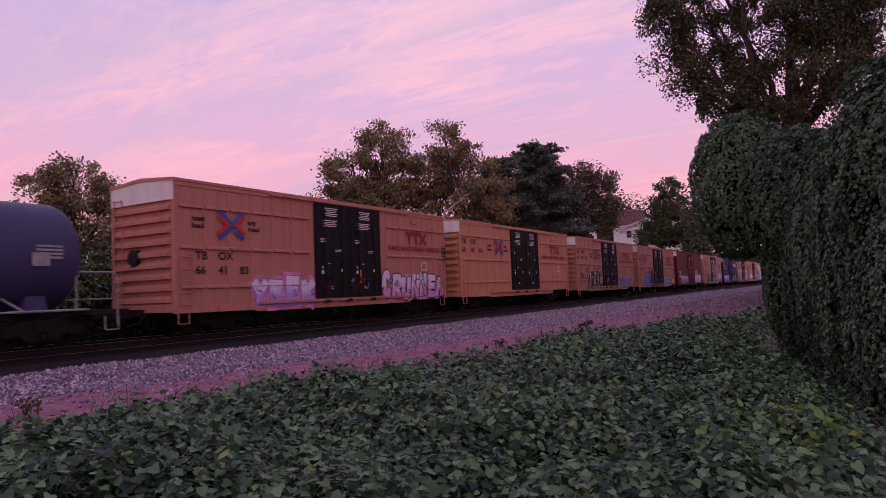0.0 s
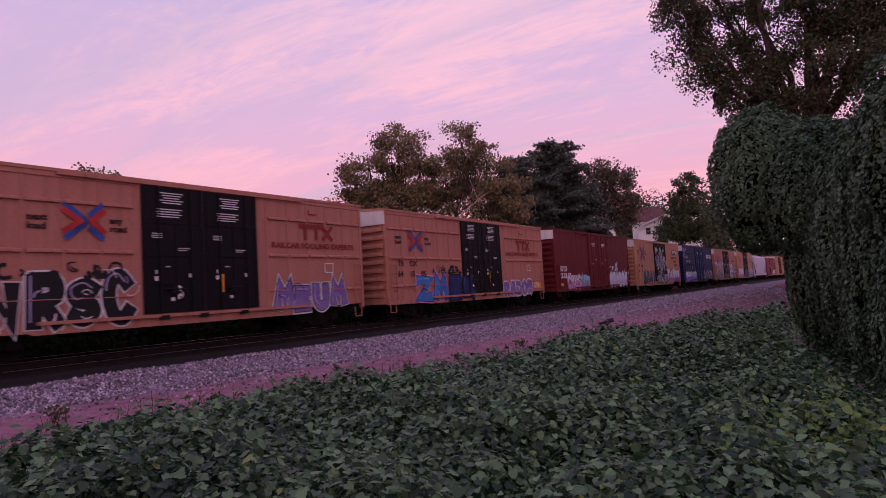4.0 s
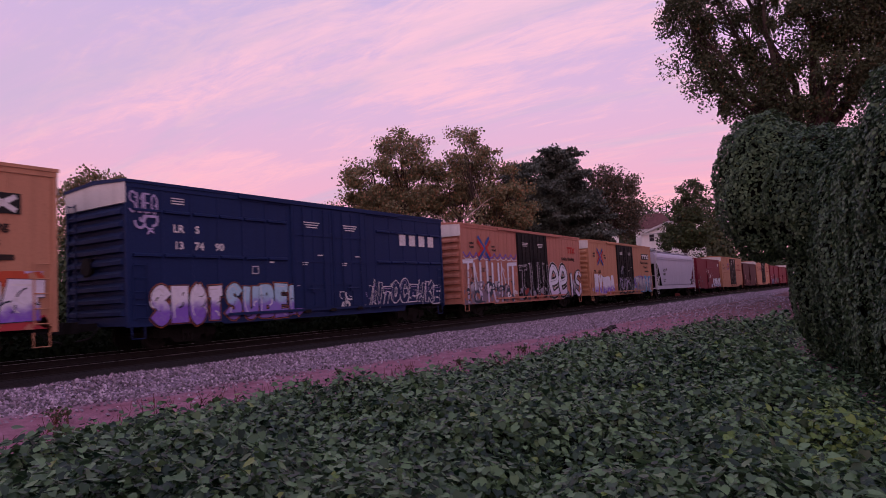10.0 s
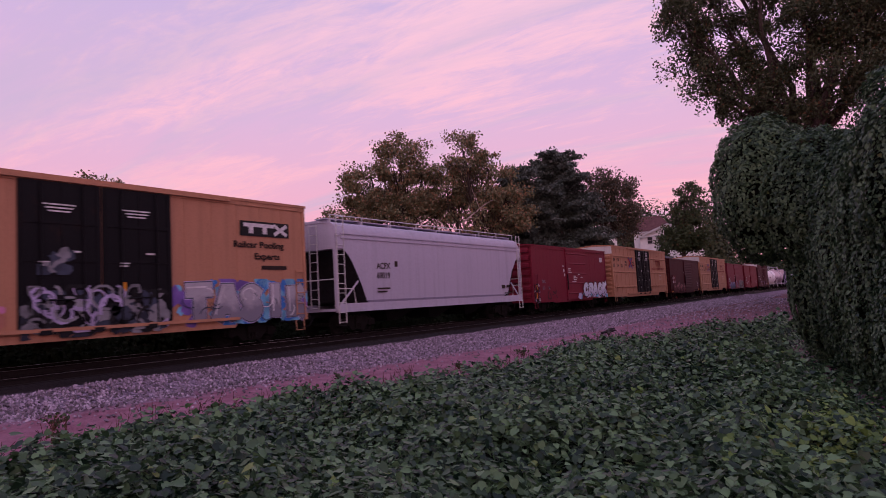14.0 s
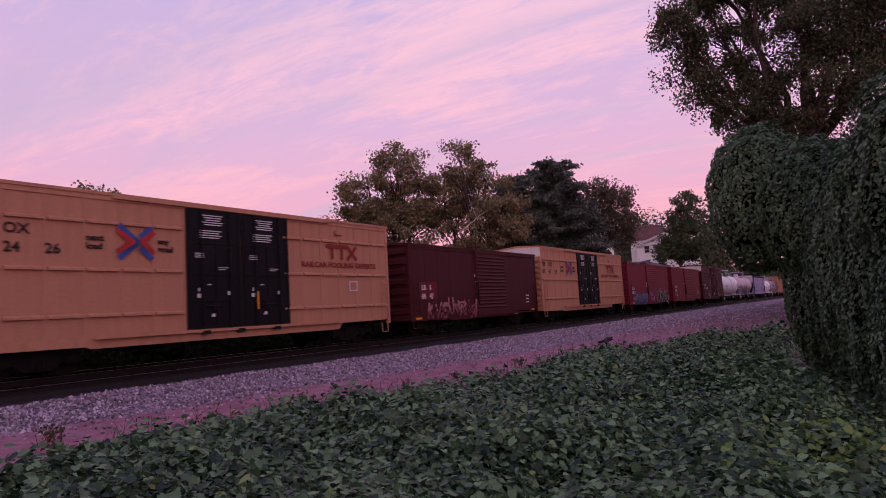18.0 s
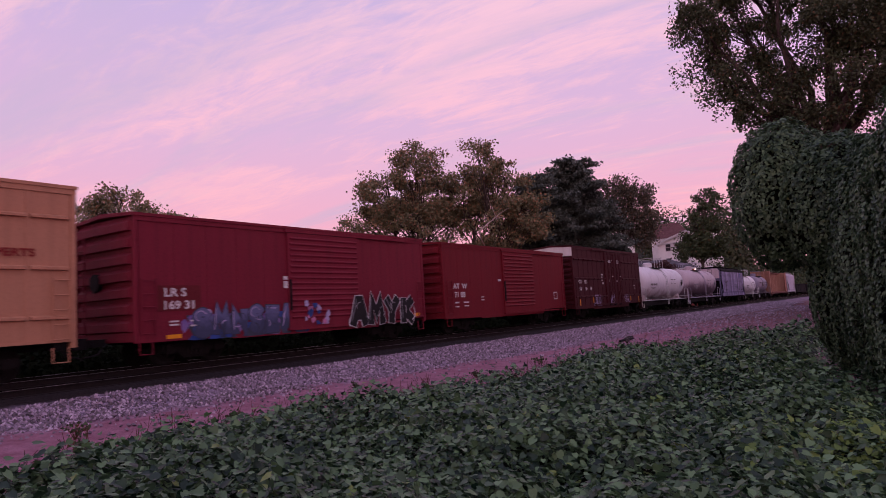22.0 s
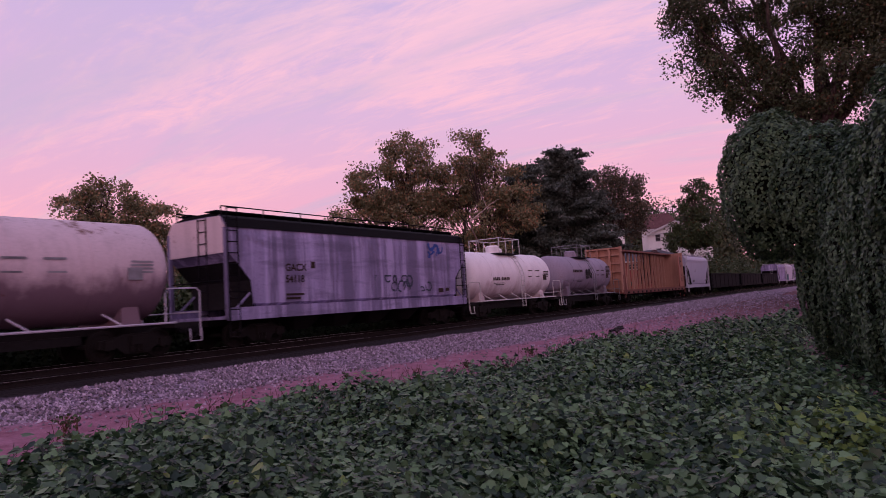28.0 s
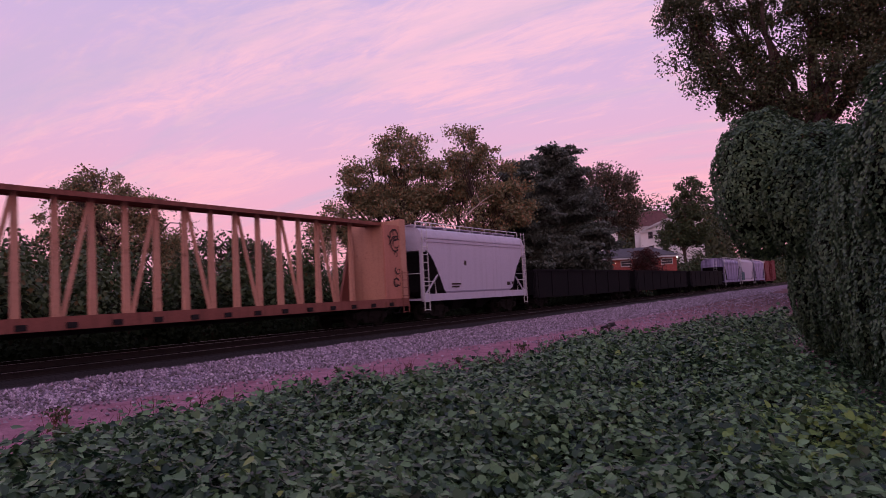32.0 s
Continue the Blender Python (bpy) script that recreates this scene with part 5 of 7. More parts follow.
def haze(car, x0, x1, z0, z1, n, seed, mats, label, y=SIDE, size=0.3):
    """Blots of old, painted-over spray: uneven rounded patches."""
    rs = random.Random(seed)
    g = Geo()
    for i in range(n):
        cx, cz, r = rs.uniform(x0, x1), rs.uniform(z0, z1), size * rs.uniform(0.4, 1.2)
        m = 11
        ring = [(cx + r * rs.uniform(0.6, 1.2) * math.cos(6.2832 * k / m), cz + r * 0.9 * rs.uniform(0.5, 1.3) * math.sin(6.2832 * k / m)) for k in range(m)]
        ring = [(min(x1, max(x0, a)), min(z1, max(z0, b))) for a, b in ring]
        g.prism(ring, y - 0.0005 - 0.0004 * (i % 12), y - 0.0015 - 0.0004 * (i % 12), rs.randrange(len(mats)))
    part("graffiti_patch", g, [M[m] for m in mats], car, label)["kind"] = "stuff"


def scrawl(car, x0, x1, z0, z1, n, seed, mat, label, y=SIDE, w=0.05, mats=None):
    """Loose looping tag lines and curls."""
    rs = random.Random(seed)
    g = Geo()
    for i in range(n):
        cx, cz = rs.uniform(x0, x1), rs.uniform(z0, z1)
        r, a, turn = rs.uniform(0.12, 0.5) * min(1.0, (z1 - z0) / 1.6 + .3), rs.uniform(0, 6.28), rs.choice((-1, 1)) * rs.uniform(1.5, 5.5)
        pts = []
        for k in range(8):
            t = a + turn * k / 7
            rr = r * (1 - 0.4 * k / 7)
            pts.append((min(x1, max(x0, cx + rr * math.cos(t))), min(z1, max(z0, cz + rr * math.sin(t)))))
        g.stroke(pts, w * rs.uniform(0.6, 1.8), y - 0.004 - 0.0012 * (i % 9), rs.randrange(len(mats)) if mats else 0)
    part("graffiti", g, [M[m] for m in mats] if mats else M[mat], car, label)


def mural(car, x0, x1, z0, z1, seed, label, y):
    """A big sprayed line drawing: pale rounded shapes nested on black, with dark inner lines, leaning on a middle axis."""
    rs = random.Random(seed)
    g = Geo()
    w, h, cx = x1 - x0, z1 - z0, (x0 + x1) / 2

    def disc(x, z, rx, rz, m, d):
        n = 18
        g.prism([(x + rx * math.cos(6.2832 * k / n), z + rz * math.sin(6.2832 * k / n)) for k in range(n)], y - d, y - d - 0.004, m)
    def ring(x, z, rx, rz, wd, m, d, a0=0.0, a1=6.2832):
        n = 16
        g.stroke([(x + rx * math.cos(a0 + (a1 - a0) * k / n), z + rz * math.sin(a0 + (a1 - a0) * k / n)) for k in range(n + 1)], wd, y - d, m)
    lay = 0
    for x, z, r in ((0, .60, .30), (-.02, .84, .14), (-.36, .84, .13), (-.34, .62, .17), (-.30, .46, .15), (.27, .62, .14), (.24, .44, .14), (0, .36, .14), (-.30, .13, .19), (.28, .12, .18), (0, .10, .17), (.36, .54, .12), (-.14, .22, .11), (.13, .23, .11)):
        px, pz, rr = cx + x * w, z0 + z * h, r * h * .82
        d = .004 + .003 * (lay % 3)
        lay += 1
        rz = min(rr, z * h * .92)
        disc(px, pz, rr * 1.10, rz, 0, d)
        disc(px, pz, rr * .98, rz * .88, 1 + rs.randrange(2), d + .005)
        ring(px, pz, rr * .70, rr * .58, .075, 0, d + .012, rs.uniform(0, 3), rs.uniform(4, 6.2))
        ring(px + rr * .2, pz - rr * .1, rr * .36, rr * .30, .06, 0, d + .014, rs.uniform(0, 3), rs.uniform(3.6, 6.2))
        for k in range(4):
            a = rs.uniform(0, 6.28)
            ring(px + rr * .5 * math.cos(a), pz + rr * .45 * math.sin(a), rr * .42, rr * .36, .05, rs.choice((0, 0, 3, 2)), d + .018 + .001 * k, a, a + rs.uniform(1.2, 2.6))
    for k in range(16):           # feet and ground strokes
        z = z0 + h * rs.uniform(.01, .20)
        x = rs.uniform(x0, x1 - .9)
        g.stroke([(x, z), (x + .3, z + .14), (x + .6, z + .12), (x + .9, z + .0)], .06, y - .036, rs.choice((1, 1, 2, 0)))
    g.stroke([(cx + .22 * w, z0 + .60 * h), (cx + .48 * w, z0 + .54 * h), (cx + .22 * w, z0 + .46 * h)], .11, y - .034, 1)
    for k in range(70):           # knots of dark and pale lines all over it
        a, r = rs.uniform(0, 6.28), rs.uniform(.10, .34)
        px, pz = cx + w * .42 * rs.uniform(-1, 1), z0 + h * rs.uniform(.06, .88)
        if abs(px - cx) / (.5 * w) + abs(pz - z0 - .5 * h) / (.62 * h) < 1.05:
            ring(px, pz, r, r * rs.uniform(.6, 1.5), rs.uniform(.03, .075), rs.choice((0, 0, 0, 1, 3)), .040 + .0025 * (k % 8), a, a + rs.uniform(1.4, 3.6))
    for k in range(9):            # spokes out of the middle
        a = .5 + k * .28
        g.stroke([(cx + .3 * math.cos(a), z0 + .62 * h + .3 * math.sin(a)), (cx + 1.0 * math.cos(a), z0 + .62 * h + 1.15 * math.sin(a))], .05, y - .062, k % 2)
    for sx in (-.16, .12):        # small crescents above
        ring(cx + sx * w, z0 + .97 * h, .10, .07, .05, 1, .036, 0, 3.2)
    part("graffiti", g, [M["g_black"], M["g_white"], M["g_lilac"], M["g_grey"]], car, label)


def bars(car, rows, mat, y, name="lettering"):
    """Lines of small print as plain bars: (x, z, width, height)."""
    first = None
    for x, z, w, h in rows:
        ob = part(name, Geo().box(x, x + w, y - 0.004, y, z, z + h), mat, car)
        first = first or ob
    return first


def logo_x(car, x, z, w, h, y):
    g, r = Geo(), Geo()
    p = lambda a, b: (x + a * w, z + b * h)
    t = w * 0.135
    g.stroke([p(0.06, 0.98), p(0.55, 0.52), p(0.55, 0.46), p(0.06, 0.02)], t, y - .002, 0)
    r.stroke([p(0.02, 0.80), p(0.40, 0.50), p(0.02, 0.20)], t, y - .009)
    g.stroke([p(0.95, 0.98), p(0.66, 0.70)], t, y - .002, 0)
    g.stroke([p(0.66, 0.30), p(0.95, 0.02)], t, y - .002, 0)
    r.stroke([p(1.0, 0.82), p(0.70, 0.52), p(1.0, 0.20)], t, y - .009)
    part("emblem", g, M["g_blue"], car, "blue crossed arrow of the emblem")
    part("emblem", r, M["g_red"], car, "red arrowheads of the emblem")


def car_base(name, label, x0, L, category="railcar"):
    car = thing(name, (x0, TRACK_Y, 0), label, category, "freight train")
    CARS.append((car, x0))
    return car


def boxcar(x0, L, label, body, top=5.08, style="rail", door="black", cap="white", ends=None, marks=("TB OX", "66 41 83"), d0=6.45, d1=10.85, ink="ink", low=False, corr=15, sprayed=()):
    car = car_base("boxcar", label, x0, L)
    B, E, tall = M[body], M[ends or body], top > 4.8
    zt = top - 0.10
    # shell, with a hollow on the near side under the panels
    part("body", Geo().box(0.12, L - 0.12, -HALF, HALF, 0.98, zt), B, car)
    # the side sill steps down between the trucks
    sill = [(0, 1.0), (0, .76), (3.3, .74), (3.42, .68), (L - 3.4, .68), (L - 3.2, .92), (L, .94), (L, 1.0)]
    for y0, y1 in ((SIDE, SIDE + 0.05), (-SIDE - 0.05, -SIDE)):
        part("side_sill", Geo().prism(sill[::-1], y0, y1), B, car)
    for sgn, nm in ((-1, "side_panel"), (1, "side_panel")):
        yo, yi = (SIDE + 0.02, -HALF) if sgn < 0 else (HALF, -SIDE - 0.02)
        n = 16 if style == "rail" else 16 if style == "seam" else 12
        step = (L - 0.32) / n
        sheet = Geo().bevel_box(0.002, step - 0.002, yo, yi, 1.0, zt, 0.004).mesh("side_panel", [B])
        rib = Geo().add([(q, w, e) for q in (.06, step - .06) for w, e in ((yo, -.06), (yo + sgn * .085, -.04), (yo + sgn * .085, .02), (yo, .065))], [(0, 1, 2, 3), (7, 6, 5, 4), (0, 4, 5, 1), (1, 5, 6, 2), (2, 6, 7, 3)]).mesh("stiffener", [B])
        slim = Geo().box(.06, step - .06, min(yo, yo + sgn * .05), max(yo, yo + sgn * .05), -.012, .012).mesh("stiffener", [B])
        seam = Geo().box(-.025, .025, min(yo, yo + sgn * .008), max(yo, yo + sgn * .008), 1.0, zt).mesh("seam", [B])
        post = Geo().bevel_box(-.055, .055, min(yo, yo + sgn * .018), max(yo, yo + sgn * .018), 1.0, zt, .006).mesh("side_post", [B])
        for k in range(n):        # pressed sheets, each with its own edges
            ob = new(nm, sheet)
            ob.parent, ob.location = car, (0.16 + step * k, 0, 0)
            if style == "rail" and not (d0 - .1 < 0.16 + step * (k + .5) < d1 + .1):
                for z in (4.18, 2.85, 1.58):
                    ob = new("stiffener", slim if z < 2 and any(a < 0.16 + step * (k + .5) < b for a, b in sprayed) else rib)
                    ob.parent, ob.location = car, (0.16 + step * k, 0, z)
                ob = new("side_post", post)
                ob.parent, ob.location = car, (0.16 + step * k, 0, 0)
            if style == "seam":
                ob = new("seam", seam)
                ob.parent, ob.location = car, (0.16 + step * k, 0, 0)
    part("side_rail", Geo().box(0, L, SIDE - 0.012, SIDE + 0.06, zt - 0.16, zt).box(0, L, -SIDE - 0.06, -SIDE + 0.012, zt - 0.16, zt), B, car)
    for x in (0, L - 0.14):       # corner posts
        for y0, y1 in ((SIDE - .008, SIDE + .12), (-SIDE - .12, -SIDE + .008)):
            part("corner_post", Geo().bevel_box(x, x + 0.14, y0, y1, 0.78, zt, 0.02), B, car)
    # roof: shallow pitch, pressed ribs across, overhanging lip
    g = Geo().loft([(-1.64, zt - .02), (-1.64, zt + .07), (0, zt + .20), (1.64, zt + .07), (1.64, zt - .02), (0, zt + .08)], -0.04, L + 0.04)
    for k in range(int(L / 1.05)):
        x = 0.6 + 1.05 * k
        g.add([(x, -1.6, zt + .07), (x + .12, -1.6, zt + .07), (x + .12, 0, zt + .235), (x, 0, zt + .235), (x + .12, 1.6, zt + .07), (x, 1.6, zt + .07)], [(0, 1, 2, 3), (3, 2, 4, 5), (0, 3, 5), (1, 4, 2)])
    part("roof", g, B, car)
    # ends: deep pressed ribs
    capz = zt - (0.62 if cap else 0.0)
    nr = 9 if tall else 7
    for x, s in ((0.12, -1), (L - 0.12, 1)):
        for k in range(nr):
            g = Geo()
            a, b = 1.05 + (capz - 1.05) * k / nr, 1.05 + (capz - 1.05) * (k + 1) / nr
            g.add([(x, -1.46, a + .03), (x, -1.46, b - .05), (x, 1.46, b - .05), (x, 1.46, a + .03), (x + s * .17, -1.38, a + .06), (x + s * .17, -1.38, b - .20), (x + s * .17, 1.38, b - .20), (x + s * .17, 1.38, a + .06)],
                  [(4, 5, 6, 7), (0, 1, 5, 4), (1, 2, 6, 5), (2, 3, 7, 6), (3, 0, 4, 7)] if s > 0 else [(7, 6, 5, 4), (4, 5, 1, 0), (5, 6, 2, 1), (6, 7, 3, 2), (7, 4, 0, 3)])
            part("end_rib", g, E, car)
        g = Geo()
        g.box(min(x, x + s * .03), max(x, x + s * .03), -1.5, 1.5, 1.0, zt)
        g.box(min(x, x + s * .12), max(x, x + s * .12), -1.5, 1.5, 0.80, 1.06)
        part("end_wall", g, E, car)
        if cap:
            part("end_cap", Geo().add([(x + s * .04, -1.6, capz), (x + s * .04, 1.6, capz), (x + s * .04, 1.6, zt + .04), (x + s * .04, 0, zt + .19), (x + s * .04, -1.6, zt + .04)] + [(x + s * .13, -1.6, capz), (x + s * .13, 1.6, capz), (x + s * .13, 1.6, zt + .04), (x + s * .13, 0, zt + .19), (x + s * .13, -1.6, zt + .04)],
                 [(0, 1, 2, 3, 4), (9, 8, 7, 6, 5), (0, 5, 6, 1), (4, 9, 5, 0), (1, 6, 7, 2), (3, 8, 9, 4), (2, 7, 8, 3)]), M[cap], car, "white upper end panel")
    ladder(car, -0.06, 0.95, 1.0, zt - 0.4, E, along="y", name="end_ladder")
    part("brake_wheel", Geo().lathe_x([(-.10, .02), (-.09, .27), (-.06, .27), (-.05, .02)], .35, 2.6, 16), M["near_black"], car)
    part("brake_housing", Geo().bevel_box(-.06, .10, .18, .52, 2.3, 2.85, .03), M["near_black"], car)
    ladder(car, 0.2, SIDE - 0.07, 0.95, 2.6, B)
    ladder(car, L - 0.62, SIDE - 0.07, 0.95, 2.6, B)
    stirrup(car, 0.16, B)
    stirrup(car, L - 0.6, B)
    # doors
    D = M[door]
    if style == "fifty":
        dr = part("sliding_door", Geo().box(d0, d1, SIDE - 0.06, SIDE + 0.02, 0.86, zt - 0.16), D, car)
        for k in range(corr):
            g = Geo()
            z = 1.25 + (zt - 0.36 - 1.25) * k / (corr - 1)
            g.add([(q, w, z + e) for q in (d0 + .12, d1 - .12) for w, e in ((SIDE - .06, -.06), (SIDE - .10, 0.0), (SIDE - .06, .06))], [(0, 1, 2), (5, 4, 3), (0, 3, 4, 1), (1, 4, 5, 2)])
            part("corrugation", g, D, dr)
        part("door_track", Geo().box(d0 - .1, min(L - .4, d1 + 3.2), SIDE - .11, SIDE - .02, .80, .88), B, car)
        part("door_track", Geo().box(d0 - .1, min(L - .4, d1 + 3.2), SIDE - .09, SIDE - .01, zt - .15, zt - .04), B, car)
        part("handle", Geo().box(d0 + .04, d0 + .09, SIDE - .13, SIDE - .06, 1.5, 2.6), M["near_black"], dr)
    elif door:
        mid = (d0 + d1) / 2
        for a, b in ((d0, mid), (mid, d1)):
            dr = part("plug_door", Geo().bevel_box(a + .02, b - .02, SIDE - 0.05, SIDE + 0.02, 1.04, zt - 0.12, .02), D, car)
            for z in (1.9, 2.75, 3.75):
                part("door_rib", Geo().box(a + .08, b - .08, SIDE - .075, SIDE - .05, z, z + .09), D, dr)
            for x in (a + .1, (a + b) / 2, b - .18):
                part("door_post", Geo().box(x, x + .08, SIDE - .07, SIDE - .05, 1.1, zt - .2), D, dr)
            for x in (a + .55, b - .55):
                part("locking_rod", Geo().tube([(x, SIDE - .10, .98), (x, SIDE - .10, zt - .14)], .025, 6), D, dr)
            part("handle", Geo().tube([(a + .7, SIDE - .13, 1.75), (a + 1.4, SIDE - .13, 1.75)], .025, 6).bevel_box(a + .9, a + 1.15, SIDE - .13, SIDE - .06, 1.62, 1.88, .03), D, dr)
            if style == "seam" or door in ("navy", "maroon2"):
                bars(dr, [(a + .60 + .07 * k, 4.24 - .09 * k, .86 - .14 * k, .04) for k in range(3)] + [(a + 1.3, 3.0, .28, .05), (a + .5, 2.72, .3, .04), (a + .5, 2.64, .24, .04)], M["pale"], SIDE - .079)
            else:
                bars(dr, [(a + .62 + .06 * (k % 3), 4.66 - .075 * k, .78 - .12 * (k % 3), .032) for k in range(5)] + [(a + .5, 4.16 - .075 * k, .85 - .1 * (k % 2), .032) for k in range(4) if tall] + [(a + .3, 3.42 - .06 * k, .34, .025) for k in range(3)] + [(a + 1.2, 2.98 - .06 * k, .40 - .1 * k, .025) for k in range(2)] + [(a + .36, 2.02, .12, .13), (a + .40, 2.22, .05, .12), (a + 1.55, 2.1, .08, .12), (a + .9, 1.4, .12, .10), (a + .75, 2.42, .16, .03)], M["pale"], SIDE - .079)
        if door == "black":
            part("reflector", Geo().box(d0 + 2.75, d0 + 2.87, SIDE - .085, SIDE - .078, 1.6, 2.2), M["amber"], car)
        part("door_track", Geo().box(3.5, L - 3.3, SIDE - .13, SIDE - .01, .93, 1.02), B, car)
        part("door_track", Geo().box(d0 - 2.4, d1 + 2.2, SIDE - .10, SIDE - .01, zt - .10, zt - .01), B, car)
        for x in (d0 + .5, d1 - .9, mid - .3):
            part("door_roller", Geo().box(x, x + .3, SIDE - .14, SIDE - .04, .86, .98), M["near_black"], car)
    part("underframe", Geo().box(.3, L - .3, -.22, .22, .72, .98).box(.1, .5, -1.4, 1.4, .8, .98).box(L - .5, L - .1, -1.4, 1.4, .8, .98).tube([(5.2, .5, .7), (6.6, .5, .7)], .2, 8).box(7.5, 8.1, -.8, -.3, .5, .9), M["near_black"], car)
    trucks(car, L, 2.3)
    couplers(car, L)
    yl = SIDE - .003
    I = M[ink]

    def spaced(text, x, z, size, gap, y):
        for k, word in enumerate(text.split()):
            words("reporting_mark", word, x + gap * k, z, size, I, car, y, 1.1)
    if marks:
        if style == "rail":
            if low:
                spaced(marks[0], .82, 2.48, .27, .92, yl)
                spaced(marks[1], .82, 2.00, .27, .92, yl)
                words("slogan", "next\nload", .70, 3.74, .17, I, car, yl, 1.2)
                words("slogan", "any\nroad", 3.06, 3.74, .17, I, car, yl, 1.2)
                logo_x(car, 1.72, 3.2, 1.12, 0.92, yl - .03)
            else:
                spaced(marks[0], .22, 3.74, .27, 1.0, yl)
                spaced(marks[1], .22, 3.26, .27, 1.0, yl)
                words("slogan", "next\nload", 3.3, 3.66, .17, I, car, yl, 1.2)
                words("slogan", "any\nroad", 5.5, 3.66, .17, I, car, yl, 1.2)
                logo_x(car, 4.2, 3.2, 1.12, 0.95, yl - .03)
            t = M["brown"]
            bars(car, [(12.9, 3.90, 1.25, .16), (13.16, 3.46, .15, .44), (13.74, 3.46, .15, .44)], t, yl - .02, "company_emblem")
            part("company_emblem", Geo().stroke([(14.16, 4.0), (14.68, 3.5)], .15, yl - .025).stroke([(14.68, 4.0), (14.16, 3.5)], .15, yl - .033), t, car)
            words("slogan", "RAILCAR POOLING EXPERTS", 11.5, 3.14, .20, M["brown"], car, yl - .02, 1.26)
            bars(car, [(13.4, 4.42, .06, .2), (13.4, 4.42, .45, .05)], t, yl - .03)
            bars(car, [(14.2, 2.55, .5, .04), (14.2, 2.2, .5, .04), (14.2, 2.2, .04, .38), (14.66, 2.2, .04, .38)], M["pale"], yl - .02)
        else:
            spaced(marks[0], .92, 2.46, .25, .92, yl - .02)
            spaced(marks[1], .92, 2.00, .25, .92, yl - .02)
            words("slogan", "next\nload", .85, 3.95, .15, I, car, yl - .02, 1.25)
            words("slogan", "any\nroad", 3.3, 3.85, .15, I, car, yl - .02, 1.25)
            logo_x(car, 1.72, 3.12, 1.34, 1.28, yl - .02)
    return car


def small_marks(car, rows, y=SIDE + .012 - .02):
    bars(car, rows, M["pale"], y, "stencil")


def tbox_b_logo(car):
    """The dark panel with pale block shapes and the slogan under it."""
    y = SIDE - .008
    part("company_emblem", Geo().box(13.5, 15.75, y - .004, y, 3.78, 4.3), M["g_black"], car, "black panel with white block shapes")
    bars(car, [(13.66, 4.1, 1.36, .13), (13.88, 3.87, .2, .23), (14.5, 3.87, .2, .23)], M["pale"], y - .005, "company_emblem")
    part("company_emblem", Geo().stroke([(15.05, 4.2), (15.6, 3.88)], .13, y - .005).stroke([(15.6, 4.2), (15.05, 3.88)], .13, y - .012), M["pale"], car)
    words("slogan", "Railcar Pooling", 13.2, 3.38, .22, M["ink"], car, y, 1.25)
    words("slogan", "Experts", 14.1, 2.98, .22, M["ink"], car, y, 1.25)
    bars(car, [(14.4, 2.62, 1.2, .14)], M["ink"], y)


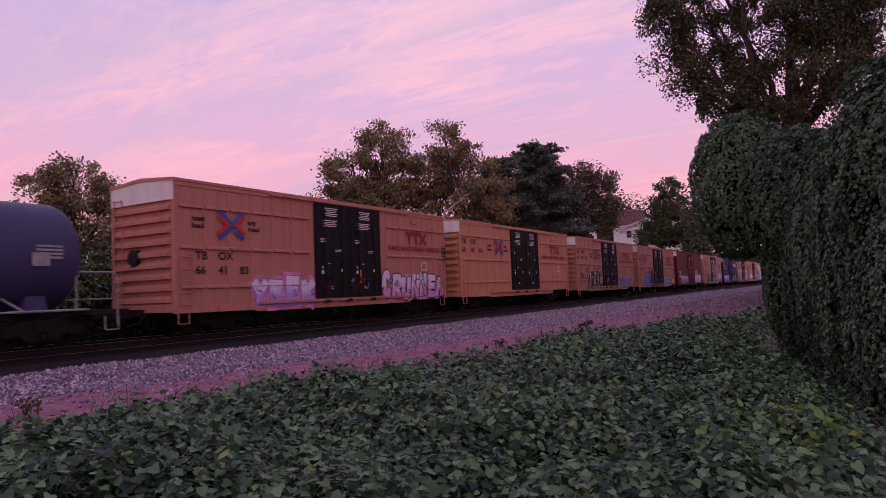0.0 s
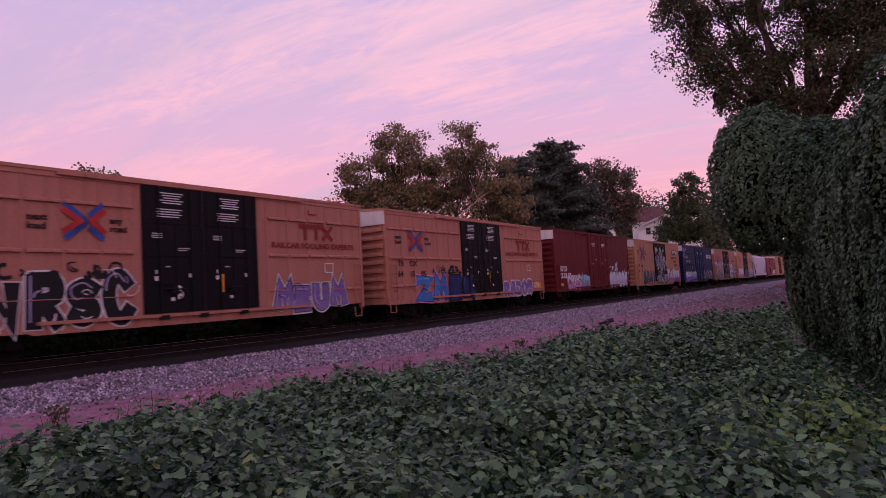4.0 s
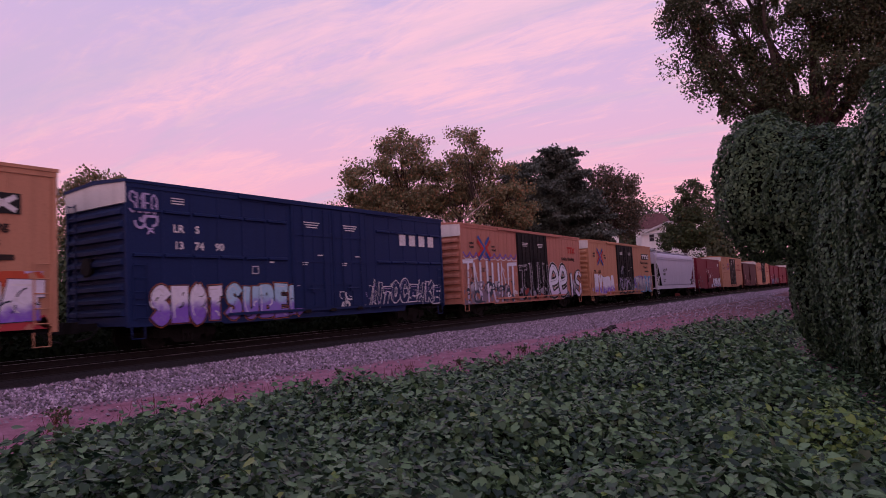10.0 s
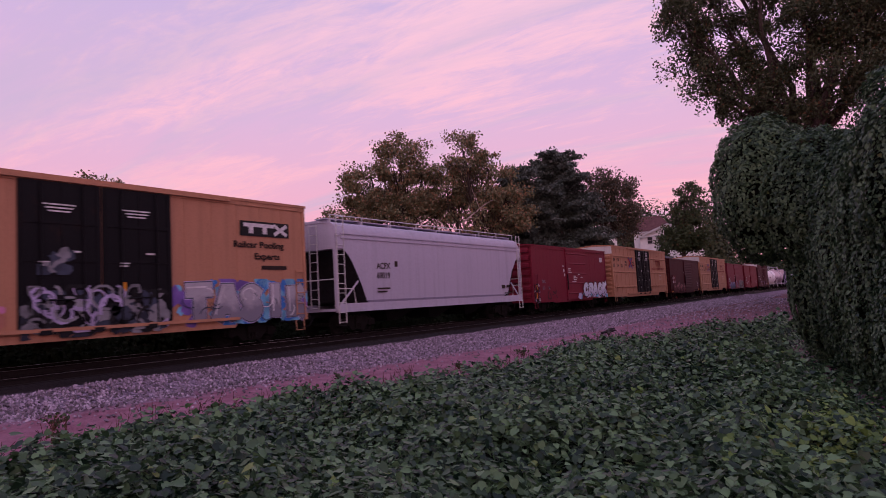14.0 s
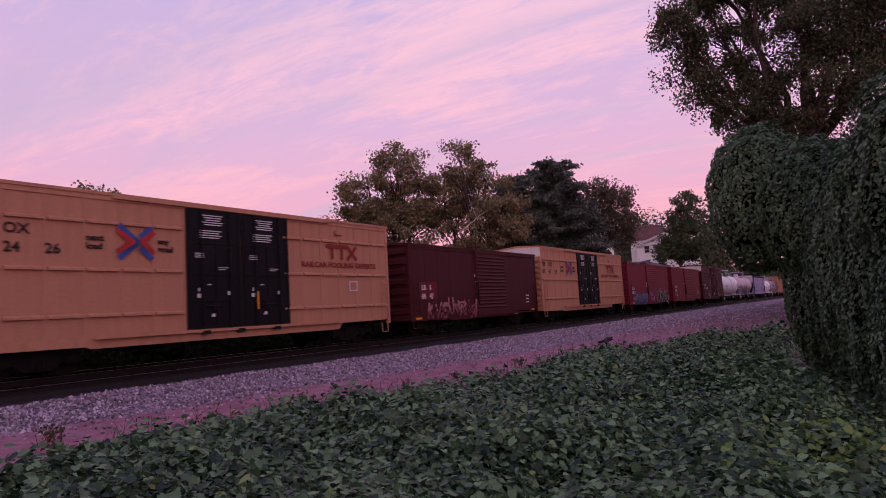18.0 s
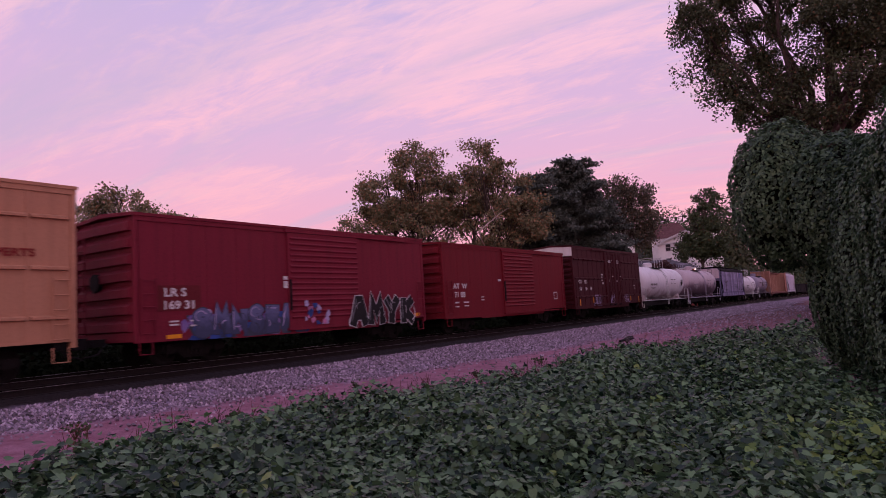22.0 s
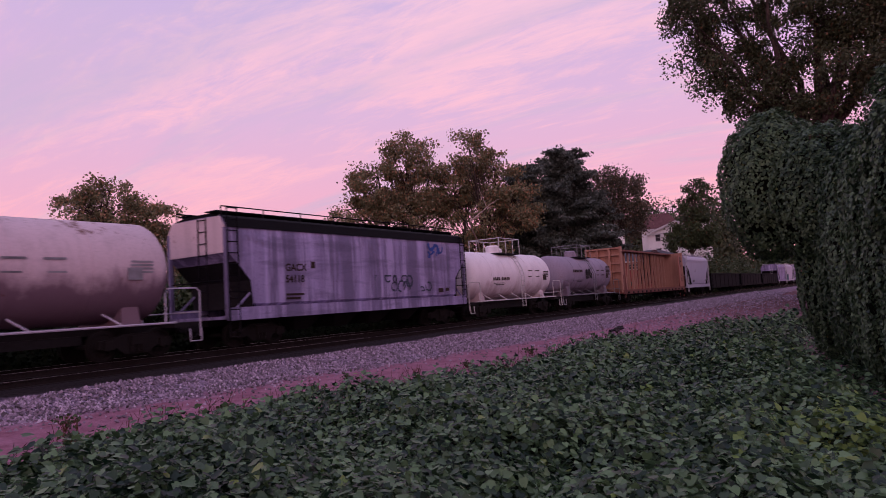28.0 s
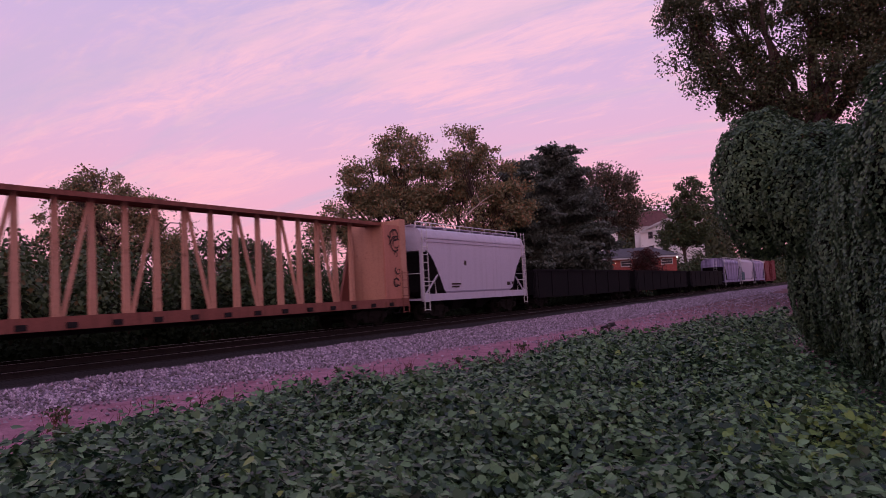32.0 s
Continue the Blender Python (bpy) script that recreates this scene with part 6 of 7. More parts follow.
def tank_car(x0, L, label, shell, r, cz, marks=False, seed=0, rails="rim", platform=0.5, band=None, text="ink"):
    car = car_base("tank_car", label, x0, L)
    S, W = M[shell], M[rails]
    e = 0.55
    a, b = 0.75, L - 0.75
    prof = [(a, .05), (a + .02, r * .35), (a + .09, r * .62), (a + .22, r * .83), (a + .38, r * .94), (a + e, r)]
    ring = []
    for k in range(1, 6):
        x = a + e + (b - a - 2 * e) * k / 6
        ring += [(x - .03, r), (x - .03, r + .012), (x + .03, r + .012), (x + .03, r)]
    part("tank", Geo().lathe_x(prof + ring + [(a + b - p, q) for p, q in prof[::-1]], 0, cz, 48), S, car, smooth=True)
    if band:
        part("stain_band", Geo().lathe_x([(L * band[0], r + .004), (L * band[1], r + .004)], 0, cz, 48), M[band[2]], car, band[3], smooth=True)
    part("underframe", Geo().box(0, L, -.25, .25, .78, 1.0).box(0, .9, -1.45, 1.45, .86, 1.0).box(L - .9, L, -1.45, 1.45, .86, 1.0).box(3.2, L - 3.2, -.5, -.3, .55, .8), M["near_black"], car)
    for x in (2.1, L - 2.1):      # saddles
        part("saddle", Geo().add([(x - .32, y, 0.98) for y in (-1.15, 1.15)] + [(x + .32, y, .98) for y in (1.15, -1.15)] + [(x - .22, y, cz - r * .55) for y in (-1.05, 1.05)] + [(x + .22, y, cz - r * .55) for y in (1.05, -1.05)],
             [(0, 1, 2, 3), (7, 6, 5, 4), (0, 4, 5, 1), (1, 5, 6, 2), (2, 6, 7, 3), (3, 7, 4, 0)]), S, car)
    for y in (SIDE + .05, -SIDE - .05):     # running-board rail with slanted stays
        g = Geo().tube([(.9, y, 1.02), (L - .9, y, 1.02)], .035, 6)
        for k in range(5):
            x = 2.6 + (L - 5.2) * k / 4
            g.tube([(x, y, 1.02), (x - .35, y + (0.45 if y < 0 else -.45), 1.38)], .028, 5)
        part("side_rail", g, W, car)
    for x, s in ((.05, 1), (L - .05, -1)):  # end handrails
        y = SIDE + .05
        part("handrail", Geo().tube([(x, y, .55), (x, y, 1.95), (x + s * .12, y, 2.05), (x + s * 1.1, y, 2.05), (x + s * 1.2, y, 1.9), (x + s * 1.2, y, 1.02)], .025, 5).tube([(x, y, 1.3), (x, -y, 1.3)], .025, 5).tube([(x, -y, .9), (x, -y, 2.0), (x + s * 1.2, -y, 2.0), (x + s * 1.2, -y, 1.0)], .025, 5), W, car)
        stirrup(car, x if s > 0 else x - .4, W)
    c = L * platform
    top = cz + r
    part("walkway", Geo().box(c - 1.3, c + 1.3, -1.0, 1.0, top - .13, top - .06), M["near_black"], car)
    z = top + .80  # railing round the walkway
    part("safety_rail", Geo().tube([(c - 1.3, -1.0, z), (c + 1.3, -1.0, z), (c + 1.3, 1.0, z), (c - 1.3, 1.0, z), (c - 1.3, -1.0, z)], .022, 4), W, car)
    for x in (c - 1.3, c - .45, c + .45, c + 1.3):
        for y in (-1.0, 1.0):
            part("rail_post", Geo().tube([(x, y, top - .1), (x, y, z)], .022, 4), W, car)
    part("dome", Geo().tube([(c - .3, 0, top - .1), (c - .3, 0, top + .38), (c - .3, 0, top + .46)], [.42, .42, .30], 16).tube([(c + .5, 0, top - .1), (c + .5, 0, top + .25), (c + .5, 0, top + .32)], [.2, .2, .12], 10), S, car)
    pts = [(c + .2, -math.sqrt(max(0, (r + .07) ** 2 - (z - cz) ** 2)) if z > cz else SIDE + .04, z) for z in (top - .05, cz + r * .7, cz + r * .3, cz, 1.5, .55)]
    g = Geo()
    for dx in (0, .42):
        g.tube([(x + dx, y, z) for x, y, z in pts], .022, 4)
    for k in range(11):
        z = .62 + (top - .9) * k / 10
        y = -math.sqrt(max(.01, (r + .07) ** 2 - (z - cz) ** 2)) if z > cz else SIDE + .04
        g.tube([(c + .2, y, z), (c + .62, y, z)], .016, 4)
    part("ladder", g, W, car)
    trucks(car, L, 1.9)
    couplers(car, L)
    yt = -math.sqrt(r * r - .35 ** 2) - .012
    if marks:
        bars(car, [(3.0 + .2 * k + (.18 if k > 3 else 0), cz - .28, .13, .17) for k in range(9)], M[text], -r - .008, "reporting_mark")
    rs = random.Random(seed)
    bars(car, [(3.0 + .2 * k, cz - .46 - .09 * k, 1.3 - .3 * k, .035) for k in range(2)] + [(L * .62 + k, cz + .25, .6, .06) for k in range(2)] + [(L * .62 + 1.1 * k, cz - .1, .5, .05) for k in range(2)] + [(L - 2.3, cz + .2 - .1 * k, .7, .06) for k in range(4)], M[text], -r - .008)
    part("placard", Geo().box(L - 2.4, L - 1.95, -r - .03, -r - .012, cz - .3, cz + .05), M[text], car)
    return car


def hopper(x0, L, label, body, eave, sill=1.3, roof=None, frames="rim", marks=(), stripe=True, bays=3, slope=1.55):
    car = car_base("covered_hopper", label, x0, L)
    B = M[body]
    sec = [(1.28, eave + .34), (1.44, eave + .22), (1.56, eave - .05), (1.6, eave - .5), (1.6, 2.6), (1.56, sill + .1), (1.42, sill - .02)]
    # how high the sloped end sheets have cut the body at x
    def cut(x):
        d = min(x, L - x)
        if slope < 1.5:           # a full side with only its lower corner cut away
            t = (d - .1) / slope
            return eave - .95 if t < 0 else (eave - .95) + (2.25 - (eave - .95)) * t if t < 1 else sill - .02
        if d < .35:
            return eave - .75
        t = min(1.0, (d - .35) / slope)
        return (eave - .75) + (sill - .02 - (eave - .75)) * t ** 1.6
    xs = [0.08, .35, .5, .7, .95, 1.04, 1.5, 1.8, 2.05, 2.25]
    xs = xs + [2.25 + (L - 4.5) * k / 6 for k in range(1, 6)] + [L - x for x in xs[::-1]]
    v, n = [], 2 * len(sec)
    for x in xs:
        zc = cut(x)
        row = [(x, -y, max(z, zc)) for y, z in sec]
        v += row + [(x, -p[1], p[2]) for p in row[::-1]]
    f = [(i * n + k, i * n + (k + 1) % n, (i + 1) * n + (k + 1) % n, (i + 1) * n + k) for i in range(len(xs) - 1) for k in range(n)]
    f += [tuple(range(n - 1, -1, -1)), tuple(range((len(xs) - 1) * n, len(xs) * n))]
    part("body", Geo().add(v, f), B, car, smooth=True)
    for side in (0, 1):           # the sloped end sheets seen from below, their shade painted near-black
        sx = xs[1:10]
        g = Geo()
        g.add([((L - x) if side else x, y, cut(x) - .03) for x in sx for y in (-1.61, 1.61)], [(2 * k, 2 * k + 1, 2 * k + 3, 2 * k + 2) for k in range(8)])
        part("slope_shade_sheet", g, M["near_black"], car, "sloping end sheet with its shade painted near-black")
    R = M[roof] if roof else B
    part("roof", Geo().loft([(-1.30, eave + .30), (-.6, eave + .44), (.6, eave + .44), (1.30, eave + .30), (.6, eave + .35), (-.6, eave + .35)], .05, L - .05), R, car)
    if roof:
        for x in (.03, L - .03):
            ring = [(-1.5, eave - .94), (1.5, eave - .94), (1.5, eave - .05), (1.28, eave + .30), (-1.28, eave + .30), (-1.5, eave - .05)]
            part("end_panel", Geo().add([(x - .025, a, b) for a, b in ring] + [(x + .025, a, b) for a, b in ring], [(5, 4, 3, 2, 1, 0), (6, 7, 8, 9, 10, 11)] + [(k, (k + 1) % 6, (k + 1) % 6 + 6, k + 6) for k in range(6)]), M["tank_pink"], car, "pale upper end panel")
        part("roof_edge", Geo().loft([(-1.585, eave - .08), (-1.60, eave - .10), (-1.46, eave + .24), (-1.28, eave + .345), (-1.27, eave + .33), (-1.44, eave + .2)], .05, L - .05), R, car, "dark stained roof edge")
    else:
        part("eave_rib", Geo().box(.3, L - .3, -1.63, -1.58, eave - .34, eave - .26).box(.3, L - .3, -1.62, -1.55, eave - .16, eave - .10), B, car)
    g = Geo()
    for y in (-.72, .72):
        g.box(.1, L - .1, y - .3, y + .3, eave + .50, eave + .54)
    for k in range(9):
        x = .3 + (L - .6) * k / 8
        g.box(x - .03, x + .03, -1.05, 1.05, eave + .40, eave + .50)
    part("running_board", g, R, car)
    g = Geo()
    for y in (-1.2, 1.2):
        g.tube([(.15, y, eave + .66), (L - .15, y, eave + .66)], .022, 4)
        for k in range(9):
            x = .15 + (L - .3) * k / 8
            g.tube([(x, y, eave + .30), (x, y, eave + .66)], .022, 4)
    part("roof_railing", g, M[frames] if not roof else R, car)
    for k in range(6):
        x = 1.6 + (L - 3.2) * k / 5
        part("hatch", Geo().tube([(x, 0, eave + .40), (x, 0, eave + .55), (x, 0, eave + .58)], [.38, .38, .28], 12), R, car)
    # side sill and end platforms
    g = Geo()
    for y0, y1 in ((-1.62, -1.40), (1.40, 1.62)):
        g.box(.1, L - .1, y0, y1, .95, sill)
    g.box(0, 1.6, -1.5, 1.5, 1.0, 1.10).box(L - 1.6, L, -1.5, 1.5, 1.0, 1.10)
    part("side_sill", g, B if stripe else M["near_black"], car)
    part("underframe", Geo().box(.2, L - .2, -.25, .25, .78, 1.05), M["near_black"], car)
    for k in range(bays):
        x = 3.1 + (L - 6.2) * (k + .5) / bays
        w = (L - 6.2) / bays * .5
        part("discharge_chute", Geo().add([(x - w, -1.4, sill), (x + w, -1.4, sill), (x + w, 1.4, sill), (x - w, 1.4, sill), (x - .35, -.6, .42), (x + .35, -.6, .42), (x + .35, .6, .42), (x - .35, .6, .42)], [(0, 1, 2, 3), (7, 6, 5, 4), (0, 4, 5, 1), (1, 5, 6, 2), (2, 6, 7, 3), (3, 7, 4, 0)]), M["near_black"], car)
    for x, s in ((.06, 1), (L - .06, -1)):
        g = Geo()
        for y in (-1.5, 1.5):
            g.box(x - .06, x + .06, y - .06, y + .06, 1.0, eave - .1)
            g.tube([(x + s * .1, y, 1.15), (x + s * 1.7, y, 2.5)], .045, 5)
            g.box(min(x, x + s * 1.9), max(x, x + s * 1.9), y - .04, y + .04, eave - .82, eave - .74)
        part("end_frame", g, B, car)
        xl = x - .02 if s > 0 else x - .40
        ladder(car, xl, SIDE - .02, .5, eave + .6, M[frames] if not roof else R, name="ladder")
        ladder(car, x - s * .08, -.6, 1.1, eave + .3, M[frames] if not roof else R, along="y", name="end_ladder")
        part("handrail", Geo().tube([(x, -1.55, 1.9), (x + s * 1.0, -1.55, 1.9), (x + s * 1.1, -1.55, 1.3)], .022, 4).tube([(x, -1.5, 2.3), (x, 1.5, 2.3)], .022, 4), M[frames] if not roof else R, car)
        stirrup(car, xl, M["near_black"])
    trucks(car, L, 1.75)
    couplers(car, L)
    z = eave - 1.55
    for k, mk in enumerate(marks):
        words("reporting_mark", mk, 2.55, z - .42 * k, .27, M["ink"], car, -1.612)
    if marks:
        bars(car, [(2.55, z - .42 * len(marks) - .05 - .14 * k, .9 - .2 * k, .07) for k in range(2)] + [(3.85, z + .1, .22, .25), (L - 2.6, z - 1.0, .4, .2), (L - 2.0, z - .95, .3, .15), (L - 2.3, z - 1.3, .8, .06)], M["ink"], -1.606)
    return car


def centerbeam(x0, L, top):
    car = car_base("centerbeam_flatcar", "empty worn orange centerbeam lumber flatcar with bulkheads", x0, L)
    B = M["beam"]
    part("deck", Geo().prism([(0, 1.12), (0, .86), (3.0, .80), (L - 3.0, .80), (L, .86), (L, 1.12)][::-1], -1.45, 1.45), B, car)
    for y0, y1 in ((-1.56, -1.45), (1.45, 1.56)):
        part("side_sill", Geo().box(0, L, y0, y1, .95, 1.16).prism([(0, .95), (0, .80), (L, .80), (L, .95)][::-1], y0, y1), B, car)
    g = Geo()
    for k in range(15):
        x = 1.3 + (L - 2.6) * k / 14
        g.box(x - .14, x + .14, -1.60, -1.555, .84, 1.0)
    part("tie_down_winch", g, M["near_black"], car)
    chord = part("top_chord", Geo().box(.1, L - .1, -.415, .415, top - .12, top - .02), B, car)
    for y in (-.48, .42):
        part("chord_flange", Geo().box(.1, L - .1, y, y + .06, top - .17, top - .02), B, chord)
    xs = [1.2 + 1.07 * k for k in range(17)]
    for x in xs:                  # posts, wide at the foot
        part("post", Geo().add([(x + a, y, z) for z, w in ((1.12, .17), (top - .1, .11)) for a, y in ((-w / 2 - .02, -.10 if z < 2 else -.07), (w / 2 + .02, -.10 if z < 2 else -.07), (w / 2, .10 if z < 2 else .07), (-w / 2, .10 if z < 2 else .07))],
             [(3, 2, 1, 0), (4, 5, 6, 7), (0, 1, 5, 4), (1, 2, 6, 5), (2, 3, 7, 6), (3, 0, 4, 7)]), M["post"], car)
    for k in range(0, 16):
        a, b = (xs[k], xs[k + 1]) if k < 8 else (xs[k + 1], xs[k])
        if k % 2 == 0:
            part("brace", Geo().prism([(a + .10, 1.16), (a + .24, 1.16), (b - .04, top - .25), (b - .16, top - .25)] if b > a else [(a - .24, 1.16), (a - .10, 1.16), (b + .16, top - .25), (b + .04, top - .25)], -.10, -.04), M["post"], car, "pale diagonal brace")
    for x, s in ((0.0, 1), (L, -1)):        # bulkheads: a flat sheet inside, ribs outside
        g = Geo().box(min(x + s * .30, x + s * .38), max(x + s * .30, x + s * .38), -1.5, 1.5, 1.12, top)
        bulk = part("bulkhead", g, M["post"], car)
        for z in (1.25, 1.95, 2.65, 3.35, 4.05, top - .14):
            part("cross_rib", Geo().box(min(x, x + s * .30), max(x, x + s * .30), -1.42, 1.42, z, z + .12), M["post"], bulk)
        for y in (-.55, .5):
            part("upright", Geo().box(min(x - s * .02, x + s * .30), max(x - s * .02, x + s * .30), y - .09, y + .09, 1.12, top), M["post"], bulk)
        for y in (-1.55, 1.40):
            part("corner_post", Geo().bevel_box(min(x - s * .03, x + s * .42), max(x - s * .03, x + s * .42), y, y + .15, .95, top + .03, .03), M["post"], bulk)
        for y in (-1.44, 1.28):
            xa, xb = x + s * .42, x + s * 1.35
            part("gusset", Geo().prism([(min(xa, xb), 1.12), (max(xa, xb), 1.12), (max(xa, xb), top - .35 if s < 0 else 1.4), (min(xa, xb), 1.4 if s < 0 else top - .3)] if s < 0 else [(xa, 1.12), (xb, 1.12), (xa + .3, top - .3), (xa, top - .1)], y, y + .14), B, car)
    part("end_panel", Geo().box(L - 1.55, L - .42, -1.50, -1.42, 1.14, top - .28), M["orange_pale"], car, "faded orange end panel with scrawled marks")
    scrawl(car, L - 1.45, L - .5, 1.6, top - .5, 12, 77, "ink", "dark scrawled tags", y=-1.502, w=.045)
    ladder(car, .05, -1.62, .5, 2.4, B)
    ladder(car, L - .47, -1.62, .5, 2.4, B)
    part("underframe", Geo().box(.2, L - .2, -.3, .3, .62, .84), M["near_black"], car)
    trucks(car, L, 2.2)
    couplers(car, L)
    return car


def gondola(x0, L, top):
    car = car_base("gondola", "long low black open gondola wagon", x0, L)
    B = M["gondola"]
    part("floor", Geo().box(.1, L - .1, -1.5, 1.5, .95, 1.08), B, car)
    for y0, y1 in ((-1.55, -1.48), (1.48, 1.55)):
        part("side_wall", Geo().box(.05, L - .05, y0, y1, .72, top), B, car)
    for x in (.05, L - .13):
        part("end_wall", Geo().box(x, x + .08, -1.48, 1.48, .95, top + (.0)), B, car)
    part("top_rail", Geo().box(0, L, -1.62, -1.47, top - .08, top + .06).box(0, L, 1.47, 1.62, top - .08, top + .06), B, car)
    n = 7
    for k in range(n + 1):
        x = .15 + (L - .45) * k / n
        part("rib", Geo().prism([(x, .78), (x + .16, .78), (x + .14, top - .08), (x + .02, top - .08)], -1.585, -1.55), B, car)
    ladder(car, .2, -1.66, .5, top - .1, B)
    part("underframe", Geo().box(.2, L - .2, -.3, .3, .66, .95), M["near_black"], car)
    trucks(car, L, 1.9)
    couplers(car, L)
    return car


def train():
    tank_car(-3.9, 15.6, "dark blue tank car with dull shell", "tank_navy", 1.53, 2.5, False, 1, rails="g_grey", text="g_grey")
    c = boxcar(13.5, 16.55, "faded orange boxcar with black doors and pink graffiti", "orange_pale", style="rail", marks=("TB OX", "66 41 83"), low=True, sprayed=((3, 6.5), (10.8, 16.3)))
    piece(c, 3.15, 6.40, .76, 1.92, "YEEK", "s_lilac", "g_purple", "lilac and white graffiti lettering", halo="g_pink", fat=.40, rim=.025, aura=.12, seed=1, jump=.16)
    haze(c, 10.85, 16.25, .78, 2.0, 90, 21, ("s_lilac", "g_pink", "g_lilac", "g_cyan"), "pink, lilac and pale blue spray cloud", y=SIDE - .004, size=.26)
    piece(c, 10.85, 16.2, .76, 2.05, "CRUNNEA", "s_pink", "g_black", "pink and white graffiti lettering with heavy black lines", fat=.40, rim=.05, seed=2, shine="g_white", y=SIDE - .014, jump=.25, lean=.1, wild=5)
    scrawl(c, 6.8, 7.6, 1.25, 1.7, 9, 3, "maroon2", "faded pinkish scrawl on the door", y=SIDE - .08, w=.05)
    scrawl(c, 8.6, 9.8, 1.2, 1.85, 10, 33, "g_purple", "faded violet scrawl on the door", y=SIDE - .08, w=.05, mats=("s_violet", "maroon2"))
    scrawl(c, 16.22, 16.5, 2.6, 3.45, 9, 34, "g_black", "black tag on the corner post", y=SIDE - .012, w=.045)
    boxcar(31.7, 16.55, "clean orange boxcar with black plug doors", "orange", style="rail", marks=("TB OX", "63 35 63"))
    c = boxcar(50.15, 16.55, "orange boxcar with black and white graffiti", "orange_pale", style="rail", marks=("TB OX", "64 40 96"), sprayed=((2, 6.3), (11.3, 15.6)))
    haze(c, 1.0, 2.3, 1.3, 2.15, 14, 41, ("g_slate", "g_rust"), "old painted-over tag")
    piece(c, 2.15, 6.2, .74, 2.35, "NRSC", "g_black", "g_white", "black graffiti lettering outlined in white", fat=.40, rim=.05, shine="g_lilac", seed=4, jump=.2)
    scrawl(c, 2.2, 6.3, 2.15, 2.55, 16, 42, "g_black", "small dark scrawled letters", w=.06)
    piece(c, 11.5, 15.4, .76, 1.95, "MEUM", "s_violet", "g_slate", "violet graffiti lettering with a pale spiky halo", halo="g_white", fat=.36, seed=5, aura=.05, shine="g_lilac", jump=.2)
    scrawl(c, 7.6, 8.1, 1.4, 1.9, 5, 43, "g_white", "small white tag on the door", y=SIDE - .08, w=.05)
    c = boxcar(68.35, 16.7, "orange boxcar with blue graffiti and black doors", "orange_pale", style="rail", marks=("TB OX", "64 15 05"), low=True, sprayed=((1.8, 7.3), (10.8, 15)))
    piece(c, 2.1, 5.0, .72, 2.05, "ZM", "g_azure", "g_black", "bright blue block graffiti", halo="g_pink", fat=.34, aura=.08, seed=6, shine="g_cyan", jump=.05)
    piece(c, 4.95, 7.5, .74, 2.05, "EK", "g_navy", "g_black", "navy block graffiti", halo="g_black", fat=.36, aura=.05, seed=61, shine="g_blue", jump=.05, y=SIDE - .075)
    scrawl(c, 3.6, 7.0, 2.15, 2.5, 30, 62, "g_black", "small dark scrawled letters", w=.055)
    piece(c, 10.95, 14.85, .70, 1.66, "RADOR", "s_violet", "g_white", "violet graffiti lettering with a white edge", halo="g_white", fat=.40, rim=.02, aura=.05, seed=7, shine=None, y=SIDE - .012)
    bars(c, [(15.16, 1.1, 1.05, .42)], M["amber"], SIDE - .004)
    scrawl(c, 15.1, 15.8, 1.2, 1.5, 6, 63, "g_white", "small white tag over a yellow patch", y=SIDE - .012, w=.05)
    c = boxcar(87.07, 16.4, "oxide red boxcar with red doors and graffiti", "oxide", top=5.12, style="seam", door="oxide", marks=None)
    for k, (mk, x, z) in enumerate((("TO", .78, 2.22), ("BX", 1.50, 2.22), ("88", .78, 1.74), ("90", 1.50, 1.74), ("19", 2.24, 1.74))):
        bars(c, [(x - .05, z - .06, .54, .34)], M["pale"], SIDE - .004, "number_patch")
        words("reporting_mark", mk, x, z, .22, M["oxide"], c, SIDE - .010, 1.0)
    piece(c, 1.95, 4.5, .78, 1.95, "CHUS", "s_pink", "g_black", "pink and white graffiti lettering", y=SIDE - .01, fat=.40, rim=.025, halo="g_pink", aura=.03, seed=8, jump=.2)
    piece(c, 4.4, 6.4, .80, 2.0, "MUM", "s_sky", "s_smoke", "pale blue graffiti lettering", y=SIDE - .01, fat=.46, rim=.03, seed=9, jump=.15)
    piece(c, 10.95, 15.6, .80, 2.05, "OUMBON", "s_pale", "g_lilac", "large pale blue and white graffiti lettering", y=SIDE - .03, halo="g_white", fat=.50, rim=.02, aura=.04, seed=10, jump=.16)
    haze(c, 10.95, 12.8, 2.1, 2.55, 16, 11, ("g_white", "g_lilac"), "small white tag", y=SIDE - .03, size=.16)
    haze(c, 12.6, 13.1, 2.15, 2.9, 7, 111, ("g_white", "g_lilac"), "small white tag", y=SIDE - .03, size=.16)
    bars(c, [(.76, 1.14, .5, .18)], M["amber"], SIDE - .01)
    bars(c, [(15.9, 1.2, .35, .12)], M["amber"], SIDE - .01)
    small_marks(c, [(15.85, 2.1 - .12 * k, .18, .05) for k in range(3)] + [(16.1, 2.1 - .12 * k, .18, .05) for k in range(3)] + [(15.9, 1.55, .3, .05), (15.9, 1.85, .3, .05)])
    c = boxcar(105.45, 16.65, "yellow boxcar with a white line drawing on black doors", "orange_clean", style="seam", marks=("TB OX", "66 04 61"))
    tbox_b_logo(c)
    mural(c, 6.45, 10.8, .80, 4.7, 12, "white and lilac rounded drawing sprayed over the doors", SIDE - .08)
    haze(c, .2, 1.4, .9, 3.7, 22, 121, ("orange_pale", "g_rust"), "rusty scuffs and worn old tags", y=SIDE + .012, size=.22)
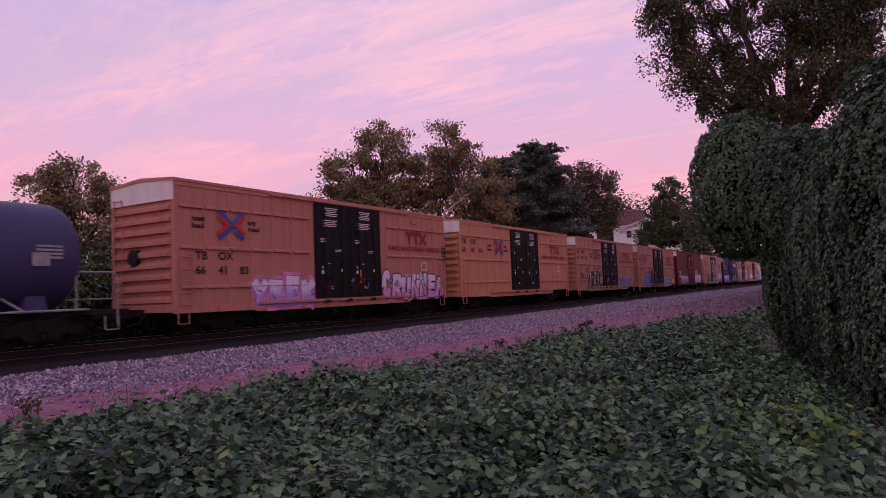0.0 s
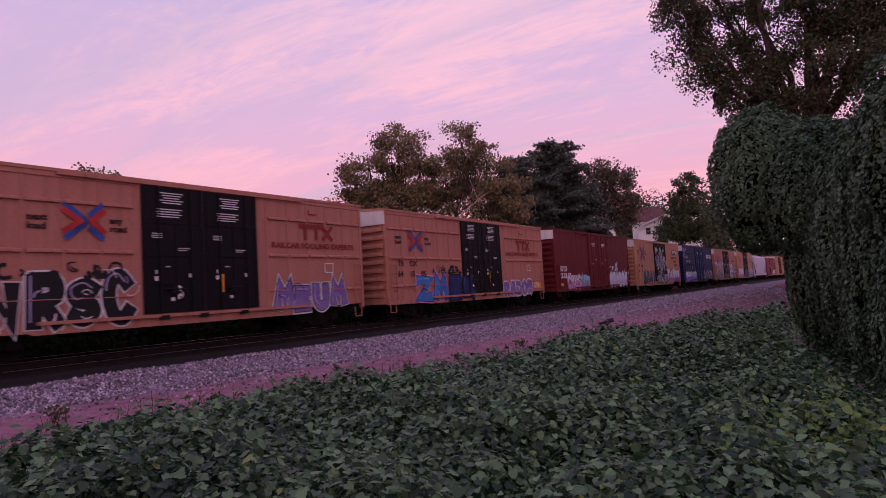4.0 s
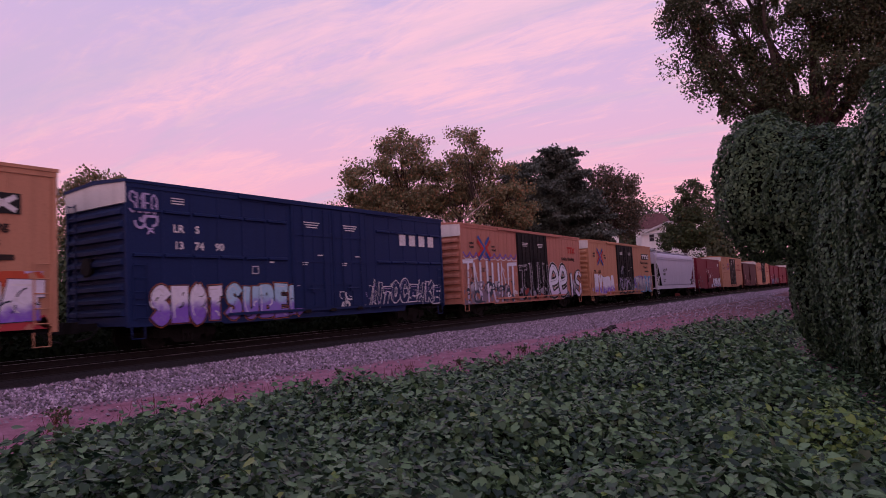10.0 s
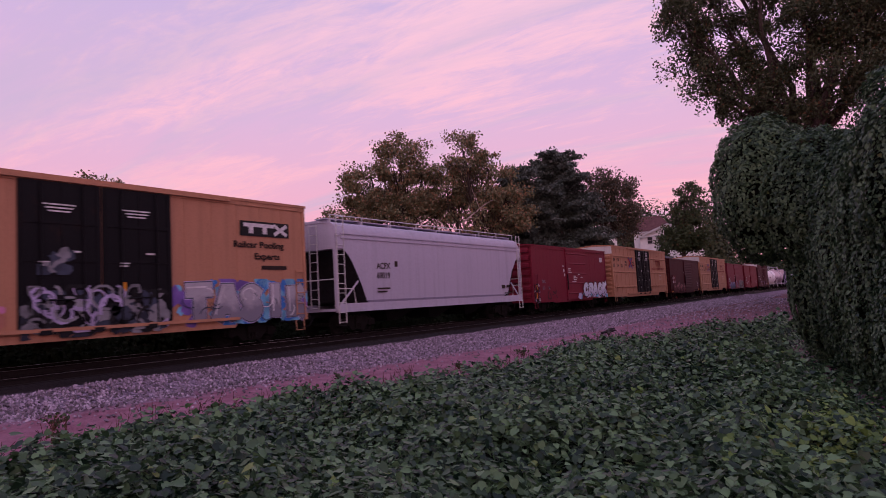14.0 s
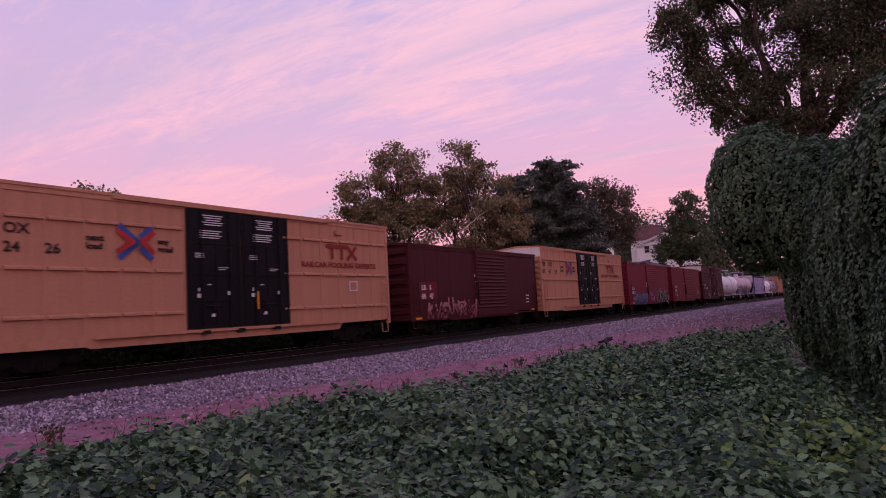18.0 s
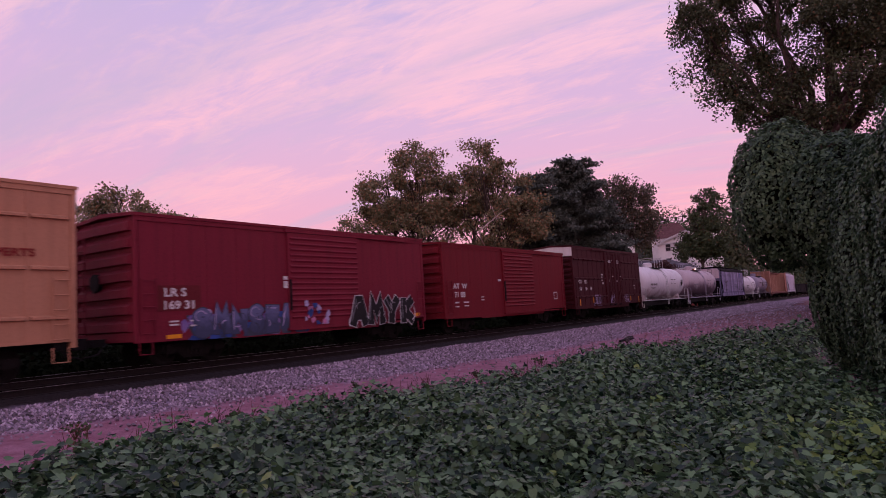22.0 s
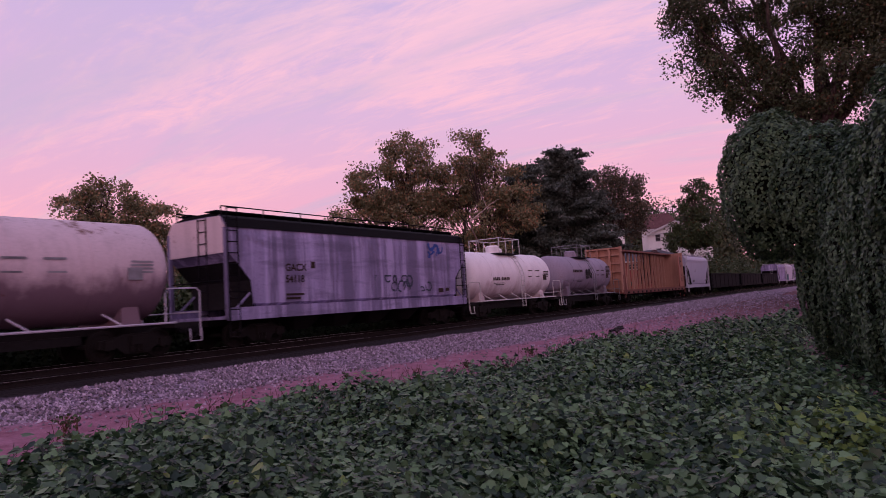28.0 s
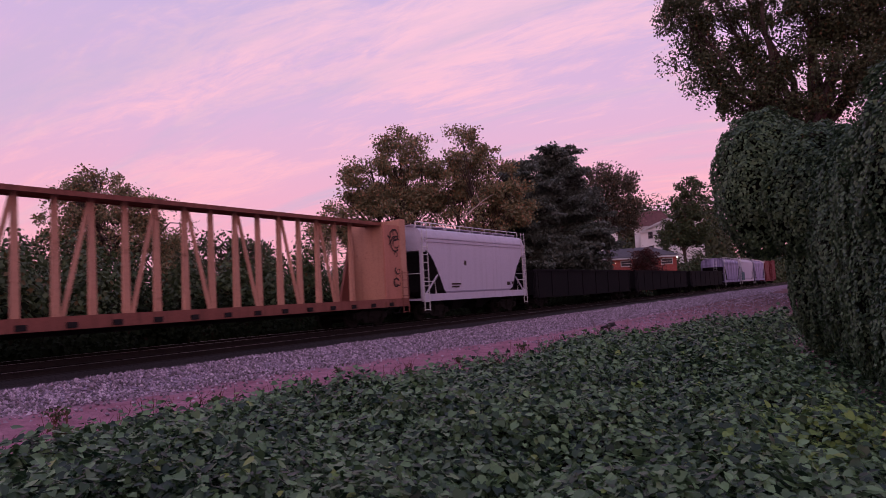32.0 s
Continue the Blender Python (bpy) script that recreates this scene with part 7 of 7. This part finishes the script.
    piece(c, 2.2, 6.35, .72, 2.22, "DAMI", "s_slate", "g_white", "dark slate block graffiti with white edges", y=SIDE - .01, fat=.52, rim=.035, seed=13, shine="g_grey", jump=.12)
    haze(c, 10.9, 16.4, .88, 2.35, 64, 14, ("orange_pale", "s_ember", "orange_clean", "s_ember", "g_lilac"), "red and ochre spray clouds", y=SIDE - .004, size=.34)
    piece(c, 11.0, 16.3, .86, 2.3, "TASTE", "s_night", "g_slate", "white and lilac graffiti over red", y=SIDE - .012, fat=.42, rim=.022, seed=15, jump=.3, lean=.15, wild=6)
    haze(c, 4.9, 6.3, 2.6, 4.0, 16, 16, ("orange_pale", "g_pink"), "faint pinkish scuff beside the doors", y=SIDE + .012, size=.2)
    scrawl(c, 4.9, 6.3, 2.6, 4.0, 8, 151, "post", "faint pale scrawls", y=SIDE - .002, w=.09)
    c = boxcar(124.0, 16.7, "navy blue boxcar with white lettering and graffiti", "navy", style="rail", door="navy", marks=None, ends="navy", sprayed=((.4, 7.4), (10.3, 16.4)))
    for mk, x, z in (("LR", 1.55, 3.58), ("S", 2.34, 3.58), ("13", 1.57, 3.06), ("74", 2.31, 3.06), ("90", 3.09, 3.06)):
        words("reporting_mark", mk, x, z, .24, M["pale"], c, SIDE - .002, 1.05)
    for k in range(4):
        part("company_emblem", Geo().bevel_box(13.15 + .76 * k, 13.62 + .76 * k, SIDE - .010, SIDE - .004, 3.62, 4.12, .002), M["pale"], c, "white block shape")
    piece(c, .72, 3.35, .72, 2.0, "SHOT", "s_night", "g_black", "white and violet graffiti lettering", y=SIDE - .02, halo="g_rust", fat=.52, rim=.035, aura=.02, seed=16, jump=.08)
    piece(c, 3.4, 6.9, .74, 2.0, "SUBER", "s_ice", "g_black", "ice blue and violet graffiti lettering", y=SIDE - .02, halo="g_rust", fat=.42, rim=.03, aura=.02, seed=17, jump=.1)
    piece(c, 10.35, 16.3, .90, 2.05, "NNTOGENKE", "navy", "g_white", "tangled white graffiti outlines", y=SIDE - .02, fat=.34, rim=.045, seed=18, jump=.35, lean=.25, shine="g_lilac")
    scrawl(c, 8.9, 9.7, 1.0, 1.6, 10, 181, "g_white", "small white tag", y=SIDE - .085, w=.035)
    piece(c, .08, 1.02, 4.05, 4.72, "SUEO", "g_lilac", "g_lilac", "pale tag by the corner", y=SIDE - .02, fat=.16, rim=.005, seed=19, shine=None)
    scrawl(c, .2, 1.0, 3.45, 4.0, 5, 191, "g_lilac", "pale tag by the corner", y=SIDE - .02, w=.05)
    small_marks(c, [(1.5, 4.60 - .08 * k, .44, .035) for k in range(3)] + [(4.6, 2.55, .28, .03), (4.6, 2.30, .28, .03), (4.6, 2.3, .03, .28), (4.85, 2.3, .03, .28), (5.4, 2.7, .2, .05)])
    c = boxcar(142.5, 16.7, "chalky orange boxcar covered in white and grey graffiti", "orange_pale", style="seam", marks=("TB OX", "64 71 57"))
    haze(c, .1, 6.2, .75, 1.95, 70, 200, ("s_smoke", "orange_pale", "g_slate", "orange_pale", "tank_grey"), "faded grey and brown old spray", y=SIDE - .002, size=.34)
    haze(c, 11.0, 16.4, .8, 2.0, 44, 201, ("s_smoke", "orange_pale", "g_slate", "tank_grey"), "faded grey and brown old spray", y=SIDE - .002, size=.34)
    piece(c, -.0, 6.2, .72, 3.15, "TNIUNT", "s_pale", "s_smoke", "tall white graffiti lettering", y=SIDE - .012, fat=.17, rim=.03, seed=20, jump=.08)
    scrawl(c, .3, 6.2, .85, 1.9, 26, 202, "g_white", "white curls and blue blots", y=SIDE - .03, w=.09, mats=("g_white", "g_slate", "tank_grey", "g_slate"))
    g = Geo()
    for k in range(9):            # a scalloped violet line above the letters
        g.stroke(curve([(.2 + .68 * k, 3.5), (.45 + .68 * k, 3.28), (.65 + .68 * k, 3.30), (.88 + .68 * k, 3.5)]), .10, SIDE - .006, 0, .002)
        g.stroke(curve([(.2 + .68 * k, 3.28), (.5 + .68 * k, 3.14), (.88 + .68 * k, 3.2)]), .05, SIDE - .009, 1, .002)
    part("graffiti", g, [M["g_purple"], M["g_white"]], c, "violet scalloped outline with a white line below it")
    piece(c, 6.4, 10.8, .85, 3.05, "TIIN", "g_black", "s_smoke", "grey outlined graffiti over the doors", y=SIDE - .085, fat=.22, rim=.05, seed=21, shine="g_white")
    haze(c, 6.4, 10.8, .8, 1.5, 36, 211, ("s_smoke", "g_black", "brown", "g_slate"), "grey blots over the doors", y=SIDE - .082, size=.25)
    piece(c, 10.75, 14.0, .78, 3.0, "ee", "s_pale", "g_black", "round white graffiti letters with black edges", y=SIDE - .02, fat=.24, rim=.13, seed=22, shine="g_grey", halo="g_white", aura=.03, jump=.04)
    piece(c, 14.0, 16.6, .80, 2.75, "IS", "s_pale", "g_black", "round white graffiti letters with black edges", y=SIDE - .02, fat=.22, rim=.10, seed=221, shine="g_grey", jump=.2)
    words("slogan", "Railcar Pooling", 13.25, 3.34, .22, M["ink"], c, SIDE - .008, 1.25)
    bars(c, [(14.27, 4.16, 1.0, .12), (14.46, 3.84, .15, .32), (14.9, 3.84, .15, .32)], M["g_red"], SIDE - .006, "company_emblem")
    part("company_emblem", Geo().stroke([(15.2, 4.24), (15.64, 3.86)], .13, SIDE - .006).stroke([(15.64, 4.24), (15.2, 3.86)], .13, SIDE - .014), M["g_red"], c)
    c = boxcar(161.0, 16.6, "yellow boxcar with pale blue and white graffiti", "orange_clean", style="seam", marks=("TB OX", "66 04 23"))
    tbox_b_logo(c)
    haze(c, .2, 6.2, .8, 1.9, 40, 230, ("orange_pale", "g_rust", "g_pink", "g_lilac"), "pinkish old spray", y=SIDE - .002, size=.3)
    piece(c, .86, 5.35, .80, 2.35, "HYHRA", "s_night", "g_white", "lilac graffiti lettering outlined in white", y=SIDE - .012, fat=.44, rim=.035, seed=23, jump=.2)
    haze(c, 10.85, 16.6, .78, 2.3, 60, 240, ("g_cyan", "g_azure", "g_cyan", "g_purple"), "sky blue spray cloud", y=SIDE - .003, size=.34)
    piece(c, 11.2, 16.5, .80, 2.2, "TASIK", "s_smoke", "g_slate", "grey graffiti lettering on sky blue", y=SIDE - .012, halo="g_lilac", fat=.44, rim=.03, aura=.025, seed=24, jump=.1)
    haze(c, 6.5, 10.7, .75, 2.0, 60, 250, ("g_slate", "s_slate", "g_black", "g_grey"), "grey smears on the black doors", y=SIDE - .083, size=.26)
    scrawl(c, 6.7, 10.6, .9, 2.1, 40, 25, "g_grey", "grey scrawls on the black doors", y=SIDE - .090, w=.06, mats=("g_grey", "g_lilac", "g_black"))
    haze(c, 6.9, 8.0, 2.4, 3.15, 9, 251, ("g_slate", "g_grey"), "grey smears on the black doors", y=SIDE - .083, size=.22)
    hopper(179.3, 16.6, "clean pale grey covered hopper car", "hopper", 4.28, marks=("ACFX", "69019"), slope=1.5)
    c = boxcar(197.5, 13.8, "red boxcar with a wide sliding door and graffiti", "red", top=4.5, style="fifty", door="red", cap=None, marks=None, d0=5.5, d1=9.3, corr=5)
    for mk, x, z in (("SMC", 1.42, 2.0), ("203", 1.42, 1.57), ("36", 2.36, 1.57)):
        words("reporting_mark", mk, x, z, .21, M["tank_pink"], c, SIDE - .002, .95)
    bars(c, [(12.45, 3.57, .2, .34), (12.70, 3.57, .2, .34), (12.95, 3.57, .09, .34)], M["pale"], SIDE - .004, "company_emblem")
    haze(c, 7.25, 13.6, .80, 1.25, 40, 260, ("g_cyan", "s_pale", "g_lilac"), "pale blue spray cloud", y=SIDE - .106, size=.26)
    piece(c, 8.35, 13.3, .95, 2.02, "CRAOK", "s_pale", "g_black", "grey graffiti lettering on pale blue", y=SIDE - .112, fat=.36, rim=.06, seed=26, jump=.2, lean=.15)
    haze(c, .1, 1.0, .74, 1.95, 30, 27, ("g_white", "g_lilac", "g_black"), "pale painted figure", y=SIDE + .0, size=.2)
    scrawl(c, .15, 1.0, .8, 1.9, 9, 271, "g_black", "black lines of a painted figure", y=SIDE - .012, w=.05)
    bars(c, [(.46, 1.0, .16, .95)], M["amber"], SIDE - .012, "graffiti_stripe")
    scrawl(c, 2.2, 3.8, .95, 1.7, 8, 28, "g_black", "dark scrawl", y=SIDE - .02, w=.04)
    small_marks(c, [(5.7, 2.95, .5, .05), (5.7, 2.85, .4, .05), (5.7, 2.7, .6, .05), (6.6, 2.3, .7, .06), (6.6, 2.18, .6, .05), (6.3, 2.05, .8, .05), (8.0, 2.35, .35, .05), (4.72, 3.1, .18, .08), (4.78, 2.75, .22, .2), (4.9, 2.45, .14, .18), (6.6, 2.42, .45, .05), (7.5, 2.55, .3, .05)], SIDE - .105)
    boxcar(213.1, 16.9, "golden orange boxcar with black plug doors", "orange_clean", style="rail", marks=("TB OX", "63 24 26"))
    c = boxcar(231.6, 14.0, "dark maroon boxcar with a corrugated sliding door", "maroon", top=4.45, style="fifty", door="maroon", cap=None, marks=None, d0=6.2, d1=9.6)
    bars(c, [(.75, 1.75, 1.5, .85)], M["oxide"], SIDE - .002, "number_patch")
    for mk, x, z in (("LR", .95, 2.22), ("S", 1.62, 2.22), ("68", .92, 1.80), ("47", 1.60, 1.80)):
        words("reporting_mark", mk, x, z, .24, M["pale"], c, SIDE - .008, 1.05)
    haze(c, 1.2, 6.4, .72, 1.5, 34, 290, ("oxide", "s_rose", "maroon2"), "faded old spray", y=SIDE + .012, size=.22)
    piece(c, 1.3, 3.2, .72, 1.75, "KVS", "s_rose", "maroon", "faded rose graffiti lettering", y=SIDE - .012, fat=.26, rim=.05, seed=29, shine="s_rose", jump=.45, lean=.2)
    piece(c, 3.2, 6.4, .74, 1.85, "UVANUA", "s_rose", "maroon2", "faded rose graffiti lettering", y=SIDE - .012, fat=.22, rim=.06, seed=291, shine="s_rose", jump=.5, lean=-.2)
    scrawl(c, 1.3, 6.4, .76, 1.55, 26, 292, "s_rose", "faded rose curls", y=SIDE - .04, w=.06, mats=("s_rose", "maroon", "oxide"))
    small_marks(c, [(12.3, 1.4, .4, .06), (12.3, 1.6, .4, .06), (12.3, 1.8, .4, .06), (6.0, 2.9, .12, .12), (6.1, 2.6, .3, .06), (6.2, 2.1, .15, .15)], SIDE - .02)
    bars(c, [(.35, .82, .5, .1), (13.0, .9, .5, .1), (10.6, .75, .5, .1)], M["amber"], SIDE - .004)
    boxcar(246.5, 17.0, "golden orange boxcar with black plug doors", "orange_clean", style="rail", marks=("TB OX", "67 61 23"))
    c = boxcar(265.1, 14.1, "red boxcar with blue graffiti and a corrugated door", "red", top=4.55, style="fifty", door="red", cap=None, marks=None, d0=5.8, d1=9.6)
    words("reporting_mark", "LR S", .94, 2.08, .25, M["pale"], c, SIDE - .004, 1.2)
    words("reporting_mark", "169 31", .88, 1.70, .25, M["pale"], c, SIDE - .004, 1.2)
    bars(c, [(.75, 1.64, 1.45, .76)], M["oxide"], SIDE + .008, "number_patch")
    haze(c, 1.5, 6.8, .72, 1.5, 46, 300, ("s_deep", "g_slate", "g_blue", "s_violet"), "worn blue and slate spray", y=SIDE - .002, size=.3)
    piece(c, 1.85, 6.1, .74, 1.75, "SMNSEA", "s_deep", "g_slate", "worn blue graffiti lettering", y=SIDE - .012, fat=.42, rim=.03, seed=30, shine="g_lilac", jump=.15)
    haze(c, 6.5, 7.8, .95, 1.85, 14, 301, ("g_blue", "g_pink", "g_lilac"), "small blue and pink blots", y=SIDE - .105, size=.16)
    piece(c, 8.85, 13.1, .68, 1.95, "AMYK", "g_black", "g_white", "bold black graffiti letters outlined in white", y=SIDE - .112, fat=.38, rim=.035, seed=302, shine="g_grey", jump=.06)
    small_marks(c, [(5.6, 2.6, .25, .12), (5.6, 2.3, .3, .25), (1.1, 1.3, .3, .05), (1.8, 1.3, .4, .05), (1.1, 1.2, .3, .05), (1.8, 1.15, .4, .05)], SIDE - .02)
    bars(c, [(1.0, .82, .5, .12), (13.2, 1.0, .45, .16)], M["amber"], SIDE - .006)
    c = boxcar(280.8, 14.1, "bright red boxcar with a corrugated sliding door", "red2", top=4.5, style="fifty", door="red2", cap=None, marks=None, d0=5.85, d1=9.6)
    words("reporting_mark", "AT  W", .85, 2.22, .26, M["pale"], c, SIDE - .004, 1.2)
    words("reporting_mark", "71 88", .92, 1.8, .26, M["pale"], c, SIDE - .004, 1.2)
    small_marks(c, [(.9, 1.5, .35, .07), (1.7, 1.5, .45, .07), (.95, 1.3, .3, .06), (1.75, 1.33, .4, .06), (3.4, 1.75, .3, .05), (3.4, 1.6, .3, .05), (12.3, 1.9, .5, .05), (12.3, 1.5, .5, .05), (12.3, 1.5, .05, .4), (12.75, 1.5, .05, .4), (5.3, 2.6, .3, .12)], SIDE - .02)
    c2 = boxcar(296.45, 14.1, "tall deep maroon boxcar with a white upper end", "maroon2", top=5.1, style="rail", door="maroon2", marks=None, d0=5.9, d1=9.4)
    for mk, x, z in (("CO", .85, 2.5), ("ER", 1.85, 2.5), ("10", .92, 2.02), ("18", 1.92, 2.02), ("79", 2.8, 2.02)):
        words("reporting_mark", mk, x, z, .24, M["pale"], c2, SIDE - .004, 1.1)
    scrawl(c2, 3.4, 4.9, .90, 1.65, 16, 31, "g_lilac", "pale lilac tags", y=SIDE - .02, w=.035)
    scrawl(c2, 9.8, 11.4, .95, 1.6, 12, 32, "g_lilac", "pale lilac tags", y=SIDE - .02, w=.035)
    scrawl(c2, 6.6, 7.4, 1.0, 1.7, 10, 320, "g_lilac", "pale lilac tag on the door", y=SIDE - .085, w=.035)
    bars(c2, [(.75, .95, .14, .45), (3.2, 1.1, .12, .4), (6.2, 1.2, .12, .4), (13.2, 1.0, .14, .45), (11.2, 1.1, .12, .4)], M["amber"], SIDE - .03)
    small_marks(c2, [(5.1, 3.1, .3, .1), (5.1, 2.7, .15, .3), (5.2, 2.45, .25, .12), (8.0, 4.2, .8, .05), (8.0, 4.08, .8, .05), (8.0, 3.96, .7, .05), (12.2, 2.3, .4, .05), (12.2, 2.1, .4, .05)], SIDE - .03)
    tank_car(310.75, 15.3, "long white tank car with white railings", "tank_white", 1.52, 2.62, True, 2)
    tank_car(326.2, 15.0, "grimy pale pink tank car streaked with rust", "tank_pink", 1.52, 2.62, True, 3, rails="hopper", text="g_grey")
    c = hopper(342.2, 15.0, "dark streaked lavender covered hopper with rusty roof", "hopper_dark", 4.15, sill=1.38, roof="gondola", marks=("GACX", "54118"), bays=4, slope=0.9)
    scrawl(c, 7.6, 11.8, 1.7, 2.4, 14, 33, "g_slate", "dark blue scrawls", y=-1.61, w=.05)
    scrawl(c, 11.6, 12.9, 3.3, 3.9, 8, 34, "g_blue", "small blue tag", y=-1.61, w=.09)
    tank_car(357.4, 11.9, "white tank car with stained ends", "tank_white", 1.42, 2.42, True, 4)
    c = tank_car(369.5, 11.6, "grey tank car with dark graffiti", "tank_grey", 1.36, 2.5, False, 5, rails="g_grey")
    scrawl(c, 5.0, 6.1, 2.2, 2.8, 10, 35, "g_black", "dark tag", y=-1.37, w=.13)
    bars(c, [(2.6 + .3 * k, 2.62, .22, .18) for k in range(6)] + [(9.2, 3.05 - .1 * k, .9, .06) for k in range(5)], M["ink"], -1.372)
    centerbeam(382.1, 20.4, 4.75)
    hopper(403.7, 11.2, "short pale grey two-bay covered hopper", "hopper", 4.15, marks=("", "", ), bays=2)
    gondola(415.9, 20.0, 2.5)
    gondola(437.3, 20.0, 2.5)
    gondola(458.8, 20.0, 2.5)
    hopper(480.6, 13.0, "pale grey covered hopper", "hopper_dark", 4.0)
    c = hopper(495.2, 13.0, "pale grey covered hopper with a teal box on its end", "hopper", 4.2)
    part("equipment_box", Geo().bevel_box(.25, 3.0, -1.66, -.7, 1.12, 2.45, .04), M["teal"], c, "dark teal metal box")
    hopper(509.8, 13.0, "pale grey covered hopper", "hopper_dark", 4.2)
    boxcar(524.4, 16.6, "plain oxide red steel boxcar", "oxide", style="seam", door="oxide", marks=None)


train()


def gone(t):
    """How far the train has rolled at t seconds."""
    return float(np.interp(t, np.arange(0, 33, 2), S_KNOTS))


def motions():
    for car, x0 in CARS:
        walk(car, [(2.0 * k, pose(x0 + s, TRACK_Y, 0)) for k, s in enumerate(S_KNOTS)])
    # wheels roll on the rail: one turn of the two axle places, shared by every truck
    masters = {}
    steps = 32 * FPS
    for w, k in WHEELSETS:
        if k not in masters:
            walk(w, [(i / FPS, pose(*w.location, 0, math.degrees(gone(i / FPS) / 0.457), 0)) for i in range(steps + 1)])
            masters[k] = w
        else:
            src = masters[k].animation_data
            w.rotation_mode = "QUATERNION"
            w.animation_data_create()
            w.animation_data.action = src.action
            w.animation_data.action_slot = src.action_slot


motions()
